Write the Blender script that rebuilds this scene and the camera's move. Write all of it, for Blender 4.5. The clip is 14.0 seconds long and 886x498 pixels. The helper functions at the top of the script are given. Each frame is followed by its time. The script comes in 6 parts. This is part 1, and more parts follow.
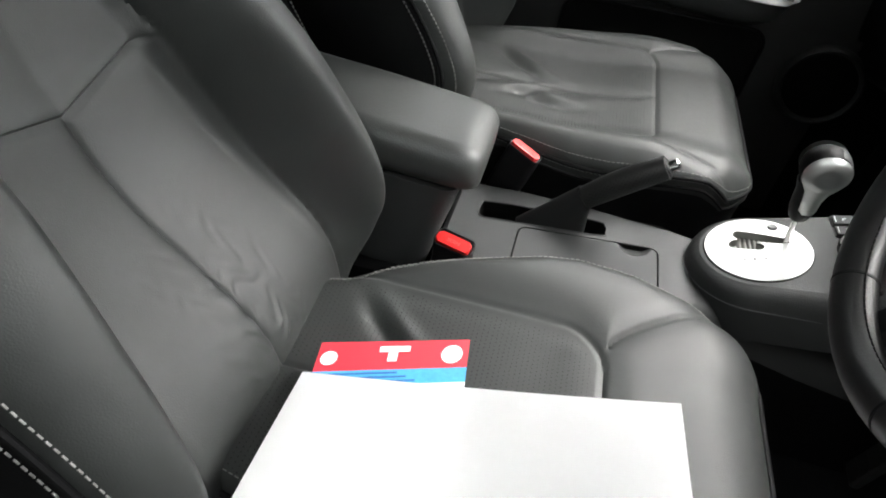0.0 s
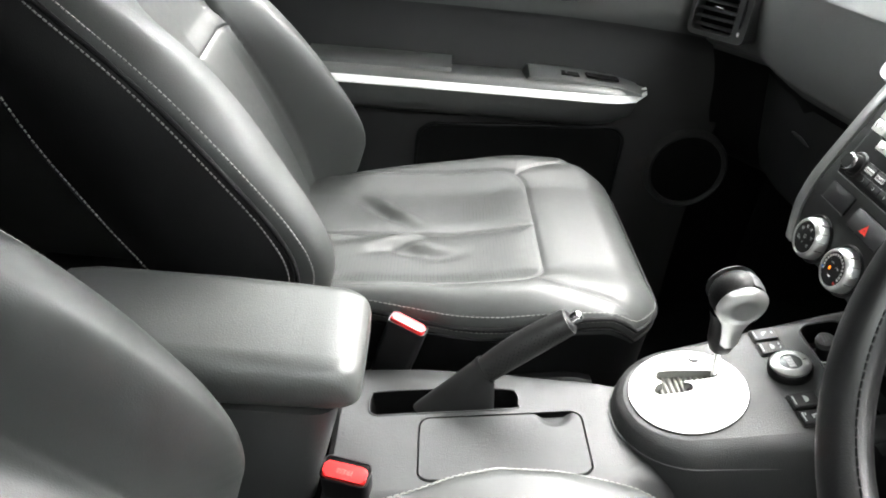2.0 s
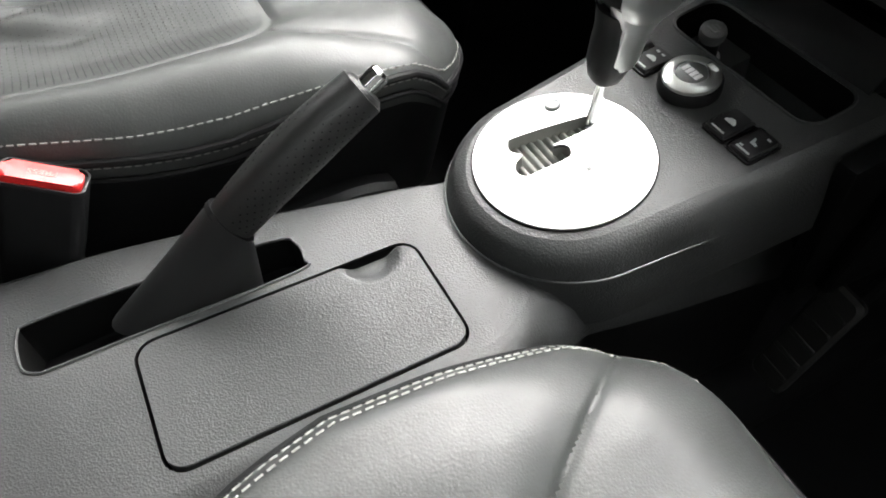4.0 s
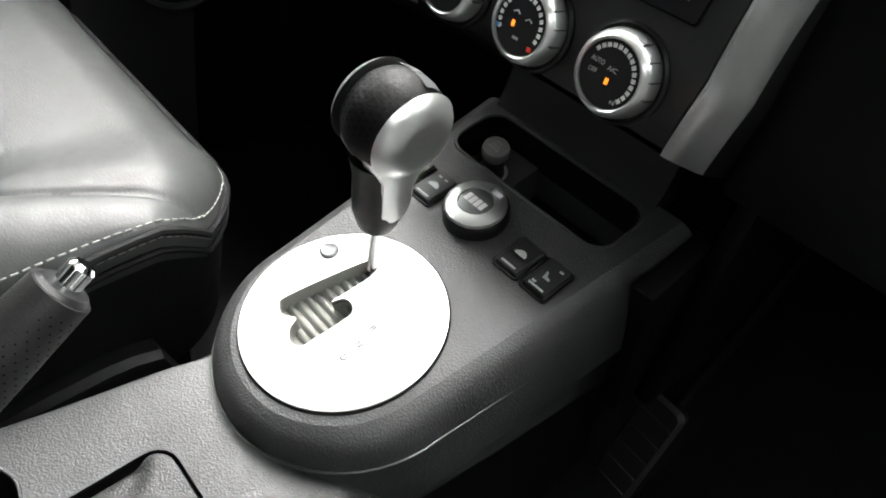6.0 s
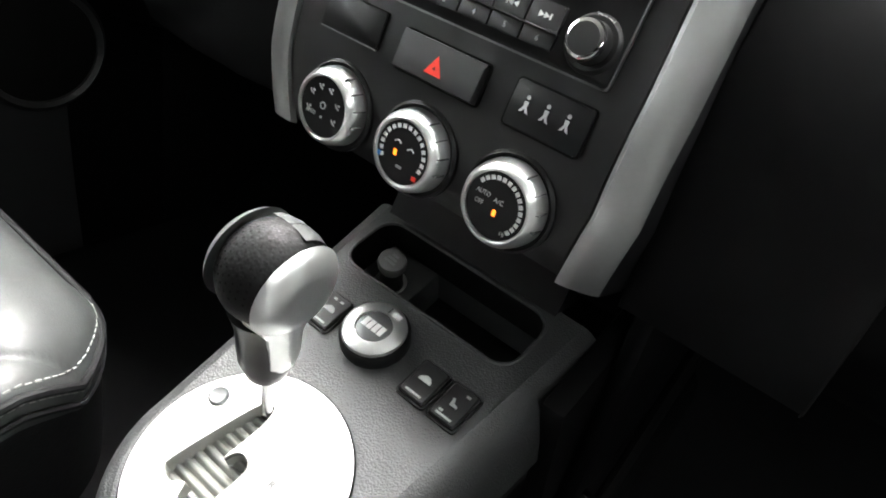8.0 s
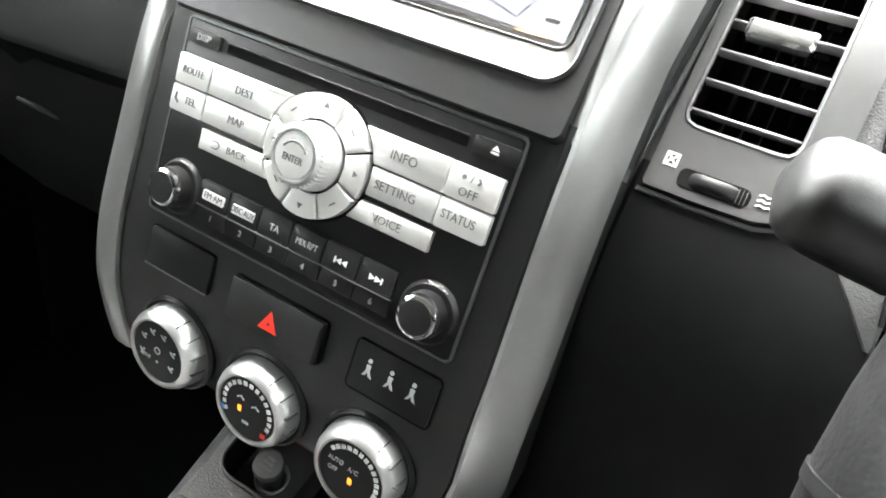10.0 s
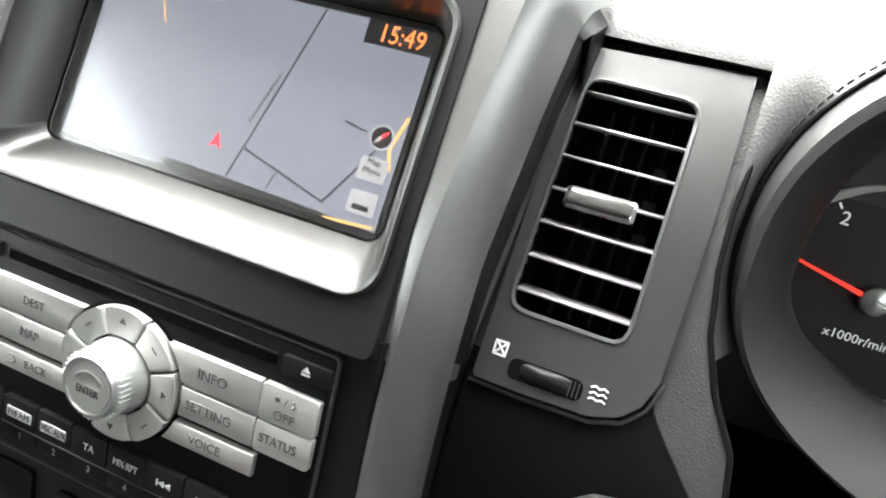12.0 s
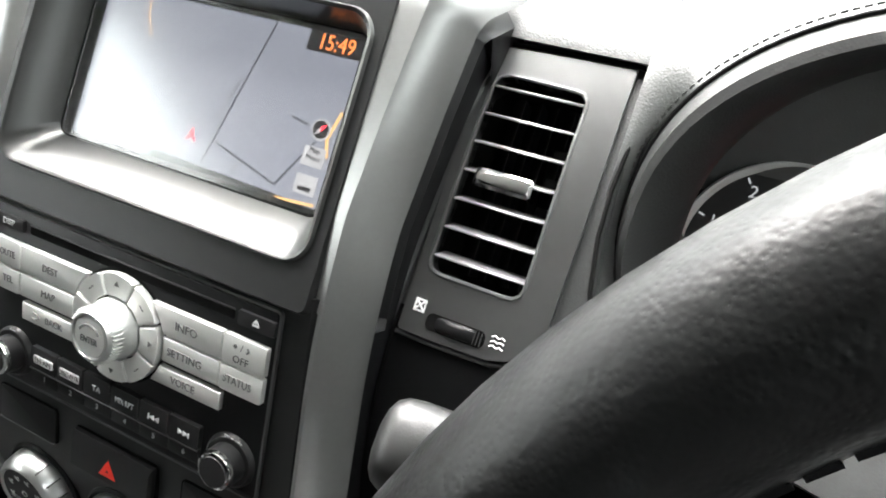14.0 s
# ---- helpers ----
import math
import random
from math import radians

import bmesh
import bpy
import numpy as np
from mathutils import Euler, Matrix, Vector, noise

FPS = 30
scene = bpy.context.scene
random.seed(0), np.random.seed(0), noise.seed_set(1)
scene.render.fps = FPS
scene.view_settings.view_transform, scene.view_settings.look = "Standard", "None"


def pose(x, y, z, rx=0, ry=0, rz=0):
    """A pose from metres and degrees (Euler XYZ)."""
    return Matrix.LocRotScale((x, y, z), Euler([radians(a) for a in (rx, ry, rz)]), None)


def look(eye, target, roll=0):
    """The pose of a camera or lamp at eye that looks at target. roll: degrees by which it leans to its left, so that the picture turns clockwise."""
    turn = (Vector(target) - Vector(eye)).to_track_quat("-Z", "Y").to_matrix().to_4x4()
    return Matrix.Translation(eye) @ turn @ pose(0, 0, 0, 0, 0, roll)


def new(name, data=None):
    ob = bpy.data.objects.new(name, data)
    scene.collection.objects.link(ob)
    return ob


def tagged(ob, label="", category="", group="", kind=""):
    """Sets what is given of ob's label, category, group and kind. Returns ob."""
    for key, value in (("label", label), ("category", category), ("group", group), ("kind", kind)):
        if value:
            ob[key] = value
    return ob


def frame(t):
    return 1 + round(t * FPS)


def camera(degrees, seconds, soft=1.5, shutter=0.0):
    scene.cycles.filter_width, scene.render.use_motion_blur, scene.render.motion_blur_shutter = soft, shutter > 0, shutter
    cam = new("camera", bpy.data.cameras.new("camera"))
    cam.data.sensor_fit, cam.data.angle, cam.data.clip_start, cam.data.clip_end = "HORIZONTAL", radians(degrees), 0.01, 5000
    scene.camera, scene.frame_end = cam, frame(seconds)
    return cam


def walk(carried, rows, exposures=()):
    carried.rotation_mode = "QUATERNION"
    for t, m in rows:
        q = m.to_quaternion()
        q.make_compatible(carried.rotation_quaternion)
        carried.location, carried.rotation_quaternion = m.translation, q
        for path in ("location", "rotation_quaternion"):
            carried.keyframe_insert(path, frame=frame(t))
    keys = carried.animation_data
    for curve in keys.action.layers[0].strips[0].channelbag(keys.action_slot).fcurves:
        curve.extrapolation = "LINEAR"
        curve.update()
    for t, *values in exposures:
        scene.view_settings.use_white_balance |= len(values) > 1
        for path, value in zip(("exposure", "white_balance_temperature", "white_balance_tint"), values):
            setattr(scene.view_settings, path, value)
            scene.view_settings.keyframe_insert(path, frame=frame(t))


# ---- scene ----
cam = camera(66.0, 14.0, soft=1.9)
PATH = [
    (0.0, (-0.1246, -0.7593, 0.8827), (-0.2267, 0.3745, -0.0941), 13.6),
    (0.5, (-0.1235, -0.7387, 0.9188), (-0.3160, 0.4609, 0.0391), 9.4),
    (1.0, (-0.1401, -0.7198, 0.9512), (-0.3138, 0.5469, 0.1667), 9.2),
    (1.5, (-0.1386, -0.6793, 0.9327), (-0.2442, 0.6223, 0.1945), 6.5),
    (2.0, (-0.1257, -0.5723, 0.9026), (-0.0517, 0.7003, 0.1120), 6.4),
    (2.5, (-0.1300, -0.4659, 0.8477), (0.0818, 0.7229, -0.0420), 4.4),
    (3.0, (-0.1276, -0.3681, 0.7815), (0.1994, 0.6720, -0.2487), 4.8),
    (3.5, (-0.1087, -0.2962, 0.7015), (0.3509, 0.5953, -0.4138), 9.5),
    (4.0, (-0.0932, -0.2719, 0.6701), (0.5428, 0.5660, -0.3991), 12.3),
    (4.2, (-0.0778, -0.2606, 0.6659), (0.6107, 0.5480, -0.3934), 13.3),
    (6.5, (0.0147, -0.2159, 0.6934), (0.9574, 0.5163, -0.2149), 14.8),
    (7.0, (0.0247, -0.2104, 0.6976), (0.9973, 0.5060, -0.1916), 15.2),
    (7.2, (0.0255, -0.2099, 0.6963), (1.0206, 0.5127, -0.1625), 14.8),
    (9.3, (0.0932, -0.1602, 0.7895), (1.2298, 0.4180, -0.0002), 11.7),
    (9.5, (0.1030, -0.1612, 0.7987), (1.2436, 0.4193, 0.0164), 11.4),
    (10.0, (0.1278, -0.1599, 0.8142), (1.2872, 0.3814, 0.0313), 11.0),
    (10.5, (0.1552, -0.1574, 0.8347), (1.3247, 0.3477, 0.0429), 10.0),
    (11.0, (0.1751, -0.1571, 0.8534), (1.3602, 0.3149, 0.0644), 9.5),
    (11.5, (0.1886, -0.1579, 0.8700), (1.3822, 0.2866, 0.0776), 9.2),
    (12.0, (0.2049, -0.1640, 0.8833), (1.4074, 0.2453, 0.0855), 7.7),
    (12.5, (0.2141, -0.1622, 0.8933), (1.4055, 0.2189, 0.0655), 7.0),
    (13.0, (0.2106, -0.1679, 0.8940), (1.4030, 0.2281, 0.0746), 6.5),
    (13.5, (0.2033, -0.1906, 0.8969), (1.3742, 0.2481, 0.0684), 5.8),
    (14.0, (0.1865, -0.2306, 0.9115), (1.3227, 0.2715, 0.0707), 4.4),
]
EXPOSURES = [(0.0, 2.15), (0.5, 2.5), (1.0, 3.1), (1.5, 3.45), (2.0, 3.6), (2.5, 3.38), (3.0, 3.1), (3.5, 2.95), (4.0, 2.85), (6.5, 3.1), (7.2, 3.2), (9.5, 4.15), (10.0, 3.85), (10.5, 3.4), (11.5, 2.9), (12.5, 2.5), (14.0, 2.6)]
walk(cam, [(t, look(eye, aim, roll)) for t, eye, aim, roll in PATH], EXPOSURES)

# ---- daylight: bright hazy sky through the windscreen, the side glass and the open door ----
world = bpy.data.worlds.new("sky")
scene.world = world
world.use_nodes = True
wn = world.node_tree.nodes
sky = wn.new("ShaderNodeTexSky")
sky.sky_type, sky.sun_disc = "NISHITA", False
sky.sun_elevation, sky.sun_rotation = radians(59), radians(45)
sky.air_density, sky.dust_density, sky.ozone_density = 1.0, 4.0, 1.0
white = wn.new("ShaderNodeMix")
white.data_type = "RGBA"
white.inputs[0].default_value = 0.8
white.inputs[7].default_value = (7.4, 7.7, 7.3, 1)
world.node_tree.links.new(sky.outputs[0], white.inputs[6])
world.node_tree.links.new(white.outputs[2], wn["Background"].inputs["Color"])
wn["Background"].inputs["Strength"].default_value = 0.15
sun = new("sun", bpy.data.lights.new("sun", "SUN"))
sun.data.energy, sun.data.angle, sun.data.color = 3.8, radians(60), (1.0, 0.985, 0.96)
sun.matrix_basis = look((0, 0, 0), (-0.42, -0.42, -1.0))

# ---- materials ----
def material(name, color, rough=0.5, metal=0.0, spec=0.5, vary=0.12, scale=30.0, bump=0.0, bump_scale=400.0, coat=0.0, kind="noise", wear=0.0, folds=0.0):
    """A principled surface with two scales of colour and gloss variation and fine relief."""
    m = bpy.data.materials.new(name)
    m.use_nodes = True
    nt = m.node_tree
    p = nt.nodes["Principled BSDF"]
    p.inputs["Roughness"].default_value, p.inputs["Metallic"].default_value = rough, metal
    p.inputs["Specular IOR Level"].default_value, p.inputs["Coat Weight"].default_value = spec, coat
    tc = nt.nodes.new("ShaderNodeTexCoord")
    big = nt.nodes.new("ShaderNodeTexNoise")
    big.inputs["Scale"].default_value, big.inputs["Detail"].default_value = scale * 0.25, 3.0
    fine = nt.nodes.new("ShaderNodeTexNoise")
    fine.inputs["Scale"].default_value, fine.inputs["Detail"].default_value = scale * 6, 4.0
    for n in (big, fine):
        nt.links.new(tc.outputs["Object"], n.inputs["Vector"])
    add = nt.nodes.new("ShaderNodeMath")
    add.operation = "MULTIPLY_ADD"
    nt.links.new(fine.outputs["Fac"], add.inputs[0])
    add.inputs[1].default_value = 0.5
    nt.links.new(big.outputs["Fac"], add.inputs[2])
    ramp = nt.nodes.new("ShaderNodeMapRange")
    ramp.inputs["From Min"].default_value, ramp.inputs["From Max"].default_value = 0.45, 1.05
    nt.links.new(add.outputs[0], ramp.inputs["Value"])
    mix = nt.nodes.new("ShaderNodeMix")
    mix.data_type = "RGBA"
    mix.inputs[6].default_value = (*[c * (1 - vary) for c in color], 1)
    mix.inputs[7].default_value = (*[min(1, c * (1 + vary)) for c in color], 1)
    nt.links.new(ramp.outputs[0], mix.inputs[0])
    nt.links.new(mix.outputs[2], p.inputs["Base Color"])
    rr = nt.nodes.new("ShaderNodeMapRange")
    rr.inputs["To Min"].default_value, rr.inputs["To Max"].default_value = rough * (1 - wear - 0.08), min(1, rough * (1.08 + wear))
    nt.links.new(add.outputs[0], rr.inputs["Value"])
    rr.inputs["From Min"].default_value, rr.inputs["From Max"].default_value = 0.45, 1.05
    nt.links.new(rr.outputs[0], p.inputs["Roughness"])
    if bump:
        if kind == "noise":
            t = nt.nodes.new("ShaderNodeTexNoise")
            t.inputs["Scale"].default_value, t.inputs["Detail"].default_value = bump_scale, 3.0
            out = t.outputs["Fac"]
        else:
            t = nt.nodes.new("ShaderNodeTexVoronoi")
            t.inputs["Scale"].default_value = bump_scale
            t.feature = "SMOOTH_F1" if kind == "grain" else "F1"
            out = t.outputs["Distance"]
        nt.links.new(tc.outputs["Object"], t.inputs["Vector"])
        b = nt.nodes.new("ShaderNodeBump")
        b.inputs["Strength"].default_value, b.inputs["Distance"].default_value = bump, 0.0004
        nt.links.new(out, b.inputs["Height"])
        if folds:
            soft = nt.nodes.new("ShaderNodeTexNoise")
            soft.inputs["Scale"].default_value, soft.inputs["Detail"].default_value, soft.inputs["Distortion"].default_value = 38.0, 4.0, 1.2
            nt.links.new(tc.outputs["Object"], soft.inputs["Vector"])
            c = nt.nodes.new("ShaderNodeBump")
            c.inputs["Strength"].default_value, c.inputs["Distance"].default_value = folds, 0.0016
            nt.links.new(soft.outputs["Fac"], c.inputs["Height"])
            nt.links.new(c.outputs[0], b.inputs["Normal"])
        nt.links.new(b.outputs[0], p.inputs["Normal"])
    return m


def glowing(name, color, strength):
    m = bpy.data.materials.new(name)
    m.use_nodes = True
    p = m.node_tree.nodes["Principled BSDF"]
    p.inputs["Base Color"].default_value = (*[c * 0.06 for c in color], 1)
    p.inputs["Emission Color"].default_value = (*color, 1)
    p.inputs["Emission Strength"].default_value = strength
    p.inputs["Roughness"].default_value = 0.4
    return m


def clear(name, tint=(1, 1, 1), rough=0.0, ior=1.45):
    m = bpy.data.materials.new(name)
    m.use_nodes = True
    p = m.node_tree.nodes["Principled BSDF"]
    p.inputs["Base Color"].default_value = (*tint, 1)
    p.inputs["Transmission Weight"].default_value, p.inputs["Roughness"].default_value, p.inputs["IOR"].default_value = 1.0, rough, ior
    return m


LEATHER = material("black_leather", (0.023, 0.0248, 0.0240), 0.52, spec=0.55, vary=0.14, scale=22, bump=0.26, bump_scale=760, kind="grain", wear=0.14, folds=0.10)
# leather darkened for the seats' shaded sides; the gear knob's crown shares it
LEATHER_SIDE = material("side_shade_leather", (0.0045, 0.0045, 0.0048), 0.55, spec=0.16, vary=0.14, scale=22, bump=0.4, bump_scale=700, kind="grain", folds=0.12)
PIPING = material("black_piping", (0.006, 0.006, 0.0065), 0.65, spec=0.15, vary=0.1)
THREAD = material("grey_thread", (0.22, 0.22, 0.21), 0.85, spec=0.1, vary=0.25, scale=200)
PLASTIC = material("grained_black_plastic", (0.030, 0.031, 0.0313), 0.47, spec=0.45, vary=0.16, scale=25, bump=0.85, bump_scale=850, kind="grain", wear=0.12)
PLASTIC_SOFT = material("soft_dark_plastic", (0.046, 0.048, 0.047), 0.42, spec=0.6, vary=0.10, scale=18, bump=0.55, bump_scale=620, kind="grain", wear=0.08)
DASH_SKIN = material("dash_skin", (0.080, 0.083, 0.082), 0.44, spec=0.65, vary=0.12, scale=20, bump=0.5, bump_scale=1100, kind="grain")
SATIN_BLACK = material("satin_black_plastic", (0.0055, 0.0055, 0.006), 0.40, spec=0.25, vary=0.10, scale=30)
# also lines hollows, where this near-black stands in for the shade inside
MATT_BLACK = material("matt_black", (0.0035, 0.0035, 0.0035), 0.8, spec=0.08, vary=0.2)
CARPET = material("black_carpet", (0.006, 0.006, 0.0065), 0.95, spec=0.1, vary=0.35, scale=120, bump=0.8, bump_scale=900)
SILVER = material("satin_silver_paint", (0.66, 0.67, 0.66), 0.30, metal=0.93, vary=0.06, scale=60)
GUNMETAL = material("gunmetal_trim", (0.13, 0.133, 0.133), 0.38, metal=0.7, vary=0.06, scale=40)
PLATE = material("brushed_aluminium_plate", (0.64, 0.64, 0.63), 0.34, metal=0.75, vary=0.04, scale=90)
CHROME = material("chrome", (0.85, 0.85, 0.85), 0.10, metal=1.0, vary=0.03)
KEY_SILVER = material("silver_key_paint", (0.72, 0.725, 0.705), 0.42, metal=0.65, vary=0.04, scale=60)
KEY_BLACK = material("black_key", (0.009, 0.009, 0.0095), 0.40, spec=0.35, vary=0.08, scale=60)
RED = material("red_plastic", (0.55, 0.014, 0.014), 0.4, vary=0.06)
RED_MARK = material("red_marking", (0.75, 0.03, 0.015), 0.5, vary=0.05)
INK = material("dark_grey_print", (0.13, 0.13, 0.13), 0.6, vary=0.05)
WHITE_INK = material("white_print", (0.75, 0.75, 0.75), 0.6, vary=0.04)
GREY_INK = material("grey_print", (0.42, 0.43, 0.43), 0.6, vary=0.04)
PAPER = material("white_paper", (0.86, 0.86, 0.87), 0.75, spec=0.2, vary=0.015, scale=8)
LEAF_RED = material("red_leaflet_print", (0.62, 0.03, 0.05), 0.45, vary=0.04)
LEAF_BLUE = material("blue_leaflet_print", (0.06, 0.36, 0.68), 0.45, vary=0.25, scale=40)
RUBBER = material("black_rubber", (0.010, 0.010, 0.0105), 0.5, spec=0.35, vary=0.15, bump=0.2)
BELLOWS = material("grey_rubber_cover", (0.20, 0.20, 0.185), 0.6, vary=0.10, scale=50)
HEADLINER = material("grey_headliner_cloth", (0.36, 0.36, 0.345), 0.95, spec=0.1, vary=0.06, scale=80, bump=0.4, bump_scale=900)
BODY = material("dark_body_paint", (0.04, 0.045, 0.05), 0.25, vary=0.05, coat=0.5)
ASPHALT = material("asphalt", (0.055, 0.055, 0.055), 0.9, spec=0.2, vary=0.25, scale=6, bump=0.8, bump_scale=120)
LED = glowing("amber_led", (1.0, 0.20, 0.015), 0.32)
GLASS = clear("window_glass")
PRIVACY = material("privacy_glass", (0.003, 0.003, 0.003), 0.12, spec=0.2, vary=0.05)
SCREEN_GLASS = clear("screen_glass", rough=0.14, ior=1.75)
NEEDLE = glowing("red_needle", (1.0, 0.05, 0.03), 0.2)
TELLTALE = glowing("red_telltale", (1.0, 0.03, 0.05), 0.5)
AMBER_TEXT = glowing("amber_digits", (1.0, 0.25, 0.06), 0.34)
MAP_FACE = glowing("map_background", (0.62, 0.66, 0.78), 0.085)
MAP_LINE = glowing("map_street", (0.16, 0.17, 0.20), 0.05)
MAP_ROAD = glowing("map_main_road", (0.85, 0.50, 0.18), 0.28)
MAP_DARK = glowing("map_dark", (0.03, 0.03, 0.04), 0.03)
MAP_KEY = glowing("map_key", (0.62, 0.62, 0.63), 0.17)
REVEAL = material("satin_silver_reveal", (0.080, 0.081, 0.080), 0.30, metal=0.8, vary=0.04, scale=50)
STRIP = material("satin_grey_strip", (0.30, 0.303, 0.30), 0.32, metal=0.85, vary=0.06, scale=60)
VENT_BEZEL = material("satin_grey_bezel", (0.145, 0.146, 0.146), 0.30, metal=0.85, vary=0.06, scale=40)
SLAT = material("grey_slat", (0.34, 0.34, 0.345), 0.35, metal=0.4, vary=0.05)
# colour lowered to carry the shade of the footwells and console sides
KNEE = material("shade_toned_plastic", (0.0042, 0.0042, 0.0045), 0.42, spec=0.12, vary=0.15, scale=15, bump=0.15, bump_scale=700)
SURROUND = material("grained_surround", (0.030, 0.031, 0.031), 0.42, spec=0.5, vary=0.12, scale=20, bump=0.5, bump_scale=1300, kind="grain")
HOODSKIN = material("hood_skin", (0.020, 0.0205, 0.0205), 0.45, vary=0.08, scale=20, bump=0.3, bump_scale=900, kind="grain")
FASCIA = material("satin_fascia", (0.009, 0.0092, 0.0095), 0.42, spec=0.42, vary=0.10, scale=30, bump=0.12, bump_scale=1500)
OUTLET = material("worn_grey_plastic", (0.085, 0.085, 0.083), 0.55, vary=0.18, scale=80)
OUTLET_SHELF = material("grey_tray_plastic", (0.022, 0.022, 0.022), 0.5, vary=0.12, scale=50, bump=0.3, bump_scale=900)
PEDAL_RUBBER = material("dark_pedal_rubber", (0.009, 0.009, 0.009), 0.6, vary=0.2, scale=40)
BACKLIT = glowing("backlit_white_print", (0.85, 0.88, 0.9), 0.10)
GAUGE_FACE = material("gauge_face", (0.008, 0.008, 0.009), 0.5, vary=0.1)
GRIP = material("perforated_grip_leather", (0.010, 0.010, 0.0102), 0.42, spec=0.5, vary=0.15, scale=40, bump=0.3, bump_scale=900, kind="grain")
WHEEL_LEATHER = material("grained_wheel_leather", (0.005, 0.005, 0.0055), 0.40, spec=0.5, vary=0.2, scale=40, bump=0.22, bump_scale=1000, kind="grain", wear=0.15)
STALK_SKIN = material("satin_stalk_plastic", (0.009, 0.0092, 0.0092), 0.42, spec=0.6, vary=0.06, scale=60, bump=0.15, bump_scale=1500)
BLUE_MARK = material("blue_marking", (0.05, 0.30, 0.75), 0.5, vary=0.05)
DOOR_INSERT = material("dark_door_insert", (0.014, 0.014, 0.0145), 0.6, vary=0.10, scale=30, bump=0.4, bump_scale=700, kind="grain")
WALL = material("dark_shade_wall", (0.06, 0.06, 0.06), 0.9, spec=0.1, vary=0.2, scale=2)
LEAF_NAVY = material("navy_print", (0.02, 0.10, 0.30), 0.5, vary=0.05)
BUCKLE_MARK = material("faded_print", (0.45, 0.12, 0.10), 0.5, vary=0.1)
DOOR_SILVER = material("satin_silver_door_strip", (0.74, 0.74, 0.73), 0.36, metal=0.25, vary=0.04)
SCREEN_EDGE = material("black_screen_border", (0.005, 0.005, 0.005), 0.15, vary=0.05)


# ---- mesh tools ----
def sharpen(bm, degrees=38):
    lim = radians(degrees)
    for f in bm.faces:
        f.smooth = True
    for e in bm.edges:
        e.smooth = len(e.link_faces) != 2 or e.calc_face_angle(0) < lim


def part(name, bm, mat, parent=None, label="", at=None):
    """Links a bmesh as one mesh object under a thing or a part, in its parent's frame."""
    if at is not None:
        bm.transform(at)
    bmesh.ops.recalc_face_normals(bm, faces=bm.faces)
    sharpen(bm)
    me = bpy.data.meshes.new(name)
    bm.to_mesh(me)
    bm.free()
    me.materials.append(mat)
    ob = new(name, me)
    ob.parent = parent
    if label:
        ob["label"] = label
    return ob


def thing(name, m, label, category, group="", kind=""):
    ob = new(name)
    ob.empty_display_size = 0.02
    ob.matrix_basis = m
    return tagged(ob, label, category, group, kind)


def rbox(x0, x1, y0, y1, z0, z1, r=0.002, seg=2):
    bm = bmesh.new()
    bmesh.ops.create_cube(bm, size=1.0)
    bm.transform(Matrix.Translation(((x0 + x1) / 2, (y0 + y1) / 2, (z0 + z1) / 2)) @ Matrix.Diagonal((x1 - x0, y1 - y0, z1 - z0, 1)))
    if r:
        bmesh.ops.bevel(bm, geom=bm.edges[:], offset=r, segments=seg, profile=0.5, affect="EDGES")
    return bm


def rrect(x0, x1, y0, y1, r, n=5):
    pts = []
    for cx, cy, a in ((x1 - r, y1 - r, 0), (x0 + r, y1 - r, 90), (x0 + r, y0 + r, 180), (x1 - r, y0 + r, 270)):
        pts += [(cx + r * math.cos(radians(a + 90 * i / n)), cy + r * math.sin(radians(a + 90 * i / n))) for i in range(n + 1)]
    return pts


def circle(cx, cy, r, n=48, ry=None):
    return [(cx + r * math.cos(2 * math.pi * i / n), cy + (ry or r) * math.sin(2 * math.pi * i / n)) for i in range(n)]


def plate(outline, z0, z1, r=0.0, seg=2):
    """A flat piece with the given outline, from z0 to z1, its upper edge rounded by r."""
    bm = bmesh.new()
    n = len(outline)
    lo = [bm.verts.new((x, y, z0)) for x, y in outline]
    hi = [bm.verts.new((x, y, z1)) for x, y in outline]
    bm.faces.new(lo[::-1])
    bm.faces.new(hi)
    for i in range(n):
        bm.faces.new((lo[i], lo[(i + 1) % n], hi[(i + 1) % n], hi[i]))
    if r:
        es = [e for e in bm.edges if all(abs(v.co.z - z1) < 1e-7 for v in e.verts)]
        bmesh.ops.bevel(bm, geom=es, offset=r, segments=seg, profile=0.5, affect="EDGES")
    return bm


def ring_plate(outer, inner, z0, z1):
    """A flat frame between two outlines of equal count."""
    bm = bmesh.new()
    n = len(outer)
    a = [[bm.verts.new((x, y, z)) for x, y in o] for o in (outer, inner) for z in (z0, z1)]
    for i in range(n):
        j = (i + 1) % n
        for p, q in ((0, 1), (1, 3), (3, 2), (2, 0)):
            bm.faces.new((a[p][i], a[p][j], a[q][j], a[q][i]))
    return bm


def loft(rings, caps=True, closed=True):
    bm = bmesh.new()
    vs = [[bm.verts.new(p) for p in ring] for ring in rings]
    n = len(rings[0])
    for a, b in zip(vs, vs[1:]):
        for i in range(n if closed else n - 1):
            j = (i + 1) % n
            bm.faces.new((a[i], a[j], b[j], b[i]))
    if caps and closed:
        bm.faces.new(vs[0][::-1])
        bm.faces.new(vs[-1])
    return bm


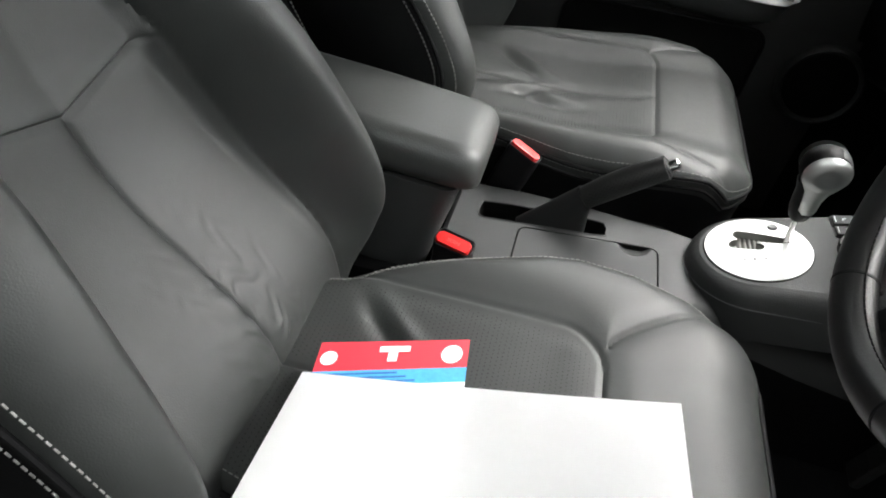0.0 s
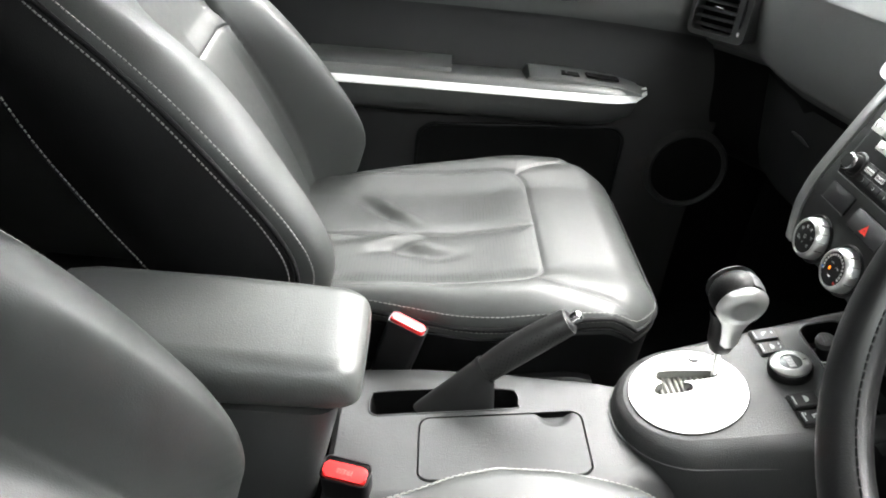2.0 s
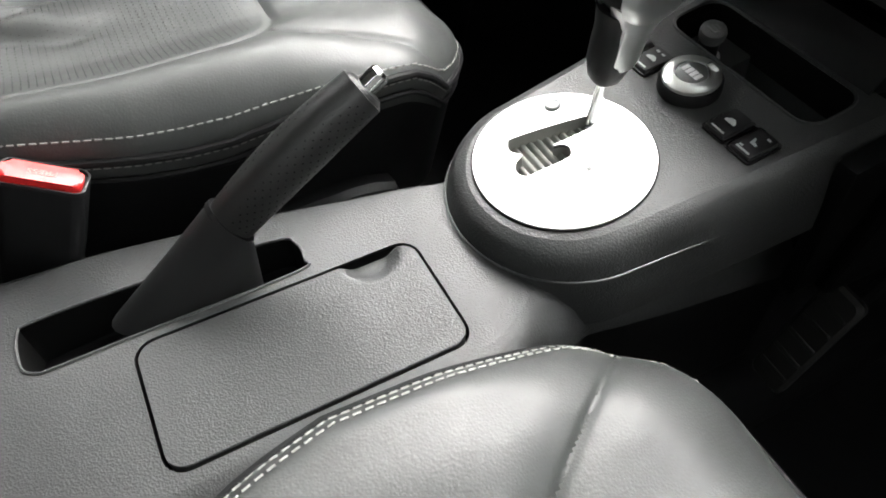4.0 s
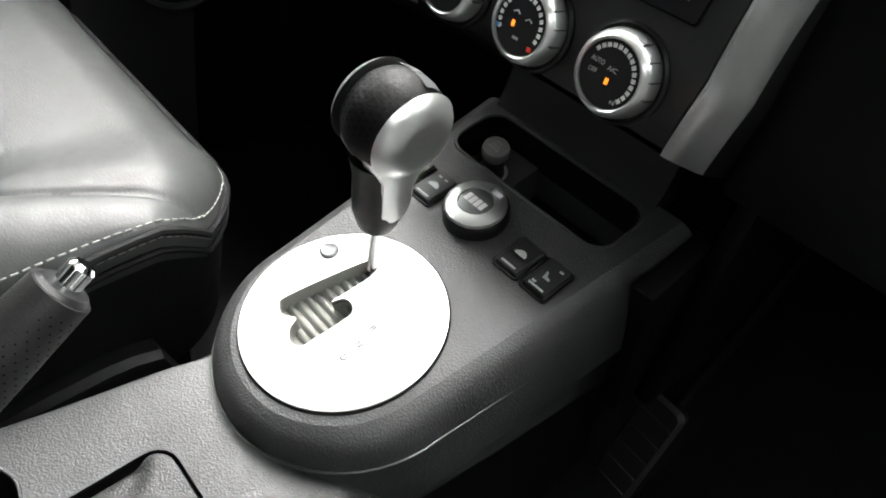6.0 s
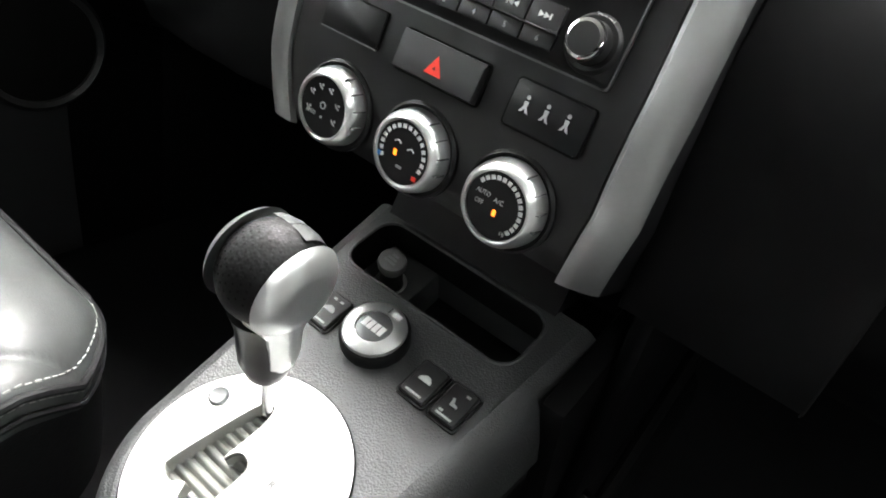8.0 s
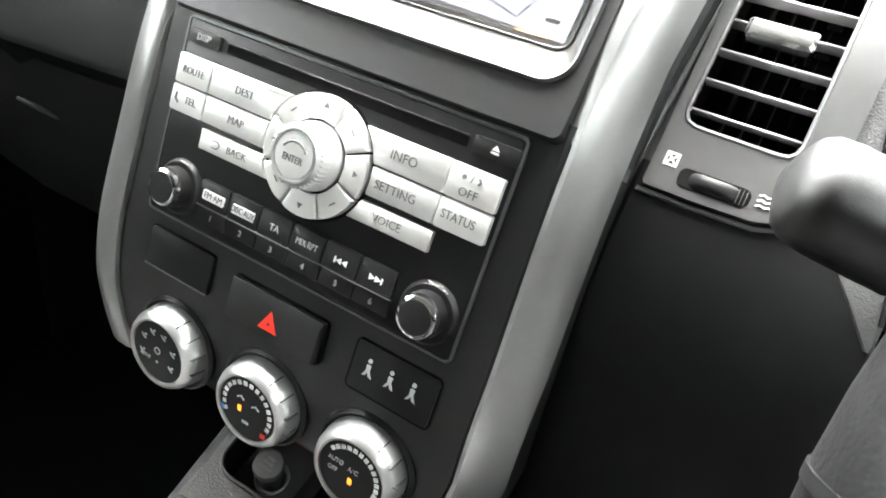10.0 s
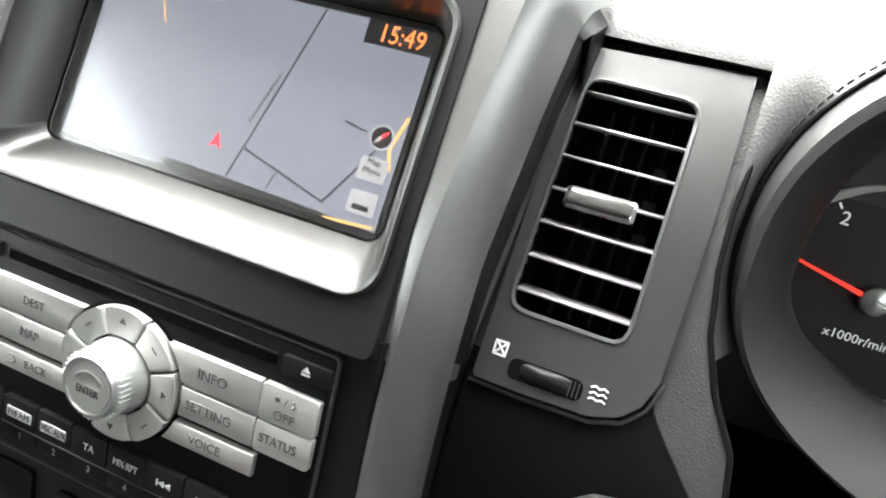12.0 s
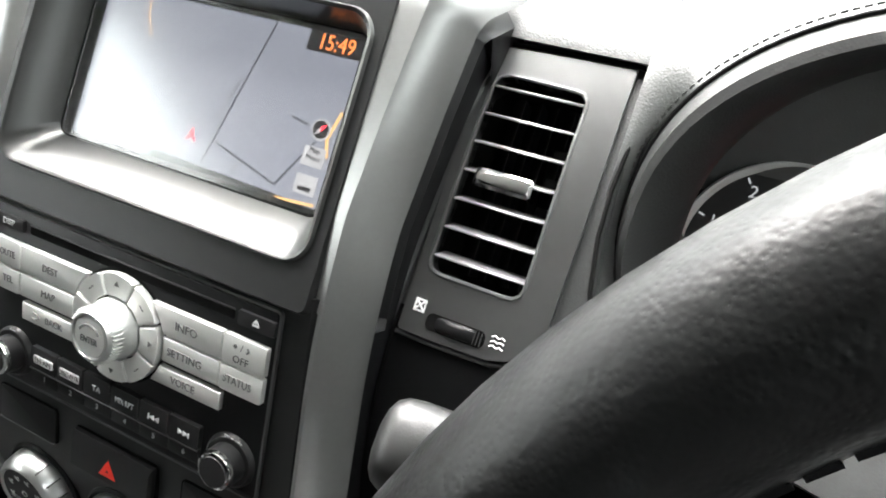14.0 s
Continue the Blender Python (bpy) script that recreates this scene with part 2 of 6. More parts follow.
def tube(pts, r, n=10, closed=False, flat=1.0):
    """A round bar along points; r may be a list; flat squeezes it along its second axis."""
    pts = [Vector(p) for p in pts]
    rs = r if isinstance(r, (list, tuple)) else [r] * len(pts)
    rings, up = [], None
    for i, p in enumerate(pts):
        a = pts[i - 1] if i or closed else p
        b = pts[(i + 1) % len(pts)] if i + 1 < len(pts) or closed else p
        d = (b - a).normalized()
        if up is None:
            up = d.orthogonal().normalized()
        up = (up - d * up.dot(d)).normalized()
        w = d.cross(up)
        rings.append([p + rs[i] * (math.cos(2 * math.pi * k / n) * up + flat * math.sin(2 * math.pi * k / n) * w) for k in range(n)])
    if closed:
        best = min(range(n), key=lambda k: (rings[0][k] - rings[-1][0]).length)
        rings.append(rings[0][best:] + rings[0][:best])
    bm = loft(rings, caps=not closed)
    if closed:
        bmesh.ops.remove_doubles(bm, verts=bm.verts, dist=1e-6)
    return bm


def lathe(profile, n=48):
    rings = [[(r * math.cos(2 * math.pi * i / n), r * math.sin(2 * math.pi * i / n), z) for i in range(n)] for r, z in profile]
    if profile[0][0] > 1e-6:
        return loft(rings + [rings[0]], caps=False)
    return loft(rings)


def joined(*bms):
    out = bmesh.new()
    for b in bms:
        me = bpy.data.meshes.new("scratch")
        b.to_mesh(me)
        b.free()
        out.from_mesh(me)
        bpy.data.meshes.remove(me)
    return out


def curve(pts, n=8):
    """Points of a smooth line through the given ones."""
    pts = [Vector(p) for p in pts]
    out = []
    for i in range(len(pts) - 1):
        p0, p1, p2, p3 = pts[max(i - 1, 0)], pts[i], pts[i + 1], pts[min(i + 2, len(pts) - 1)]
        for k in range(n):
            t = k / n
            out.append(0.5 * (2 * p1 + (p2 - p0) * t + (2 * p0 - 5 * p1 + 4 * p2 - p3) * t * t + (3 * p1 - p0 - 3 * p2 + p3) * t ** 3))
    return out + [pts[-1]]


def surface(f, us, vs):
    """An open sheet from f(u, v)."""
    return loft([[f(u, v) for v in vs] for u in us], closed=False)


def text_mesh(words, size, depth=0.0002, squeeze=1.0):
    cu = bpy.data.curves.new("words", "FONT")
    cu.body, cu.size, cu.align_x, cu.align_y, cu.extrude, cu.resolution_u = words, size, "CENTER", "CENTER", depth, 3
    ob = bpy.data.objects.new("words", cu)
    scene.collection.objects.link(ob)
    bpy.context.view_layer.update()
    me = bpy.data.meshes.new_from_object(ob.evaluated_get(bpy.context.evaluated_depsgraph_get()))
    bm = bmesh.new()
    bm.from_mesh(me)
    bpy.data.objects.remove(ob)
    bpy.data.meshes.remove(me)
    bpy.data.curves.remove(cu)
    bm.transform(Matrix.Diagonal((squeeze, 1, 1, 1)))
    return bm


def words(s, size, x, y, z, mat, parent, squeeze=1.0, turn=0.0, name="lettering"):
    bm = text_mesh(s, size, squeeze=squeeze)
    return part(name, bm, mat, parent, at=pose(x, y, z, 0, 0, turn))


def lerp(table, x):
    """Straight interpolation in a table of (x, y)."""
    return float(np.interp(x, [a for a, _ in table], [b for _, b in table]))


def ease(a, b, x):
    t = min(1, max(0, (x - a) / (b - a)))
    return t * t * (3 - 2 * t)


def dots(places, r):
    verts, faces = [], []
    for c, n in places:
        n = n.normalized()
        u = n.orthogonal().normalized()
        w = n.cross(u)
        k = len(verts)
        verts += [c + r * (math.cos(q) * u + math.sin(q) * w) for q in (0, 1.047, 2.094, 3.142, 4.189, 5.236)]
        faces.append(tuple(range(k, k + 6)))
    me = bpy.data.meshes.new("scratch")
    me.from_pydata(verts, [], faces)
    bm = bmesh.new()
    bm.from_mesh(me)
    bpy.data.meshes.remove(me)
    return bm


def holed(outer, inner, z0, z1):
    """A flat piece with openings."""
    bm = bmesh.new()
    loops = []
    for o in (outer, *inner):
        vs = [bm.verts.new((x, y, z1)) for x, y in o]
        loops.append([bm.edges.new((vs[i], vs[(i + 1) % len(vs)])) for i in range(len(vs))])
    bmesh.ops.triangle_fill(bm, use_beauty=True, use_dissolve=False, edges=[e for lp in loops for e in lp])
    ext = bmesh.ops.extrude_face_region(bm, geom=bm.faces[:])
    for v in ext["geom"]:
        if isinstance(v, bmesh.types.BMVert):
            v.co.z = z0
    return bm

# ---- the car's shell: floor, roof, pillars, glass, ground ----
def setting(name, bm, mat, label, category):
    return tagged(part(name, bm, mat), label, category, kind="structure")


FLOOR_Z = 0.0
setting("ground", rbox(-60, 60, -60, 60, -0.75, -0.45, 0), ASPHALT, "grey asphalt ground outside the car", "ground")
setting("floor", joined(rbox(-1.6, 1.0, -0.72, 0.74, -0.06, FLOOR_Z, 0.01), rbox(-1.6, 0.95, -0.14, 0.14, -0.02, 0.13, 0.04, 4)), CARPET,
        "black carpeted car floor with a raised tunnel", "floor")
setting("wall_front", joined(rbox(0.95, 1.0, -0.74, 0.76, -0.06, 0.86, 0.01), surface(lambda u, v: (0.95 - 0.32 * (1 - u) ** 2, v, 0.34 * u * u - 0.002), [i / 10 for i in range(11)], [-0.72, 0.74])), CARPET,
        "black carpeted bulkhead and toe board of the footwells", "wall")
setting("wall_rear", rbox(-1.75, -1.6, -0.78, 0.80, -0.06, 0.80, 0.02), CARPET, "dark rear wall of the cabin", "wall")


setting("ceiling", rbox(-1.76, 0.40, -0.70, 0.79, 1.23, 1.28, 0.01), HEADLINER, "light grey cloth headliner of the car", "ceiling")
for side, nm in ((0.74, "pillar_passenger"), (-0.72, "pillar_driver")):
    s = 1 if side > 0 else -1
    bm = joined(tube([(0.39, side - 0.06 * s, 1.24), (0.65, side - 0.03 * s, 1.06), (0.93, side, 0.86)], 0.045, 10),
                tube([(-0.47, side - 0.06 * s, 1.24), (-0.46, side, 0.85), (-0.44, side + 0.02 * s, 0.40), (-0.42, side + 0.02 * s, 0.0)], 0.062, 12, flat=0.6),
                tube([(-1.55, side - 0.06 * s, 1.24), (-1.55, side, 0.75)], 0.08, 10))
    setting(nm, bm, PLASTIC, "dark plastic covered roof pillars", "pillar")
setting("windscreen", loft([[(0.41, -0.62, 1.24), (0.41, 0.64, 1.24), (0.92, 0.72, 0.862), (0.92, -0.70, 0.862)], [(0.415, -0.62, 1.245), (0.415, 0.64, 1.245), (0.925, 0.72, 0.867), (0.925, -0.70, 0.867)]]),
        GLASS, "clear laminated windscreen", "window").visible_shadow = False
setting("wall_kick_passenger", rbox(0.44, 1.0, 0.74, 0.80, -0.06, 0.86, 0.01), CARPET, "dark side wall of the passenger footwell", "wall")
setting("wall_kick_driver", rbox(0.56, 1.0, -0.78, -0.72, -0.06, 0.86, 0.01), CARPET, "dark side wall of the driver's footwell", "wall")
# unseen wall, added only to cut low daylight through the open driver's door
setting("shade_wall", rbox(-8, 8, -1.45, -1.25, -0.45, 1.35, 0), WALL, "unseen dark wall added to block daylight beside the car", "wall")
setting("sill", rbox(-0.42, 0.62, -0.80, -0.71, -0.12, 0.03, 0.02, 3), BODY, "dark painted door sill of the open driver's door", "sill")


# ---- seats ----
def front_seat(seam_z, cushion_w, sink, sag, zt, lean, panel_x, panel_y, edge_z=()):
    """One leather front seat, its middle on y = 0: cushion, backrest, piping, stitching, plinth."""
    seat = thing("front_seat", Matrix(), "", "car seat", "front seats")
    back_x, front_x, half = -0.37, 0.225, 0.241

    def width(x):
        w = lerp(cushion_w, x)
        r = 0.100
        if x > front_x - r:
            w -= r - math.sqrt(max(0, r * r - (x - front_x + r) ** 2))
        return w

    def drop(d, r):
        q = 1 - min(1, max(0, d / r))
        return r * (1 - math.sqrt(max(0, 1 - q * q)))

    def seams(x, y):
        """Distance to the nearest seam on the cushion's top."""
        ay = abs(y)
        qx, qy = x - (panel_x - 0.050), ay - (panel_y - 0.050)
        box = math.hypot(max(qx, 0), max(qy, 0)) + min(max(qx, qy), 0) - 0.050
        d = abs(box)
        if x < panel_x:
            d = min(d, ay)
        if x > 0.05:
            yl = panel_y - 0.014 + (0.252 - panel_y) * ((x - 0.05) / 0.16) ** 0.75
            d = min(d, abs(ay - yl))
        return d, box

    def height(x, y):
        ay = abs(y)
        z = 0.342 + 0.036 * (x + 0.36) / 0.56 + 0.006 * math.sin((x + 0.36) * 5)
        z += 0.022 * ease(0.115, 0.200, ay) * (1 - 0.5 * ease(-0.05, 0.2, x))
        if edge_z:
            z += 0.016 * ease(-0.08, 0.08, x)
        crown = z
        d, box = seams(x, y)
        z -= 0.0030 * math.exp(-(d / 0.0034) ** 2) + 0.0042 * math.exp(-(d / 0.019) ** 2)
        if box < 0:
            z -= 0.010 * (1 - math.exp(box / 0.04))
            # pulled creases beside the middle seam
            for cx, cy, ln, wd, an, dp in CREASES:
                dx, dy = x - cx, y - cy
                a = dx * math.cos(an) + dy * math.sin(an)
                b = -dx * math.sin(an) + dy * math.cos(an)
                z -= dp * math.exp(-(a / ln) ** 2) * (math.exp(-(b / wd) ** 2) - 0.6 * math.exp(-((b - 2 * wd) / wd) ** 2))
        w = width(x)
        hw = lerp(cushion_w, x)
        if x > front_x - 0.1 and ay > hw - 0.1:
            edge = 0.1 - math.hypot(x - front_x + 0.1, ay - hw + 0.1)
        else:
            edge = min(w - ay, front_x - x)
        far = ease(0.05, 0.19, x)
        fall, reach = 0.026 + 0.020 * far, 0.026 + 0.060 * far
        if edge_z:
            q = ease(0.13, 0.20, x)
            fall, reach = fall * q + (crown - lerp(edge_z, x) + 0.004) * (1 - q), reach * q + 0.042 * (1 - q)
        z -= fall / reach * drop(edge, reach)
        return z

    xs = [back_x + (front_x - 0.07 - back_x) * i / 170 for i in range(171)]
    xs += [front_x - 0.07 + 0.07 * math.sin(math.pi / 2 * i / 26) for i in range(1, 27)]
    vt = [math.sin(math.pi / 2 * (2 * i / 230 - 1)) * 0.35 + 0.65 * (2 * i / 230 - 1) for i in range(231)]
    rows = []
    for x in xs:
        w = width(x)
        top = [(x, w * v, height(x, w * v)) for v in vt]
        e0, e1 = top[0][2], top[-1][2]
        low = 0.245
        left = [(x, -w + 0.012 * (1 - k / 6), low + (e0 - low) * k / 6) for k in range(6)]
        right = [(x, w - 0.012 * (k / 6), e1 + (low - e1) * k / 6) for k in range(1, 7)]
        rows.append(left + top + right)
    last = rows[-1]
    for k in range(1, 9):
        zc = 0.345 - 0.10 * k / 8
        rows.append([(front_x - 0.018 * (k / 8) ** 1.5, y, min(z, zc)) for _, y, z in last])
    nx = len(xs)
    part("cushion", loft([r[5:-5] for r in rows[:nx + 1]], closed=False), LEATHER, seat, "smooth black leather cushion with sewn panels")
    part("side_skirt", joined(loft([r[:6] for r in rows[:nx]], closed=False), loft([r[-6:] for r in rows[:nx]], closed=False), loft(rows[nx:], closed=False)), LEATHER_SIDE, seat, "cushion skirt below the seam, side shade put into its colour")

    holes = []
    for i in range(62):
        for j in range(64):
            x, y = -0.27 + 0.0052 * i, -0.162 + 0.0052 * (j + 0.5 * (i % 2))
            d, box = seams(x, y)
            if box < -0.012 and d > 0.010:
                holes.append((Vector((x, y, height(x, y) + 0.00035)), Vector((0, 0, 1))))
    tagged(part("perforation", dots(holes, 0.0006), MATT_BLACK, seat, "fine perforation of the middle panel"), kind="stuff")
    # piping and two rows of stitching round the cushion's edge
    rim = [(x, width(x), height(x, width(x))) for x in xs[:170:5]] + [(x, width(x), height(x, width(x))) for x in xs[170::3]]
    rim = [(x, y, z + 0.004) for x, y, z in rim]
    path = [(x, -y - 0.001, z) for x, y, z in rim] + [(front_x + 0.001, v * (half - 0.08), rim[-1][2]) for v in (-0.9, -0.5, 0, 0.5, 0.9)] + [(x, y + 0.001, z) for x, y, z in rim[::-1]]
    part("piping", tube(path, 0.0032, 8), PIPING, seat, "black piping round the cushion's edge")
    low_path = [(x, y, z - 0.016) for x, y, z in path]
    part("lower_piping", tube(low_path, 0.0024, 6), PIPING, seat)
    tagged(part("stitching", stitches([(x, math.copysign(width(x) - 0.0045, y), height(x, width(x) - 0.0045) + 0.0006) for x, y, z in path if abs(y) > 0.15], 0.0007, turns=0.05), THREAD, seat, "pale grey seam stitching"), kind="stuff")
    if not edge_z:
        for s in (-1, 1):
            tagged(part("inner_stitching", stitches([(x, s * (width(x) - 0.0105), height(x, width(x) - 0.0105) + 0.0006) for x in xs[:186:5]], 0.0007), THREAD, seat, "pale grey seam stitching"), kind="stuff")
    tagged(part("lower_stitching", stitches([(x, y * 1.002, z - 0.004) for x, y, z in path], 0.0007), THREAD, seat, "pale grey seam stitching"), kind="stuff")
    for s in (-1, 1):
        shield = []
        for x in [-0.30 + 0.45 * k / 24 for k in range(25)]:
            h = lerp([(-0.30, 0.205), (-0.12, 0.235), (0.0, 0.272), (0.05, 0.288), (0.10, 0.296), (0.128, 0.294), (0.142, 0.282), (0.15, 0.25)], x)
            y = s * (lerp(cushion_w, x) + 0.006)
            shield.append([(x, y - s * 0.03, h - 0.006), (x, y - s * 0.008, h - 0.001), (x, y, h), (x, y + s * 0.006, h - 0.004), (x, y + s * 0.008, h - 0.012), (x, y + s * 0.006, 0.10), (x, y - s * 0.03, 0.10)])
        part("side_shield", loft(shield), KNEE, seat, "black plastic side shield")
    part("plinth", joined(rbox(-0.33, 0.17, -0.225, 0.225, 0.11, 0.25, 0.015), *[rbox(-0.36, 0.20, y - 0.03, y + 0.03, 0.0, 0.12, 0.006) for y in (-0.19, 0.19)]), MATT_BLACK, seat, "dark seat base on floor rails")

    # backrest
    def centre(z):
        return -0.303 - 0.475 * (z - 0.33) + 0.012 * math.sin(math.pi * (z - 0.3) / 0.5) - sink * (ease(0.36, 0.56, z) - 0.95 * (1 - ease(0.35, 0.50, z)))

    bolster = [(0.28, -0.262), (0.34, -0.228), (0.42, -0.212), (0.48, -0.242), (0.56, -0.308), (0.61, -0.355), (0.65, -0.398), (0.70, -0.470), (0.75, -0.545), (0.82, -0.62)]
    rear = [(0.28, -0.405), (0.374, -0.447), (0.5515, -0.558), (0.7065, -0.642), (0.82, -0.690)]
    wide = [(0.28, 0.210), (0.36, 0.226), (0.46, 0.234), (0.56, 0.234), (0.64, 0.226), (0.70, 0.208), (0.74, 0.186), (0.77, 0.156), (0.79, 0.115)]

    def breadth(z):
        return smooth(wide, z + (0.79 - zt) * ease(0.5, 0.7, z))

    def smooth(table, z):
        return sum(lerp(table, z + k * 0.012) for k in (-2, -1, 0, 1, 2)) / 5

    def front(y, z, w):
        ay = abs(y)
        ys = smooth(PANEL_W, z)
        t = ease(ys - 0.02, ys + 0.055, ay)
        c, b = centre(z), smooth(bolster, z) - lean
        x = c + (b - c) * t
        d = abs(ay - ys)
        zs_ = seam_z
        if ay < ys + 0.002:
            d = min(d, abs(z - zs_))
            if z < zs_:
                d = min(d, ay / 0.8)
        x -= 0.0030 * math.exp(-(d / 0.0022) ** 2) + 0.0022 * math.exp(-(d / 0.012) ** 2)
        if ay < ys and z < zs_:
            # fine sitting wrinkles across the middle seam
            wv = math.exp(-((z - (seam_z - 0.185)) / 0.062) ** 2) * math.exp(-((ay - 0.020) / 0.034) ** 2)
            x += 0.0020 * wv * math.sin(z * 330 - 120 * ay + 7 * noise.noise((y * 45, z * 28, 1.0))) * (0.5 + noise.noise((y * 60, z * 30, 7.0)))
        elif z > zs_ and ay < ys:
            x -= 0.008 * ease(0.0, 0.03, z - zs_)
        x -= drop(w - ay, 0.042)
        x -= 0.8 * drop(zt - z, 0.07)
        return x

    zs = [0.285 + (0.71 - 0.285) * i / 190 for i in range(191)] + [0.71 + (zt - 0.71) * math.sin(math.pi / 2 * i / 30) for i in range(1, 31)]
    rings = []
    for z in zs:
        w = breadth(z)
        lift = sag * math.exp(-((z - seam_z) / 0.10) ** 2)
        f = [(front(w * v, z, w), w * v, z + lift * (min(abs(w * v), 0.15) / 0.15 - 0.5) * ease(w, 0.17, abs(w * v))) for v in vt]
        xr = smooth(rear, z) + 0.7 * drop(zt - z, 0.05)
        s0, s1 = f[0][0], f[-1][0]
        side1 = [(s1 + (xr - s1) * k / 8, w - 0.02 * (k / 8) ** 3, z) for k in range(1, 8)]
        side0 = [(s0 + (xr - s0) * k / 8, -w + 0.02 * (k / 8) ** 3, z) for k in range(7, 0, -1)]
        rearw = w - 0.02
        rear_row = [(xr - 0.012 * (1 - v * v), rearw * v, z) for v in (1, 0.9, 0.6, 0.2, -0.2, -0.6, -0.9, -1)]
        rings.append(f + side1 + rear_row + side0)
    part("backrest", loft(rings), LEATHER, seat, "black leather backrest with side bolsters and creased middle")
    for s in (-1, 1):
        # flat side panel behind the sewn edge, its shade put into a darker leather
        edge = [(front(s * breadth(z), z, breadth(z)), s * breadth(z), z) for z in zs[4:222:4]]
        rows2 = []
        for x, y, z in edge:
            xr = smooth(rear, z) + 0.7 * drop(zt - z, 0.05)
            rows2.append([(x - 0.006 + (xr + 0.006 - x) * k / 8, y + s * (0.003 - 0.02 * (k / 8) ** 3 + 0.010 * math.sin(math.pi * k / 8)), z) for k in range(9)])
        part("side_panel", loft(rows2, closed=False), LEATHER_SIDE, seat, "backrest side panel, side shade put into its colour")
        seam = [(x - 0.002, y + s * 0.002, z) for x, y, z in edge]
        part("side_piping", tube(seam, 0.0032, 8), PIPING, seat)
        tagged(part("side_stitching", stitches([(front(s * (breadth(z) - 0.0035), z, breadth(z)) + 0.0004, y - s * 0.0030, z) for x, y, z in edge], 0.0010), THREAD, seat, "pale grey seam stitching"), kind="stuff")
        tagged(part("rear_stitching", stitches([(x - 0.012, y + s * 0.0057, z) for x, y, z in edge], 0.0010), THREAD, seat, "pale grey seam stitching"), kind="stuff")
        tagged(part("back_stitching", stitches([(smooth(rear, z) + 0.010, s * (breadth(z) - 0.0112), z) for z in zs[4:200:6]], 0.0010), THREAD, seat, "pale grey seam stitching"), kind="stuff")
        part("rear_piping", tube([(smooth(rear, z) + 0.004, s * (breadth(z) - 0.018), z) for z in zs[4:200:6]], 0.003, 6), PIPING, seat)
    return seat


def stitches(path, r, step=0.0065, long=0.0042, turns=1.0):
    """Short thread bars along a line."""
    pts = [Vector(p) for p in path]
    verts, faces = [], []
    carry = 0.0
    for a, b in zip(pts, pts[1:]):
        d = b - a
        ln = d.length
        if ln < 1e-6 or ln > turns:
            continue
        d /= ln
        u = d.orthogonal().normalized()
        w = d.cross(u)
        s = carry
        while s < ln:
            p, q = a + d * s, a + d * (s + long)
            n = len(verts)
            for c in (p, q):
                verts += [c + r * u, c + r * w, c - r * u, c - r * w]
            faces += [(n + k, n + (k + 1) % 4, n + 4 + (k + 1) % 4, n + 4 + k) for k in range(4)] + [(n + 3, n + 2, n + 1, n), (n + 4, n + 5, n + 6, n + 7)]
            s += step
        carry = s - ln
    me = bpy.data.meshes.new("scratch")
    me.from_pydata(verts, [], faces)
    bm = bmesh.new()
    bm.from_mesh(me)
    bpy.data.meshes.remove(me)
    return bm


PANEL_W = [(0.28, 0.152), (0.40, 0.150), (0.50, 0.132), (0.56, 0.118), (0.61, 0.106), (0.70, 0.094), (0.85, 0.085)]
CUSHION_W = [(-0.37, 0.175), (-0.30, 0.178), (-0.25, 0.186), (-0.20, 0.199), (-0.12, 0.218), (-0.06, 0.233), (0.0, 0.240), (0.06, 0.242), (0.225, 0.241)]
CREASES = [(-0.14, -0.035, 0.045, 0.011, 0.5, 0.0070), (-0.12, -0.06, 0.035, 0.013, -0.2, 0.0085), (-0.16, 0.05, 0.05, 0.010, -0.7, 0.0053), (-0.19, 0.075, 0.05, 0.011, -0.9, 0.0033), (-0.08, -0.075, 0.03, 0.011, 0.2, 0.0042), (-0.22, -0.02, 0.05, 0.012, 0.3, 0.0030)]
EDGE_Z = [(-0.37, 0.345), (-0.088, 0.350), (-0.03, 0.3535), (0.0, 0.3585), (0.04, 0.370), (0.065, 0.378), (0.10, 0.387), (0.137, 0.393), (0.17, 0.392), (0.225, 0.37)]
SEAT_Y = 0.357
passenger_seat = front_seat(0.614, CUSHION_W, 0.0, 0.028, 0.79, 0.0, 0.066, 0.172, EDGE_Z)
passenger_seat.matrix_basis = pose(0, SEAT_Y, 0)
DRIVER_W = [(-0.37, 0.115), (-0.30, 0.125), (-0.245, 0.140), (-0.20, 0.163), (-0.145, 0.186), (-0.084, 0.209), (-0.04, 0.229)] + CUSHION_W[6:]
driver_seat = front_seat(0.575, DRIVER_W, 0.045, 0.040, 0.755, 0.013, 0.046, 0.138)
driver_seat.matrix_basis = pose(-0.025, -SEAT_Y, -0.004)
tagged(passenger_seat, "black leather front passenger seat with creased cushion and stitched edges")
tagged(driver_seat, "black leather driver's seat with wrinkled backrest and papers lying on it")

# ---- centre console ----
A9 = math.tan(radians(9))


def deck_z(x):
    return 0.315 + A9 * x


DECK = Matrix.Translation((0, 0, 0.3163)) @ pose(0, 0, 0, 0, -9, 0)  # x forward along the deck, y left, z up from it
SHIFT = Matrix.Translation((0.2405, 0.001, 0.3931)) @ pose(0, 0, 0, 0, -17.7, 0)
console = thing("centre_console", Matrix(), "grained black plastic centre console between the seats", "console")


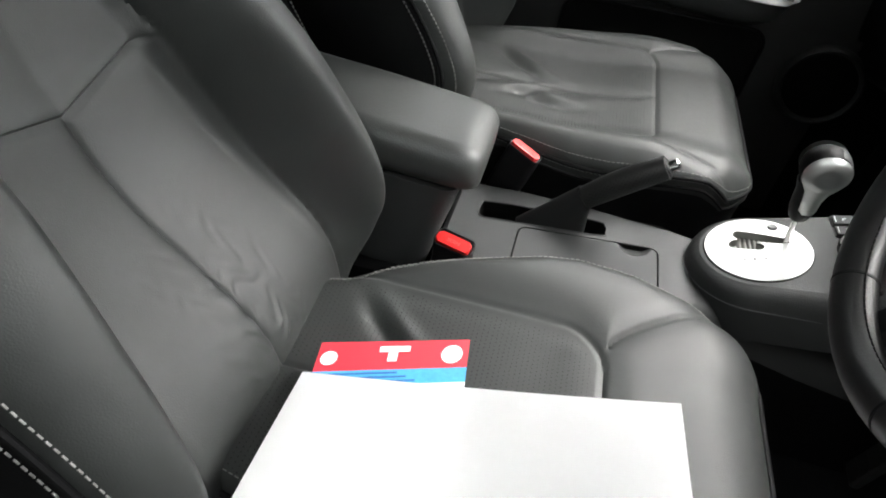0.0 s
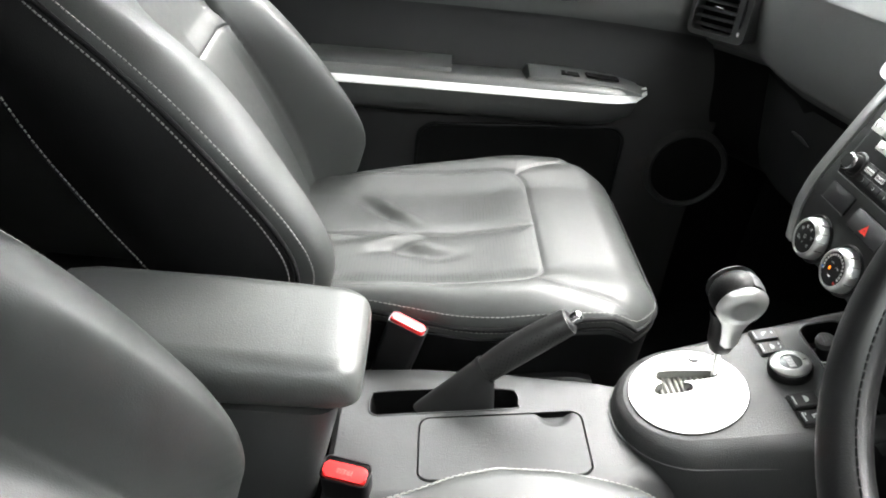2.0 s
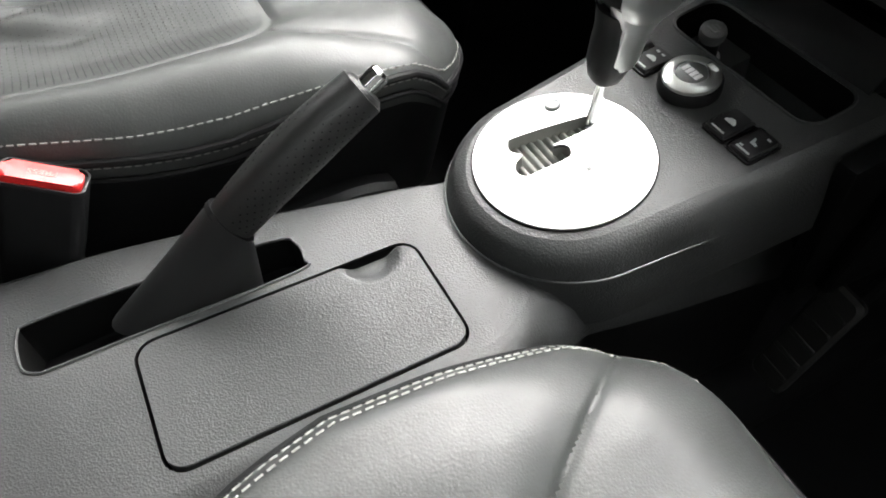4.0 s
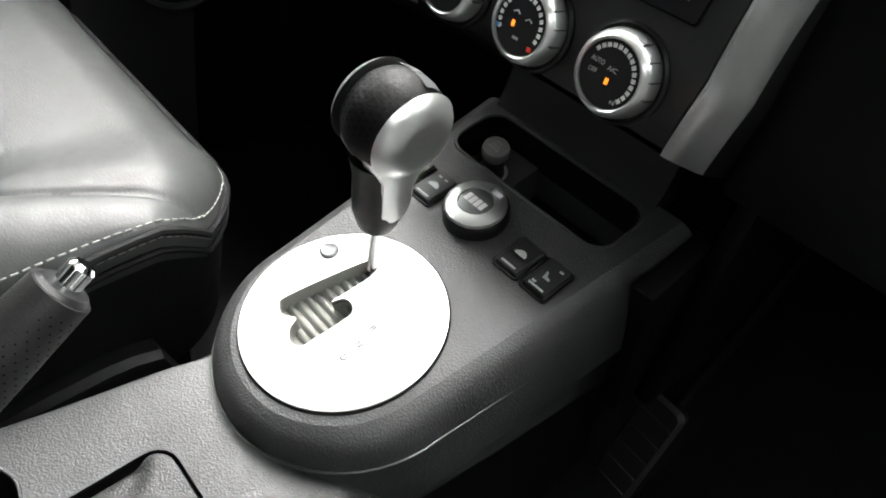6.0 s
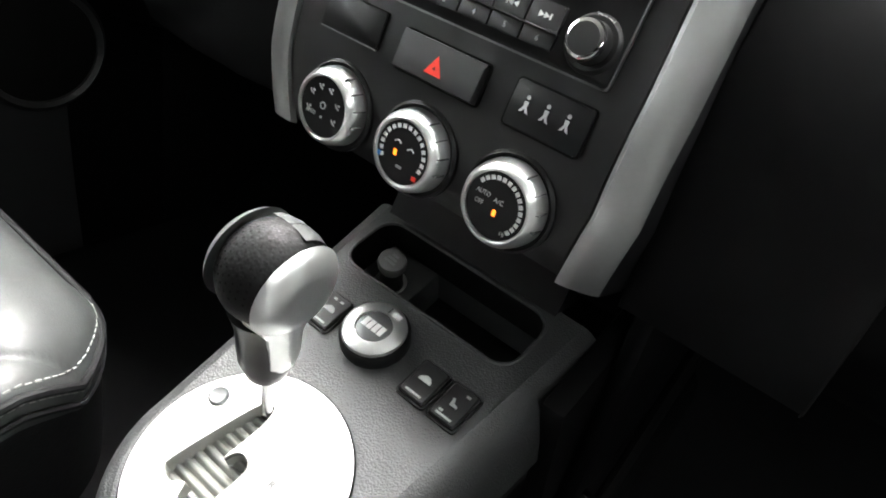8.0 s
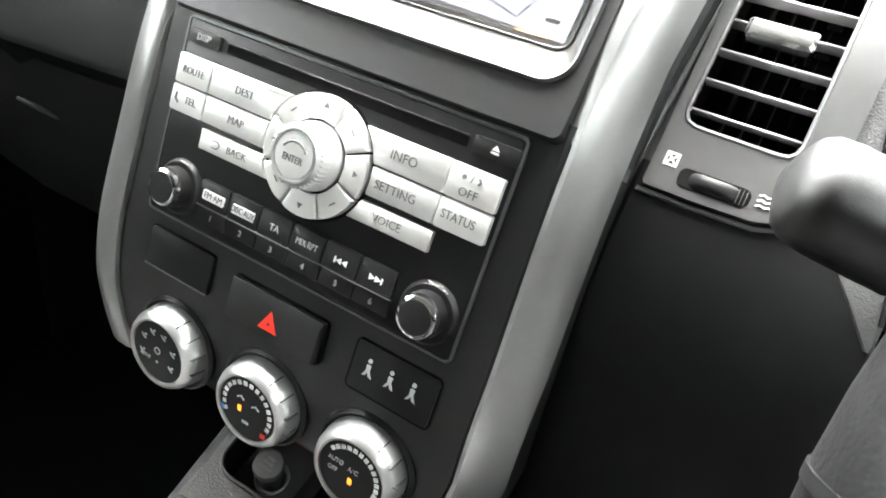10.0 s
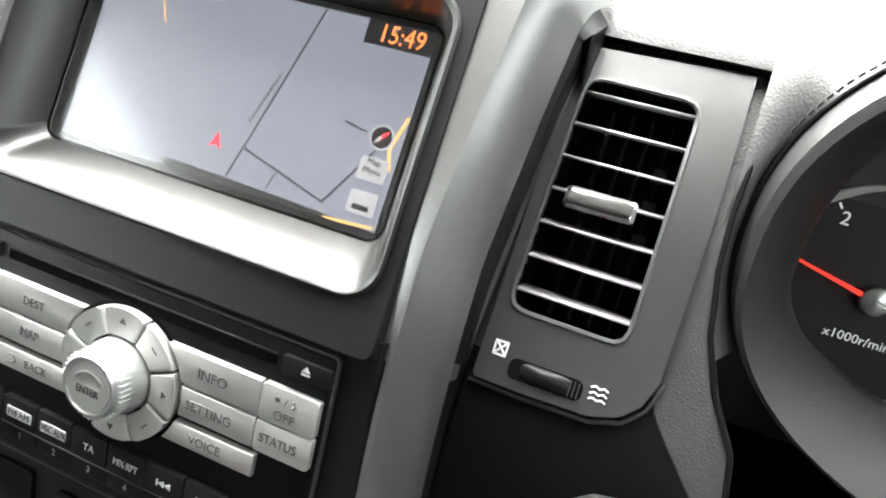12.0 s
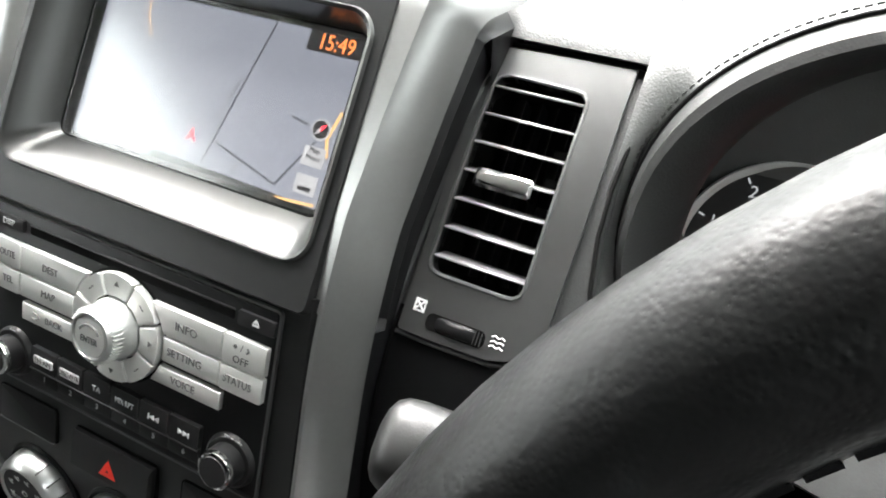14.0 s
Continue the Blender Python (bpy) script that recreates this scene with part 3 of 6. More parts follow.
def console_body(deck=False):
    """The lower body: a rounded trough section from the rear to the stack."""
    rings = []
    for x in [-0.46, -0.40, -0.30, -0.20, -0.15, -0.10, -0.05, 0.0, 0.05, 0.08, 0.10, 0.106, 0.112, 0.12, 0.13, 0.14, 0.15, 0.16, 0.18, 0.2, 0.24, 0.30, 0.40, 0.46]:
        w = lerp([(-0.46, 0.095), (-0.2, 0.112), (0.08, 0.114), (0.12, 0.107), (0.16, 0.096), (0.20, 0.082), (0.46, 0.08)], x)
        wl = lerp([(-0.46, 0.095), (-0.2, 0.104), (-0.1, 0.0985), (0.0, 0.083), (0.06, 0.069), (0.13, 0.056), (0.46, 0.056)], x)
        top = deck_z(x) - (3.0 * max(0, x - 0.10) ** 2 if x < 0.2 else lerp([(0.20, 0.030), (0.28, 0.06), (0.46, 0.11)], x))
        r, r2 = 0.022 + 0.016 * ease(0.10, 0.16, x), 0.004
        ring = [(x, -w - 0.03, 0.02), (x, -w - 0.012, top * 0.55), (x, -w, top - r)]
        ring += [(x, -w + r - r * math.cos(radians(a)), top - r + r * math.sin(radians(a))) for a in (25, 50, 75, 90)]
        ring += [(x, y, top) for y in (-w * 0.5, 0, wl * 0.5)]
        ring += [(x, wl - r2 + r2 * math.cos(radians(a)), top - r2 + r2 * math.sin(radians(a))) for a in (90, 75, 50, 25)]
        ring += [(x, wl, top - r2), (x, wl + 0.002, top * 0.55), (x, wl + 0.01, 0.02)]
        if not deck and x < -0.19:
            ring = [(x, y, min(z, top - 0.022)) for x, y, z in ring]
        if deck:
            if x < -0.2:
                continue
            if not rings:
                rings.append([(-0.2005, y * 1.004, z - 0.020) for x, y, z in ring[2:-2]])
                rings.append([(-0.1975, y * 1.004, z - 0.0035) for x, y, z in ring[2:-2]])
                ring = [(-0.192, y, z + 0.0012) for x, y, z in ring]
            ring = [(x, y * 1.004, z + 0.0012) for x, y, z in ring[2:-2]]
        if not deck:
            ring = [(x, y, z - 0.05) if 6 < n < 10 else (x, y, z) for n, (x, y, z) in enumerate(ring)]
        rings.append(ring)
    if deck:
        front = [r for r in rings if r[0][0] > 0.099]
        return joined(loft([r[:5] for r in rings], closed=False), loft([r[8:] for r in rings], closed=False), loft([r[4:9] for r in rings[:3]], closed=False), loft([r[4:9] for r in front], closed=False)), rings
    return loft(rings)


# darker than the deck: the shade on the console's sides is in the colour
part("body", console_body(), KNEE, console, "lower console body, side shade put into its colour")
deck_mesh, deck_rings = console_body(True)
part("deck", deck_mesh, PLASTIC, console, "grained black console deck")
SLOT = [(p.x, p.y) for p in curve([(-0.150, 0.0175, 0), (-0.08, 0.0185, 0), (0.012, 0.0195, 0), (0.0205, 0.028, 0), (0.0200, 0.044, 0), (0.006, 0.0535, 0), (-0.08, 0.0590, 0), (-0.148, 0.0590, 0), (-0.1595, 0.053, 0), (-0.1600, 0.026, 0), (-0.150, 0.0175, 0)], 5)][:-1]
LID_HOLE = rrect(-0.0994, 0.0934, -0.0829, 0.0119, 0.0144)
flat_rings = [r for r in deck_rings[2:] if r[0][0] < 0.101]
DECK_IN = DECK.inverted()
edge_pts = [DECK_IN @ Vector(r[4]) for r in flat_rings] + [DECK_IN @ Vector(r[8]) for r in flat_rings[::-1]]
part("deck_top", holed([(p.x, p.y) for p in edge_pts], [SLOT, LID_HOLE], -0.0025, -0.0001), PLASTIC, console, "grained black deck round the lid and the brake slot", at=DECK)
part("brake_slot", joined(loft([[(x, y, z) for x, y in SLOT] for z in (-0.0005, -0.042)], caps=False), plate(SLOT, -0.043, -0.041)), MATT_BLACK, console, "slot round the handbrake, lined near-black for its shade", at=DECK)
part("slot_rim", tube([(x, y, 0.0002) for x, y in SLOT], 0.0011, 6, closed=True), PLASTIC, console, at=DECK)
part("lid_gap", joined(loft([[(x, y, z) for x, y in LID_HOLE] for z in (-0.0005, -0.014)], caps=False), plate(LID_HOLE, -0.016, -0.0135)), MATT_BLACK, console, at=DECK)
NOTCH_X = 0.060


def lid_sheet():
    """The cubby lid, with a finger scoop sunk into its edge beside the handbrake."""
    x0, x1, y0, y1, r = -0.097, 0.091, -0.0805, 0.0095, 0.012
    rows = []
    for x in [x0 + r - r * math.cos(math.pi / 2 * k / 6) for k in range(7)] + [x0 + r + (x1 - x0 - 2 * r) * k / 70 for k in range(1, 70)] + [x1 - r + r * math.sin(math.pi / 2 * k / 6) for k in range(7)]:
        e = max(0.0, x0 + r - x, x - x1 + r)
        cut = r - math.sqrt(max(0.0, r * r - e * e)) * 0.999
        lo, hi = y0 + cut, y1 - cut
        top = []
        for k in range(41):
            y = lo + 0.0007 + (hi - lo - 0.0014) * (k / 40) ** 0.7
            q = math.hypot((x - NOTCH_X) / 0.0235, (y - y1) / 0.0245)
            top.append((x, y, 0.0008 - 0.0075 * (1 - ease(0.45, 1.0, q)) * (0.55 + 0.45 * ease(-0.018, 0.0, y - y1))))
        z = top[-1][2]
        rows.append([(x, lo, -0.012), (x, lo, 0.0)] + top + [(x, hi, z - 0.0008), (x, hi, -0.012)])
    return loft(rows)


part("lid", lid_sheet(), PLASTIC, console, "black plastic lid of the console cubby with a finger scoop", at=DECK)

# armrest box
armrest = thing("armrest_box", Matrix(), "black padded armrest box at the rear of the console", "armrest")


def box_ring(x, w, z0, z1, r, n=5):
    pts = []
    for cy, cz, a in ((w - r, z1 - r, 0), (-w + r, z1 - r, 90), (-w + r, z0 + r, 180), (w - r, z0 + r, 270)):
        pts += [(x, cy + r * math.cos(radians(a + 90 * i / n)), cz + r * math.sin(radians(a + 90 * i / n))) for i in range(n + 1)]
    return pts


rings = []
for k in range(15):
    a = math.pi / 2 * k / 14
    rings.append(box_ring(-0.205 + 0.042 * math.sin(a), 0.080 - 0.026 * (1 - math.cos(a)) ** 1.3, 0.383 + 0.008 * (1 - math.cos(a)), 0.446 - 0.022 * (1 - math.cos(a)), 0.0265 - 0.0120 * (1 - math.cos(a)), 7))
part("padded_lid", loft([box_ring(-0.50, 0.078, 0.381, 0.446, 0.0265, 7), box_ring(-0.47, 0.081, 0.381, 0.450, 0.028, 7), box_ring(-0.32, 0.082, 0.382, 0.449, 0.0275, 7)] + rings), PLASTIC_SOFT, armrest, "soft padded lid with rounded front")
part("bin", loft([[(x, y, z) for x, y in rrect(-0.495, f, -w, w, 0.026)] for z, f, w in ((0.25, -0.208, 0.086), (0.30, -0.200, 0.082), (0.35, -0.190, 0.078), (0.3845, -0.184, 0.076))]), PLASTIC, armrest)
part("latch", rbox(-0.188, -0.174, -0.02, 0.02, 0.372, 0.386, 0.003), PLASTIC, armrest)

# handbrake
brake = thing("handbrake", Matrix(), "black handbrake lever with perforated leather grip and silver button", "handbrake")
COLLAR, TIP = Vector((-0.0226, 0.0435, 0.3559)), Vector((0.0626, 0.0452, 0.4355))
along = (TIP - COLLAR).normalized()
across = Vector((along.z, 0, -along.x)).normalized()
boot = []
for k in range(15):
    e = (k / 14) ** 0.85
    ring = []
    for a in [2 * math.pi * i / 30 for i in range(30)]:
        c, sn = math.cos(a), math.sin(a)
        base = Vector((-0.055 + 0.050 * c, 0.0405 + 0.022 * sn, 0.290))
        ring.append(base + (COLLAR + 0.0178 * c * across + Vector((0, 0.0178 * sn, 0)) - base) * e)
    boot.append(ring)
part("boot", loft(boot), RUBBER, brake, "smooth black lever boot")
gp = [COLLAR + (TIP - COLLAR) * (k / 18) + across * (-0.0025 * math.sin(math.pi * k / 18)) for k in range(19)]
part("grip", tube(gp, [0.0172 + 0.0022 * math.sin(math.pi * k / 18) for k in range(19)], 24, flat=0.92), GRIP, brake, "perforated black leather grip")
part("grip_collar", tube([COLLAR - along * 0.003, COLLAR + along * 0.0008], 0.0184, 24, flat=0.94), SATIN_BLACK, brake)
part("tip", tube([TIP, TIP + along * 0.003], [0.0150, 0.012], 20), SATIN_BLACK, brake)
part("button", joined(tube([TIP + along * 0.002, TIP + along * 0.0145], 0.0072, 16), tube([TIP + along * 0.0145, TIP + along * 0.0168], [0.0072, 0.005], 16)), CHROME, brake, "shiny silver release button")
holes = []
g0, g1 = Vector(gp[1]), Vector(gp[-2])
gd = (g1 - g0).normalized()
gu = Vector((0, 1, 0))
gw = gd.cross(gu)
for i in range(30):
    for j in range(20):
        a = math.pi * 2 * (j + 0.5 * (i % 2)) / 20
        c = g0 + (g1 - g0) * (i / 29) - across * 0.0025 * math.sin(math.pi * i / 29)
        rad = 0.0173 + 0.0022 * math.sin(math.pi * (0.06 + 0.88 * i / 29))
        n = gu * math.cos(a) + gw * math.sin(a) * 0.93
        holes.append((c + n * (rad + 0.0003), n))


tagged(part("perforation", dots(holes, 0.0006), MATT_BLACK, brake), kind="stuff")


def buckle(m, label):
    b = thing("seat_buckle", m, label, "seat buckle", "front seat buckles")
    part("housing", loft([[(x, y, z) for x, y in rrect(-0.014 - g, 0.014 + g, -0.026 - g, 0.026 + g, 0.008 + g)] for z, g in ((-0.19, -0.002), (-0.10, -0.002), (-0.05, 0.0), (-0.004, 0.0), (0.0, -0.002))]), SATIN_BLACK, b, "black plastic buckle housing")
    part("rim", ring_plate(rrect(-0.0138, 0.0138, -0.0258, 0.0258, 0.007), rrect(-0.0125, 0.0125, -0.0245, 0.0245, 0.006), -0.001, 0.0015), RUBBER, b)
    part("release_button", plate(rrect(-0.0060, 0.0115, -0.0232, 0.0232, 0.0045), -0.002, 0.0060, 0.0028, 3), RED, b, "red release button")
    part("tongue_slot", plate(rrect(-0.0102, -0.0075, -0.020, 0.020, 0.001), -0.002, 0.0006), MATT_BLACK, b)
    words("PRESS", 0.0072, 0.0030, 0.0, 0.0061, BUCKLE_MARK, b, 0.95, turn=-90)
    return b


def between(a, b, turn):
    """A frame midway from a to b, its second axis along them, its third up and turned about them."""
    a, b = Vector(a), Vector(b)
    y = (b - a).normalized()
    z = (Vector((0, 0, 1)) - y * y.z).normalized()
    m = Matrix((y.cross(z).to_4d(), y.to_4d(), z.to_4d(), (0, 0, 0, 1))).transposed()
    for i in range(3):
        m[3][i] = 0
    m.translation = (a + b) / 2
    return m @ pose(0, 0, -0.005, 0, turn, 0)


buckle(between((-0.1398, 0.129, 0.3639), (-0.0958, 0.1131, 0.3532), -5), "black seat belt buckle with red button beside the passenger seat")
buckle(between((-0.1947, -0.0914, 0.3323), (-0.1496, -0.1005, 0.3316), 15), "black seat belt buckle with red button beside the driver's seat")

# raised gear selector housing
selector = thing("gear_selector", SHIFT, "automatic gear selector on a bright metal plate with grey bellows", "gear selector")


def tombstone(grow=0.0, n=28):
    """Outline of the housing: round at the rear, widening towards the stack."""
    fwd, cx, r = 0.176, -0.040, 0.079
    side = [(cx + (fwd - cx) * (1 - k / 6), r + 0.020 * (1 - k / 6)) for k in range(6)]
    pts = [(x, y + grow) for x, y in side]
    pts += [(cx + (r + grow) * math.cos(math.pi / 2 + math.pi * i / n), (r + grow) * math.sin(math.pi / 2 + math.pi * i / n)) for i in range(n + 1)]
    return pts + [(x, -y - grow) for x, y in side[::-1]]


line = [(x, y, -0.022 - 0.07 * (x + 0.119)) for x, y in tombstone(0.0085)]
part("silver_line", tube(line, 0.0009, 6), GUNMETAL, selector, "thin silver line round the foot of the housing")
pc, pr = (-0.039, 0.0023), 0.0647
# gate opening: a stepped slot
gate = [(0.004, 0.016), (-0.004, 0.0205), (-0.052, 0.0305), (-0.061, 0.0285), (-0.0635, 0.020), (-0.0585, 0.0125), (-0.066, 0.0085), (-0.0705, 0.0005), (-0.067, -0.0065), (-0.058, -0.0075), (-0.036, -0.0085), (-0.029, -0.0065), (-0.0265, 0.0), (-0.029, 0.0055), (-0.0345, 0.0080), (-0.010, 0.0070), (0.0035, 0.0095), (0.0052, 0.0125)]

gate = [(p.x, p.y) for p in curve([(x - 0.004, y + 0.0075, 0) for x, y in gate + gate[:1]], 4)][:-1]
WELL = rrect(0.113, 0.166, -0.072, 0.080, 0.016)


rings = []
for z, g in ((-0.075, 0.013), (-0.048, 0.0115), (-0.036, 0.0100), (-0.022, 0.0075), (-0.012, 0.0045), (-0.006, 0.0010), (-0.002, -0.0035), (0.0, -0.009)):
    rings.append([(x, y, z) for x, y in tombstone(g)])
wide_gate = [(-0.038 + (x + 0.038) * 1.06, 0.0185 + (y - 0.0185) * 1.12) for x, y in gate]
part("housing", joined(loft(rings, caps=False), holed(tombstone(-0.009), [wide_gate, WELL], -0.001, 0.0)), PLASTIC, selector, "grained black plastic housing round the selector")
part("plate_groove", ring_plate(circle(*pc, pr + 0.0014, 64), circle(*pc, pr - 0.002, 64), 0.0, 0.0007), MATT_BLACK, selector)
part("metal_plate", holed(circle(*pc, pr, 72), [gate], 0.0002, 0.0020), PLATE, selector, "bright brushed aluminium gate plate")
part("gate_wall", ring_plate(gate, [(-0.038 + (x + 0.038) * 0.98, 0.0185 + (y - 0.0185) * 0.97) for x, y in gate], -0.010, 0.0019), BELLOWS, selector)
bel = [[(-0.080 + 0.0006 * i, y, -0.0115 + 0.0035 * abs(math.sin(math.pi * 0.0006 * i / 0.0062))) for y in (-0.006, 0.008, 0.023, 0.044)] for i in range(140)]
part("bellows", loft(bel, closed=False), BELLOWS, selector, "ribbed grey rubber cover under the gate")
part("lock_button", lathe([(0.0, 0.0019), (0.0064, 0.0019), (0.0064, 0.0030), (0.0052, 0.0040), (0.0036, 0.0036), (0.0, 0.0034)], 28), GUNMETAL, selector, at=Matrix.Translation((-0.0167, 0.0500, 0)))
for x, y, c in ((-0.057, -0.0225, "D"), (-0.045, -0.0210, "N"), (-0.032, -0.0180, "R")):
    words(c, 0.006, x, y, 0.0022, INK, selector, turn=-90, name="gate_letter")

for s in (-1,):
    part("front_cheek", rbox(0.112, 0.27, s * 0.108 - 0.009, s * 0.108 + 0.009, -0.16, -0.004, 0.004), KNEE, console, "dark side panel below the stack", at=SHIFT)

# lever
lever = thing("gear_lever", SHIFT @ pose(-0.004, 0.0205, 0.001, 6, 8, 0), "silver and black gear lever with a ball-shaped knob", "gear lever")
part("stem", lathe([(0.0, 0.0), (0.0036, 0.0), (0.0036, 0.056), (0.0, 0.056)], 16), CHROME, lever, "thin chromed stem")
part("collar", lathe([(0.0, 0.041), (0.0080, 0.041), (0.0120, 0.046), (0.0140, 0.0535), (0.0, 0.0545)], 32), SATIN_BLACK, lever)
KNOB = Matrix.Translation((0, 0, 0.052)) @ Matrix.Diagonal((0.99, 0.98, 1.0, 1))


def knob_ring(z, rx, ry, cx, n=40):
    return [(cx + rx * math.cos(2 * math.pi * i / n), ry * math.sin(2 * math.pi * i / n), z) for i in range(n)]


stalk = [knob_ring(z, rx, ry, cx) for z, rx, ry, cx in ((0.0, 0.0135, 0.0138, 0), (0.006, 0.0155, 0.0155, 0), (0.020, 0.0162, 0.0160, 0), (0.034, 0.0165, 0.0158, 0), (0.044, 0.0195, 0.0175, 0.001), (0.050, 0.022, 0.020, 0.002))]
part("shank", loft(stalk), SATIN_BLACK, lever, "black knob shank", at=KNOB)
ball = [knob_ring(0.071 - 0.0270 * math.cos(math.pi * k / 24), max(0.0003, 0.0282 * math.sin(math.pi * k / 24)), max(0.0003, 0.0255 * math.sin(math.pi * k / 24)), 0.004) for k in range(25)]
part("ball", loft(ball), LEATHER_SIDE, lever, "perforated black leather crown of the knob", at=KNOB)


def cheek(s):
    """Satin silver side shell: a disc on the ball running down into the shank."""
    def f(u, v):
        a = 2 * math.pi * v
        rx, rz = 0.0268 * u, 0.0255 * u
        y = s * (0.0135 + 0.0150 * math.sqrt(max(0, 1 - (0.97 * u) ** 2)) - 0.0020 * math.exp(-(u / 0.46) ** 5))
        return (0.004 + rx * math.cos(a), y, 0.071 + rz * math.sin(a))
    disc = surface(f, [0.0001] + [i / 14 for i in range(1, 15)], [i / 40 for i in range(41)])
    leg = loft([[(x + cx, y * s, z) for x, y in ((-w, 0.006), (-w * 0.9, d * 0.8), (-w * 0.4, d), (w * 0.4, d), (w * 0.9, d * 0.8), (w, 0.006))] for z, w, d, cx in
                ((0.008, 0.0095, 0.0162, 0.002), (0.014, 0.0112, 0.0176, 0.002), (0.030, 0.0120, 0.0178, 0.002), (0.042, 0.0150, 0.0192, 0.003), (0.052, 0.0215, 0.0215, 0.004), (0.058, 0.0235, 0.022, 0.004))])
    return joined(disc, leg)


for s in (-1, 1):
    part("silver_cheek", cheek(s), SILVER, lever, "satin silver side shell of the knob", at=KNOB)
top_strip = [[(0.004 + 0.0284 * math.cos(a) * math.sqrt(1 - (y / 0.034) ** 2), y, 0.071 + 0.0273 * math.sin(a) * math.sqrt(1 - (y / 0.034) ** 2)) for y in (-0.0120, -0.005, 0.005, 0.0120)] for a in [radians(-20 + 88 * k / 12) for k in range(13)]]
part("rear_band", loft(top_strip, closed=False), GUNMETAL, lever, "ribbed band over the knob", at=KNOB)
hl = []
for i in range(9):
    for j in range(9):
        a, b = radians(95 + 9 * i + 4.5 * (j % 2)), (j - 4) * 0.0036
        n = Vector((math.cos(a), b / 0.03, math.sin(a))).normalized()
        sc = math.sqrt(max(0.1, 1 - (b / 0.0255) ** 2))
        hl.append((Vector((0.004 + 0.0284 * sc * math.cos(a), b, 0.071 + 0.0272 * sc * math.sin(a))), n))
bm = dots(hl, 0.0007)
tagged(part("knob_perforation", bm, MATT_BLACK, lever, at=KNOB), kind="stuff")

# drive mode knob
mode = thing("drive_mode_knob", SHIFT @ pose(0.0775, 0.009, 0), "round silver drive mode knob with a dark printed cap", "rotary knob")
part("base", lathe([(0.0, -0.001), (0.0235, -0.001), (0.0235, 0.008), (0.022, 0.010), (0.0, 0.010)], 48), SATIN_BLACK, mode)
part("ring", lathe([(0.0, 0.009), (0.0215, 0.010), (0.0212, 0.0125), (0.018, 0.0145), (0.0125, 0.0145), (0.0122, 0.012), (0.0, 0.012)], 48), SILVER, mode, "satin silver ring")
part("cap", lathe([(0.0, 0.012), (0.012, 0.012), (0.0118, 0.0138), (0.011, 0.0142), (0.0, 0.0142)], 40), GUNMETAL, mode)
for k in range(4):
    part("marking", rbox(-0.004, 0.003, -0.0085 + 0.0045 * k, -0.005 + 0.0045 * k, 0.0141, 0.0146, 0), WHITE_INK, mode)
part("pointer", rbox(0.013, 0.018, -0.0006, 0.0006, 0.0144, 0.0149, 0), INK, mode)
part("lock_label", rbox(0.0128, 0.0165, -0.010, -0.003, 0.0144, 0.0148, 0), WHITE_INK, mode)


def rocker(y, label, marks):
    s = thing("rocker_switch", SHIFT @ pose(0.0725, y, 0), label, "switch", "console switches")
    part("frame", ring_plate(rrect(-0.0155, 0.0155, -0.0115, 0.0115, 0.003), rrect(-0.0140, 0.0140, -0.0100, 0.0100, 0.002), -0.001, 0.0016), SATIN_BLACK, s)
    part("key", loft([[(x, yy, z) for x, yy in rrect(-0.0138 + g, 0.0138 - g, -0.0098 + g, 0.0098 - g, 0.0018)] for z, g in ((-0.001, 0), (0.0030, 0), (0.0042, 0.001))]), KEY_BLACK, s)
    part("lamp_bar", rbox(-0.0112, -0.0098, -0.006, 0.006, 0.0041, 0.0046, 0), GREY_INK, s)
    for o, x, yy in marks:
        part("symbol", plate([(x + a * 0.8, yy + b * 0.75) for a, b in o], 0.0040, 0.0046), GREY_INK, s)
    return s


CAR_ICON = [(-0.002, 0.006), (-0.002, -0.006), (0.0005, -0.006), (0.0035, -0.003), (0.004, 0.001), (0.002, 0.004), (0.0005, 0.006)]
SEAT_ICON = [(-0.003, 0.003), (-0.003, -0.004), (-0.001, -0.004), (0.000, 0.000), (0.004, 0.002), (0.004, 0.004), (-0.001, 0.003)]
DASHES = [(-0.001, 0.002), (-0.001, -0.002), (0.001, -0.002), (0.001, 0.002)]
rocker(-0.0385, "black rocker switch with a white car symbol", [(CAR_ICON, 0.001, 0)])
rocker(-0.0628, "black seat heater rocker switch with white marks", [(SEAT_ICON, 0.000, 0), (DASHES, -0.008, 0.004), (DASHES, 0.009, -0.004)])
rocker(0.0475, "black rocker switch with a white symbol and printed word", [(CAR_ICON, 0.000, 0), (DASHES, 0.009, 0.003), (DASHES, 0.009, -0.003)])
rocker(0.0715, "black seat heater rocker switch beside the lever", [(SEAT_ICON, 0.000, 0), (DASHES, 0.009, 0.0)])

# front tray with power outlet
DEEP = rrect(0.113, 0.186, -0.078, 0.100, 0.014)
tray = thing("console_tray", SHIFT, "dark open tray in front of the drive mode knob", "tray")
part("well", joined(loft([[(x, y, 0.0005) for x, y in WELL], [(x, y, -0.012) for x, y in WELL], [(x, y, -0.080) for x, y in DEEP]], caps=False), plate(DEEP, -0.082, -0.0795)), MATT_BLACK, tray, "tray well lined near-black for its shade")
part("rim", tube([(x, y, 0.0002) for x, y in WELL], 0.0014, 6, closed=True), PLASTIC, tray)
part("outlet_shelf", rbox(0.116, 0.166, 0.030, 0.078, -0.060, -0.028, 0.003), OUTLET_SHELF, tray, "dark shelf round the outlet")
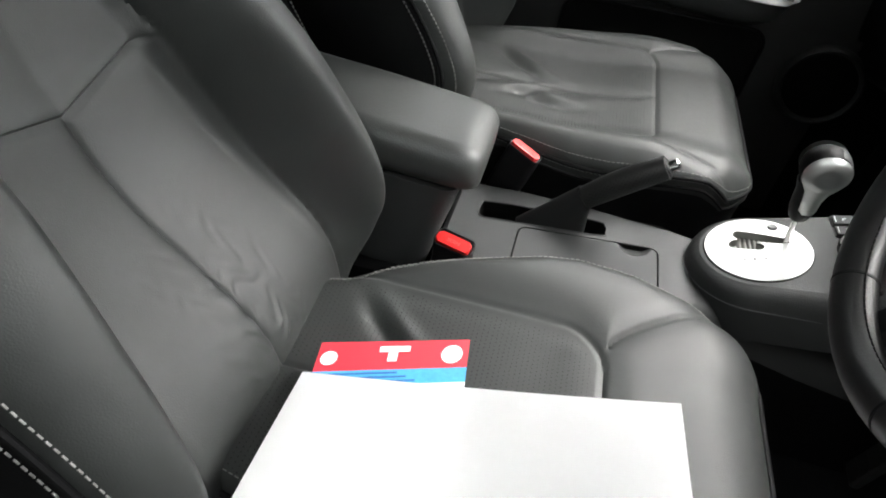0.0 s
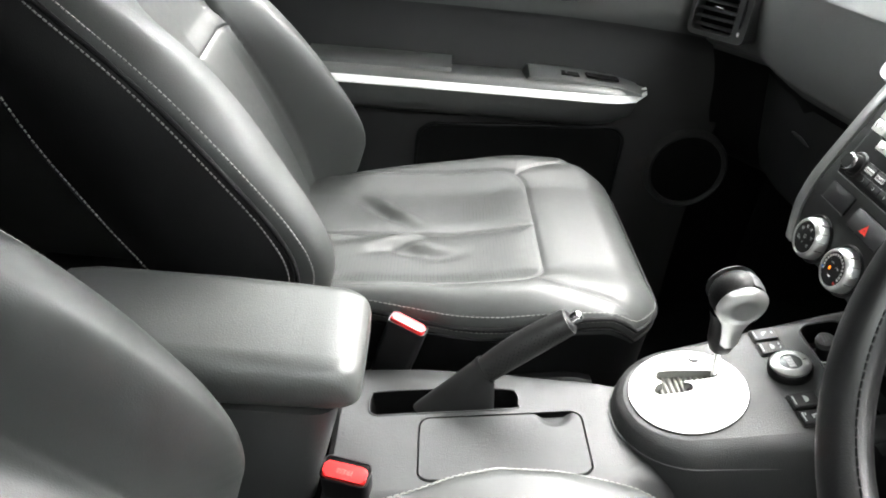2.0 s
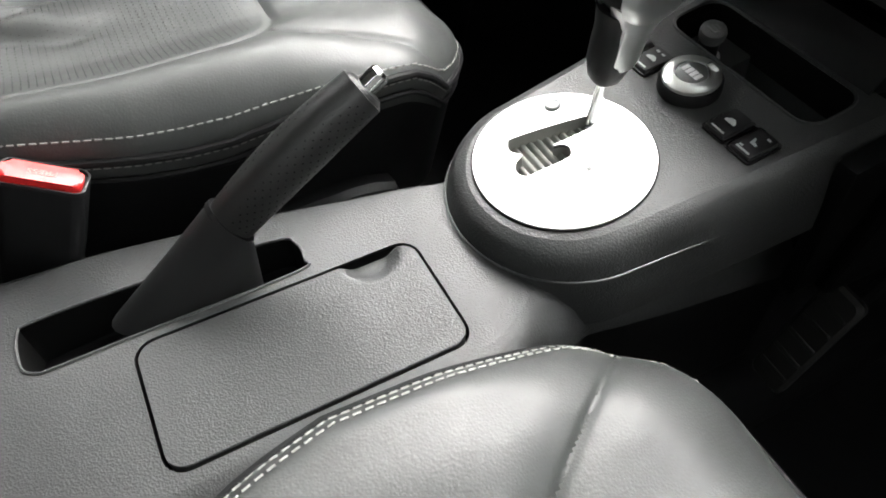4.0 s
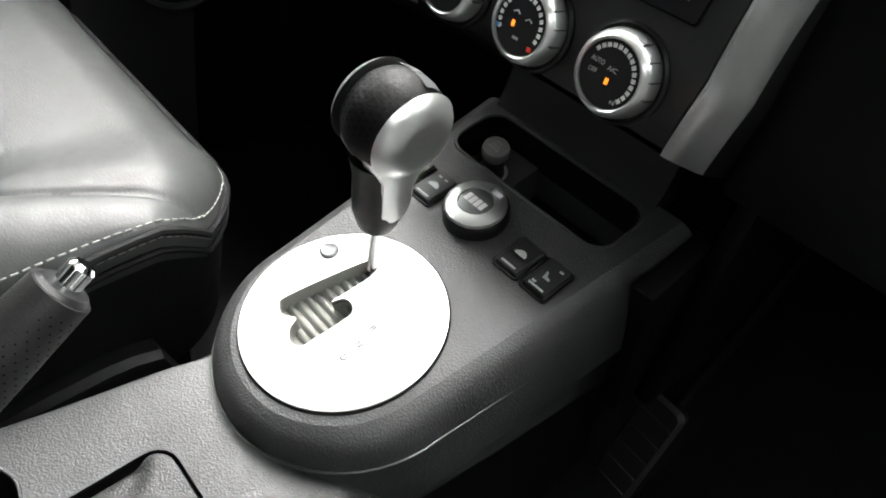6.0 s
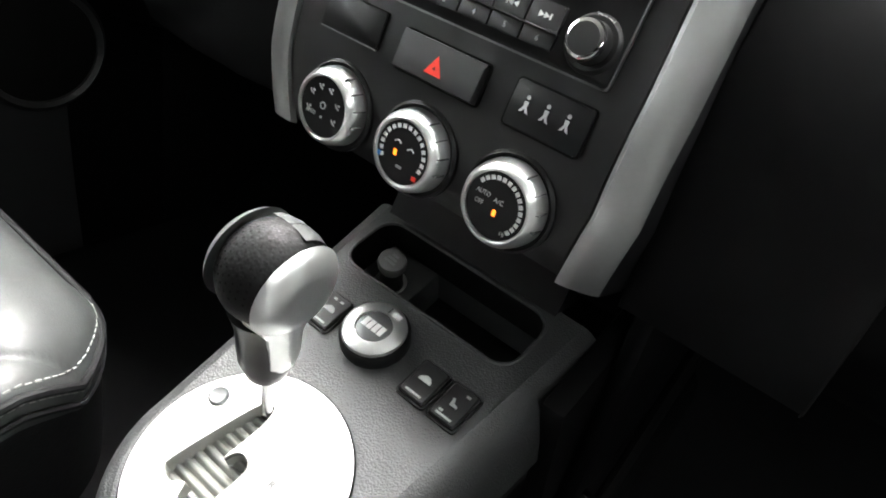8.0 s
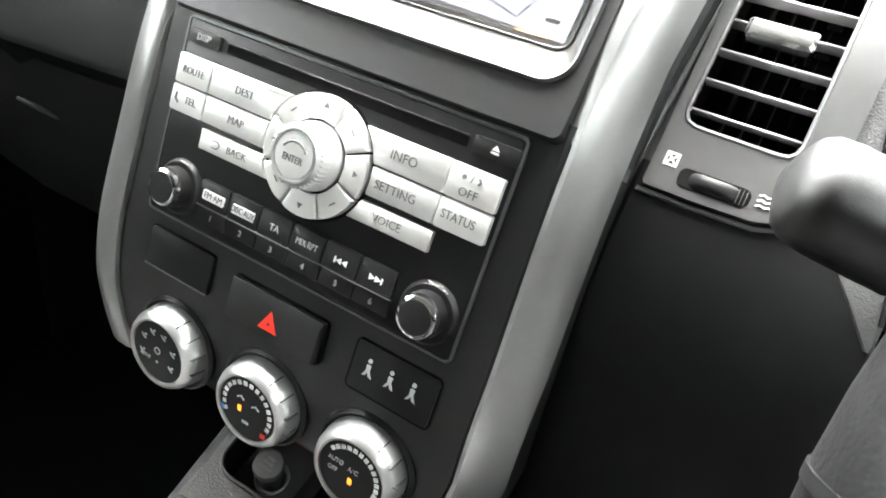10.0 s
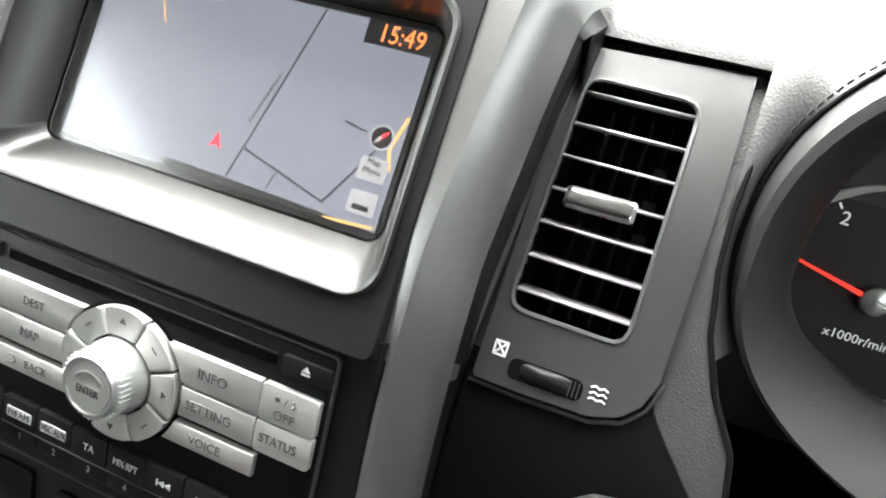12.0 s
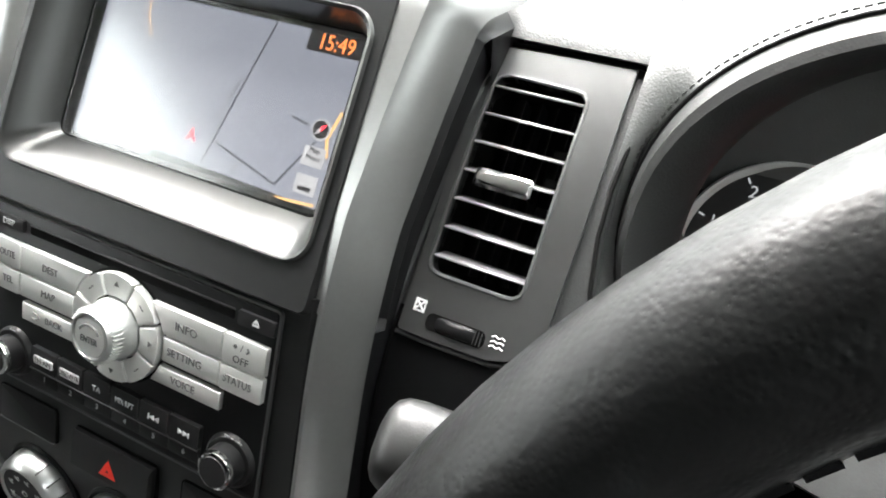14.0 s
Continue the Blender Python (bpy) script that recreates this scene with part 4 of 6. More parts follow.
part("rear_ledge", loft([[(0.158, y, 0.0), (0.166, y, 0.010), (0.176, y, 0.030), (0.185, y, 0.030), (0.185, y, -0.01)] for y in (-0.070, 0.085)]), SATIN_BLACK, tray, at=Matrix.Translation((0.012, 0, 0)))
outlet = thing("power_outlet", SHIFT @ pose(0.1345, 0.0520, -0.0282, 9, -2, 0), "grey capped plug standing in a round power outlet", "power outlet")
part("socket_ring", lathe([(0.0092, 0.0), (0.0125, 0.0), (0.0125, 0.0016), (0.0112, 0.0026), (0.0098, 0.0016), (0.0092, 0.0)], 32), SILVER, outlet, "bright metal socket ring")
part("plug", lathe([(0.0, 0.0), (0.0088, 0.0), (0.0088, 0.022), (0.0, 0.022)], 32), SATIN_BLACK, outlet, "black plug body")
part("cover", lathe([(0.0, 0.0215), (0.0092, 0.0215), (0.0105, 0.0245), (0.0108, 0.0285), (0.0100, 0.0315), (0.0080, 0.0326), (0.0, 0.0330)], 32), OUTLET, outlet, "worn grey round cap")
for k in range(3):
    part("marking", rbox(-0.0042 + 0.0032 * k, -0.0022 + 0.0032 * k, -0.005 + 0.001 * k, 0.005 - 0.0012 * k, 0.0322, 0.0332, 0), INK, outlet)

# ---- centre stack: two faces, each with x to the driver's side, y up the face, z towards the cabin ----
def face(slope):
    c, n = math.cos(radians(slope)), math.sin(radians(slope))
    return Matrix(((0.0, c, -n, 0.368), (-1.0, 0.0, 0.0, 0.0178), (0.0, n, c, 0.7102), (0, 0, 0, 1)))


LOWER = face(71.4)
UPPER = LOWER @ Matrix.Translation((0, 0.0110, 0.002)) @ pose(0, 0, 0, -14.8, 0, 0)
SIDE = face(52.9) @ Matrix.Translation((0.0038, 0.0140, -0.0360))
# the dashboard leans back with the stack
FRONT = Matrix.Translation((0.368, 0.0038, 0.7102)) @ pose(0, 0, 0, 0, -5, 0) @ Matrix.Translation((-0.424, 0, -0.628))


def bow(v):
    """How far the lower fascia curves back towards its foot."""
    return -2.6 * max(0.0, -0.100 - v) ** 2


STRIP_AT = [(-0.193, 0.104), (-0.15, 0.111), (-0.09, 0.111), (0.03, 0.107), (0.10, 0.112), (0.146, 0.1165), (0.21, 0.1215)]
stack = thing("centre_stack", LOWER, "satin black centre stack fascia with grey side strips", "fascia")
rows = []
for v in [0.016 - 0.206 * k / 40 for k in range(41)]:
    w = bow(v)
    g = 0.004 * ease(-0.178, -0.190, v)
    h = lerp(STRIP_AT, v) + 0.002
    rows.append([(-h, v, w - 0.05), (-h, v, w - 0.004 - g), (0.003 - h, v, w - 0.001 - g), (h - 0.003, v, w - 0.001 - g), (h, v, w - 0.004 - g), (h, v, w - 0.05)])
part("lower_fascia", loft(rows), FASCIA, stack, "satin black lower fascia curving back at its foot")
LOW_IN = LOWER.inverted()


def upper_point(r, u, off):
    return LOW_IN @ (UPPER @ Vector((r, u, off)))


# frame round the screen: flat face, then a bright sloping reveal down to the glass
o_out, o_in = rrect(-0.106, 0.106, -0.003, 0.142, 0.004, 8), rrect(-0.097, 0.098, 0.018, 0.130, 0.013, 8)
o_glass = rrect(-0.085, 0.087, 0.0375, 0.126, 0.007, 8)
rings = [[(x, y, z) for x, y in o] for o, z in ((o_out, -0.05), (o_out, -0.003), ([(x * 0.985, y) for x, y in rrect(-0.106, 0.106, -0.002, 0.140, 0.004, 8)], 0.0), (o_in, 0.0))]
part("screen_frame", loft(rings, caps=False), FASCIA, stack, at=LOW_IN @ UPPER)
rings = [[(x, y, z) for x, y in o] for o, z in ((rrect(-0.0985, 0.0995, 0.0165, 0.1315, 0.014, 8), 0.0005), (rrect(-0.0975, 0.0985, 0.0175, 0.1305, 0.0135, 8), 0.0022), (rrect(-0.0955, 0.0965, 0.0195, 0.129, 0.012, 8), 0.0012), (o_glass, -0.0205))]
part("screen_reveal", loft(rings, caps=False), REVEAL, stack, "bright satin silver reveal round the screen", at=LOW_IN @ UPPER)


def strip(s, wall=False):
    """The satin strip that runs down one side of the stack and folds at the knee."""
    rows = []
    if s < 0 and not wall:
        prof = ((0.0, -0.004), (0.0010, 0.0010), (0.004, 0.0020), (0.012, 0.0020), (0.0180, 0.0000), (0.0215, -0.0060), (0.0225, -0.0140))
    else:
        prof = ((0.0, -0.004), (0.0008, 0.0002), (0.003, 0.0006), (0.008, -0.0022), (0.0135, -0.0075), (0.0180, -0.0135), (0.0205, -0.0190)) if not wall else ((0.0203, -0.0185), (0.0212, -0.028), (0.0215, -0.060))

    def at(t, a, b):
        r = s * (lerp(STRIP_AT, t) + a)
        if t < 0:
            return Vector((r, t, b + bow(t)))
        if t < 0.14:
            return upper_point(r, t, b)
        # over the top of the dashboard the strip rolls forward to level
        a0 = radians(44.8)
        ang = min((t - 0.14) / 0.035, a0)
        flat = max(0, t - 0.14 - 0.035 * a0)
        th = a0 - ang
        x = 0.035 * (math.sin(a0) - math.sin(th)) + flat - b * math.sin(th)
        z = 0.035 * (math.cos(th) - math.cos(a0)) + b * math.cos(th)
        return upper_point(r, 0.14, 0) + LOW_IN.to_3x3() @ Vector((x, 0, z))
    steps = [-0.193 + 0.395 * k / 72 for k in range(73)]
    for t in steps:
        row = []
        for n, (a, b) in enumerate(prof):
            if n == 0 and t > 0:
                a, b = 0.1035 - lerp(STRIP_AT, t), -0.0012
            if abs(t) < 0.045:
                q = (t + 0.045) / 0.09
                row.append((1 - q) ** 2 * at(-0.045, a, b) + 2 * q * (1 - q) * (at(-0.0001, a, b) + at(0.0001, a, b)) / 2 + q * q * at(0.045, a, b))
            else:
                row.append(at(t, a, b))
        rows.append(row)
    return loft(rows, closed=False)


for s in (1, -1):
    part("side_strip", strip(s), STRIP, stack, "satin grey side strip of the stack")
    part("strip_return", strip(s, True), SATIN_BLACK, stack)

# navigation screen
nav = thing("navigation_screen", UPPER @ Matrix.Translation((0, 0.0037, -0.0202)), "lit navigation screen showing a street map and the time", "screen")
part("border", ring_plate(rrect(-0.0835, 0.0875, 0.0335, 0.1225, 0.007), rrect(-0.0755, 0.0835, 0.0375, 0.1190, 0.001), -0.003, 0.0), SCREEN_EDGE, nav, "glossy black screen border")
display = part("map", plate(rrect(-0.0760, 0.0840, 0.0370, 0.1195, 0.001), -0.003, -0.0008), MAP_FACE, nav, "pale blue street map")


def line_on(pts, w, mat, name, z=-0.0006):
    bms = []
    for (x0, y0), (x1, y1) in zip(pts, pts[1:]):
        d = Vector((x1 - x0, y1 - y0)).normalized()
        n = Vector((-d.y, d.x)) * w / 2
        bms.append(plate([(x0 + n.x, y0 + n.y), (x0 - n.x, y0 - n.y), (x1 - n.x, y1 - n.y), (x1 + n.x, y1 + n.y)], z - 0.0001, z + 0.00005))
    return part(name, joined(*bms), mat, display)


line_on([(0.034, 0.1190), (0.0163, 0.0548), (0.0122, 0.0413)], 0.0008, MAP_LINE, "street")
line_on([(0.0163, 0.0548), (0.0578, 0.0432), (0.0731, 0.0686)], 0.0008, MAP_LINE, "street", -0.00058)
line_on([(0.0344, 0.0492), (0.0318, 0.0412)], 0.0006, MAP_LINE, "street", -0.00056)
line_on([(0.0569, 0.0768), (0.0673, 0.0748)], 0.0008, MAP_LINE, "street")
line_on([(0.0825, 0.0845), (0.0786, 0.0708), (0.0811, 0.0622)], 0.0016, MAP_ROAD, "main_road", -0.00054)
line_on([(0.0600, 0.0376), (0.0818, 0.0392)], 0.0013, MAP_ROAD, "main_road", -0.00054)
line_on([(-0.047, 0.119), (-0.045, 0.108), (-0.040, 0.097)], 0.0007, MAP_ROAD, "main_road")
part("bottom_band", plate([(-0.02, 0.0372), (0.084, 0.0372), (0.084, 0.0376), (0.058, 0.0392), (-0.02, 0.0415)], -0.0007, -0.00062), MAP_DARK, display)
part("clock_box", plate(rrect(0.0537, 0.0837, 0.1092, 0.1190, 0.0005), -0.0008, -0.0003), MAP_DARK, display)
words("15:49", 0.0105, 0.0695, 0.1140, -0.0001, AMBER_TEXT, display, name="time_digits", squeeze=0.88)
COMPASS = (0.0742, 0.0743)
part("compass", lathe([(0.0, -0.0006), (0.0048, -0.0006), (0.0048, -0.0002), (0.0, -0.0002)], 24), MAP_DARK, display, at=Matrix.Translation((*COMPASS, 0)))
part("compass_rim", ring_plate(circle(*COMPASS, 0.0052, 24), circle(*COMPASS, 0.0044, 24), -0.0006, -0.0001), MAP_KEY, display)
part("compass_needle", plate([(0.0742, 0.0735), (0.0755, 0.0745), (0.0770, 0.0772), (0.0742, 0.0758)], -0.0002, 0.0), TELLTALE, display)
part("compass_needle", plate([(0.0742, 0.0752), (0.0730, 0.0743), (0.0715, 0.0714), (0.0742, 0.0729)], -0.0002, 0.0), MAP_KEY, display)
part("position_arrow", plate([(0.0000, 0.0512), (0.003, 0.0530), (0.006, 0.0512), (0.003, 0.0580)], -0.0006, -0.0003), TELLTALE, display)
for y, s in ((0.0611, "Map\nMenu"), (0.0475, None)):
    part("map_key", plate(rrect(0.0685, 0.0805, y - 0.0047, y + 0.0047, 0.0008), -0.0006, -0.0001, 0.0003), MAP_KEY, display)
    if s:
        words(s, 0.0036, 0.0745, y + 0.0012, 0.0, MAP_DARK, display, name="key_lettering")
    else:
        part("key_marking", rbox(0.0710, 0.0780, y - 0.0030, y - 0.0010, -0.0001, 0.0001, 0), MAP_DARK, display)
for k in range(11):
    part("street_name_bar", plate([(0.0145 + 0.00072 * k + a, 0.0659 + 0.0021 * k + b) for a, b in ((0, 0), (0.0012, -0.0004), (0.0016, 0.0008), (0.0004, 0.0012))], -0.0006, -0.0004), MAP_LINE, display)
pane = part("glass", plate(rrect(-0.0820, 0.0860, 0.0348, 0.1212, 0.006), 0.0004, 0.0010), SCREEN_GLASS, nav, "reflecting glass cover")
pane.visible_shadow = False

# audio unit
audio = thing("audio_unit", LOWER @ Matrix.Translation((0.0008, 0.0014, 0)), "black car audio unit with silver keys, disc slot and round dial", "car audio")
part("faceplate", loft([[(x, y, z) for x, y in rrect(-0.0930 + g, 0.0914 - g, -0.0959 + g, 0.0032 - g, 0.002)] for z, g in ((-0.004, 0.0), (0.0008, 0.0), (0.0014, 0.0007))]), SATIN_BLACK, audio)
part("edge_line", ring_plate(rrect(-0.0944, 0.0928, -0.0972, 0.0046, 0.003), rrect(-0.0933, 0.0917, -0.0962, 0.0035, 0.002), -0.001, 0.0012), GUNMETAL, audio)
part("disc_slot", plate(rrect(-0.066, 0.068, -0.0075, -0.0030, 0.0008), 0.0002, 0.00165), MATT_BLACK, audio, "dark disc slot")
part("slot_lip", rbox(-0.066, 0.068, -0.0030, -0.0022, 0.0010, 0.0024, 0.0003, 1), SATIN_BLACK, audio)


def key(name, outline, mat, depth=0.0045, r=0.0007):
    return part(name, plate(outline, 0.0, depth, r, 2), mat, audio)


def arc_cut(x0, x1, y0, y1, side, R=0.0305, cx=0.0005, cy=-0.0358):
    """A key whose one end is cut round the dial."""
    n = 8
    def ex(y):
        return math.sqrt(max(0, R * R - (y - cy) ** 2))
    if side < 0:
        return [(x0, y0)] + [(min(x1, cx - ex(y0 + (y1 - y0) * i / n)), y0 + (y1 - y0) * i / n) for i in range(n + 1)] + [(x0, y1)]
    return [(x1, y1)] + [(max(x0, cx + ex(y1 + (y0 - y1) * i / n)), y1 + (y0 - y1) * i / n) for i in range(n + 1)] + [(x1, y0)]


Z_KEY = 0.0047
k = key("key", rrect(-0.0915, -0.0700, -0.0286, -0.0140, 0.0008), KEY_SILVER)
words("ROUTE", 0.0052, -0.0805, -0.0215, Z_KEY, INK, k, 0.85)
k = key("key", arc_cut(-0.0692, -0.0100, -0.0286, -0.0140, -1), KEY_SILVER)
words("DEST", 0.0056, -0.0470, -0.0215, Z_KEY, INK, k, 0.9)
k = key("key", rrect(-0.0915, -0.0700, -0.0425, -0.0296, 0.0008), KEY_SILVER)
words("TEL", 0.0054, -0.0785, -0.0360, Z_KEY, INK, k, 0.9)
part("phone_symbol", tube([(-0.0880, -0.0335, Z_KEY), (-0.0885, -0.0365, Z_KEY), (-0.0865, -0.0385, Z_KEY)], 0.0006, 6), INK, k)
k = key("key", arc_cut(-0.0692, -0.0200, -0.0425, -0.0296, -1), KEY_SILVER)
words("MAP", 0.0056, -0.0480, -0.0360, Z_KEY, INK, k, 0.95)
k = key("key", arc_cut(-0.0675, -0.0200, -0.0555, -0.0455, -1), KEY_SILVER)
words("BACK", 0.0052, -0.0430, -0.0505, Z_KEY, INK, k, 0.95)
part("back_symbol", tube([(-0.0585, -0.0487, Z_KEY), (-0.0555, -0.0487, Z_KEY), (-0.0540, -0.0505, Z_KEY), (-0.0555, -0.0523, Z_KEY), (-0.0590, -0.0523, Z_KEY)], 0.0004, 6), INK, k)
k = key("key", arc_cut(0.0180, 0.0648, -0.0286, -0.0140, 1), KEY_SILVER)
words("INFO", 0.0060, 0.0440, -0.0215, Z_KEY, INK, k, 1.0)
k = key("key", rrect(0.0656, 0.0898, -0.0286, -0.0140, 0.0008), KEY_SILVER)
words("OFF", 0.0052, 0.0765, -0.0248, Z_KEY, INK, k, 1.0)
part("sun_symbol", lathe([(0, 0.0045), (0.0011, 0.0045), (0.0011, 0.0049), (0, 0.0049)], 12), INK, k, at=Matrix.Translation((0.0728, -0.0185, 0)))
words("/", 0.0048, 0.0765, -0.0185, Z_KEY, INK, k)
part("moon_symbol", tube([(0.0795, -0.0172, Z_KEY), (0.0806, -0.0185, Z_KEY), (0.0795, -0.0198, Z_KEY)], 0.0006, 6), INK, k)
k = key("key", arc_cut(0.0180, 0.0648, -0.0425, -0.0296, 1), KEY_SILVER)
words("SETTING", 0.0057, 0.0445, -0.0362, Z_KEY, INK, k, 0.95)
k = key("key", rrect(0.0656, 0.0898, -0.0425, -0.0296, 0.0008), KEY_SILVER)
words("STATUS", 0.0055, 0.0760, -0.0362, Z_KEY, INK, k, 0.85)
k = key("key", arc_cut(0.0150, 0.0670, -0.0550, -0.0455, 1), KEY_SILVER)
words("VOICE", 0.0055, 0.0450, -0.0503, Z_KEY, INK, k, 0.95)
k = key("disp_key", rrect(-0.0905, -0.0695, -0.0078, -0.0010, 0.0008), KEY_BLACK, 0.0034)
words("DISP", 0.0045, -0.0800, -0.0045, 0.0036, GREY_INK, k, 1.0)
k = key("eject_key", rrect(0.0710, 0.0915, -0.0082, -0.0010, 0.0008), KEY_BLACK, 0.0034)
part("eject_symbol", joined(plate([(0.0795, -0.0046), (0.0831, -0.0046), (0.0813, -0.0024)], 0.0034, 0.0037), plate([(0.0795, -0.0060), (0.0831, -0.0060), (0.0831, -0.0052), (0.0795, -0.0052)], 0.0034, 0.0037)), WHITE_INK, k)
for i, (s, mat) in enumerate((("FM·AM", INK), ("DISC·AUX", INK), ("TA", GREY_INK), ("MIX·RPT", GREY_INK), (None, WHITE_INK), (None, WHITE_INK))):
    x0 = -0.0600 + 0.0197 * i
    k = key("preset_key", rrect(x0 + 0.0004, x0 + 0.0193, -0.0815, -0.0690, 0.0006), KEY_BLACK, 0.0042)
    lipk = part("preset_lip", plate(rrect(x0 + 0.0004, x0 + 0.0193, -0.0905, -0.0820, 0.0005), 0.0, 0.0030, 0.0006), KEY_BLACK, audio)
    words(str(i + 1), 0.0042, x0 + 0.0099, -0.0868, 0.0032, GREY_INK, lipk)
    if i < 2:
        part("label_patch", plate(rrect(x0 + 0.0028, x0 + 0.0170, -0.0782, -0.0732, 0.0008), 0.0040, 0.0045), WHITE_INK, k)
        words(s, 0.0046, x0 + 0.0099, -0.0757, 0.0047, INK, k, 0.72 if i else 0.9)
    elif s:
        words(s, 0.0046, x0 + 0.0099, -0.0757, 0.0044, mat, k, 0.75 if i == 3 else 1.0)
    else:
        f = -1 if i == 4 else 1
        c = x0 + 0.0099
        tri = [plate([(c + f * (-0.0036 + 0.0032 * q), -0.0772), (c + f * (-0.0036 + 0.0032 * q), -0.0742), (c + f * (-0.0006 + 0.0032 * q), -0.0757)][:: f], 0.0040, 0.0045) for q in (0, 1)]
        tri.append(plate(rrect(c + f * 0.0031 - 0.0004, c + f * 0.0031 + 0.0004, -0.0772, -0.0742, 0.0002), 0.0040, 0.0045))
        part("skip_symbol", joined(*tri), WHITE_INK, k)
part("preset_ledge", rbox(-0.0600, 0.0582, -0.0822, -0.0815, 0.0015, 0.0050, 0.0003, 1), KEY_BLACK, audio)

# round dial with segmented ring
CD = Matrix.Translation((0.0005, -0.0358, 0))
part("dial_well", lathe([(0.0, 0.0), (0.0300, 0.0), (0.0300, 0.0018), (0.0, 0.0018)], 64), MATT_BLACK, audio, at=CD)
for q in range(8):
    a0, a1 = radians(45 * q + 1.2 - 22.5), radians(45 * q + 43.8 - 22.5)
    arc = [a0 + (a1 - a0) * i / 8 for i in range(9)]
    k = part("ring_key", plate([(0.0285 * math.cos(a), 0.0285 * math.sin(a)) for a in arc] + [(0.0170 * math.cos(a), 0.0170 * math.sin(a)) for a in arc[::-1]], 0.001, 0.0060, 0.0008), KEY_SILVER, audio, at=CD)
    a = radians(45 * q)
    d, n = Vector((math.cos(a), math.sin(a))), Vector((-math.sin(a), math.cos(a)))
    c = d * 0.0235
    if q % 2 == 0:
        part("arrow", plate([tuple(c + d * 0.0016), tuple(c - d * 0.0010 + n * 0.0016), tuple(c - d * 0.0010 - n * 0.0016)], 0.0059, 0.0063), INK, k, at=CD)
    else:
        part("tick", plate([tuple(c + n * 0.0018 + d * 0.0003), tuple(c + n * 0.0018 - d * 0.0003), tuple(c - n * 0.0018 - d * 0.0003), tuple(c - n * 0.0018 + d * 0.0003)], 0.0059, 0.0063), INK, k, at=CD)
part("dial", lathe([(0.0, 0.003), (0.0160, 0.003), (0.0158, 0.0080), (0.0150, 0.0110), (0.0130, 0.0190), (0.0122, 0.0205), (0.0112, 0.0205), (0.0108, 0.0192), (0.0, 0.0192)], 64), SILVER, audio, "satin silver turning dial", at=CD)
kn = [rbox(-0.0002, 0.0002, 0.0128, 0.0146, 0.0110, 0.0186, 0, 1) for _ in range(40)]
for i, b in enumerate(kn):
    b.transform(pose(0, 0, 0, 0, 0, 9 * i))
tagged(part("dial_knurl", joined(*kn), KEY_SILVER, audio, at=CD), kind="stuff")
part("dial_cap", lathe([(0.0, 0.0185), (0.0104, 0.0185), (0.0100, 0.0200), (0.0, 0.0203)], 48), KEY_SILVER, audio, "flat dial cap", at=CD)
words("ENTER", 0.0046, 0.0005, -0.0375, 0.0205, INK, audio, 0.8)
part("dial_arrow", tube([(0.0005 + 0.0068 * math.cos(radians(a)), -0.0358 + 0.0062 * math.sin(radians(a)), 0.0204) for a in range(25, 156, 13)], 0.0006, 6), INK, audio)

for x, y, s, lab in ((-0.0750, -0.0790, "VOL", "volume"), (0.0760, -0.0795, "TUNE/", "tuning")):
    part("knob_base", lathe([(0.0, 0.0), (0.0148, 0.0), (0.0142, 0.0026), (0.0128, 0.0040), (0.0, 0.0040)], 40), KEY_BLACK, audio, at=Matrix.Translation((x, y, 0)))
    words(s, 0.0040, x + 0.0010, y + 0.0117, 0.0036, GREY_INK, audio, 0.9, turn=-8)
    part("knob_rim", lathe([(0.0, 0.003), (0.0102, 0.003), (0.0098, 0.0120), (0.0094, 0.0135), (0.0080, 0.0142), (0.0, 0.0142)], 40), CHROME, audio, "chromed knob rim", at=Matrix.Translation((x, y, 0)))
    kk = part("knob", lathe([(0.0, 0.004), (0.0104, 0.004), (0.0101, 0.0112), (0.0, 0.0112)], 40), KEY_BLACK, audio, at=Matrix.Translation((x, y, 0)))
    part("knob_cap", lathe([(0.0, 0.0138), (0.0079, 0.0138), (0.0077, 0.0146), (0.0, 0.0148)], 36), KEY_BLACK, audio, at=Matrix.Translation((x, y, 0)))

# blank cover, hazard switch, belt lamps
blank = thing("blank_cover", LOWER @ Matrix.Translation((0, 0, -0.0006)), "black blank switch cover below the audio unit", "cover")
part("panel", plate(rrect(-0.0875, -0.0430, -0.1250, -0.1040, 0.0015), -0.001, 0.0012, 0.0005), SATIN_BLACK, blank)
part("gap", ring_plate(rrect(-0.0883, -0.0422, -0.1258, -0.1032, 0.002), rrect(-0.0875, -0.0430, -0.1250, -0.1040, 0.0015), -0.001, 0.0004), MATT_BLACK, blank)
part("lower_edge", rbox(-0.0875, -0.0430, -0.1257, -0.1249, 0.0, 0.0014, 0), GUNMETAL, blank)
haz = thing("hazard_switch", LOWER @ Matrix.Translation((0.0095, -0.0005, -0.0010)), "black hazard light switch with a red triangle", "switch")
part("gap", ring_plate(rrect(-0.0378, 0.0222, -0.1288, -0.1048, 0.003), rrect(-0.0365, 0.0208, -0.1275, -0.1060, 0.002), -0.001, 0.0004), MATT_BLACK, haz)
part("key", loft([[(-0.0365 + g, -0.1275 + g * 0.5, z), (0.0208 - g, -0.1275 + g * 0.5, z), (0.0208 - g, -0.1060 - h, z), (-0.0078, -0.1060 - h * 1.8, z), (-0.0365 + g, -0.1060 - h, z)] for z, g, h in ((-0.001, 0, 0), (0.0032, 0.0, 0.0), (0.0048, 0.0010, 0.0030))]), KEY_BLACK, haz)
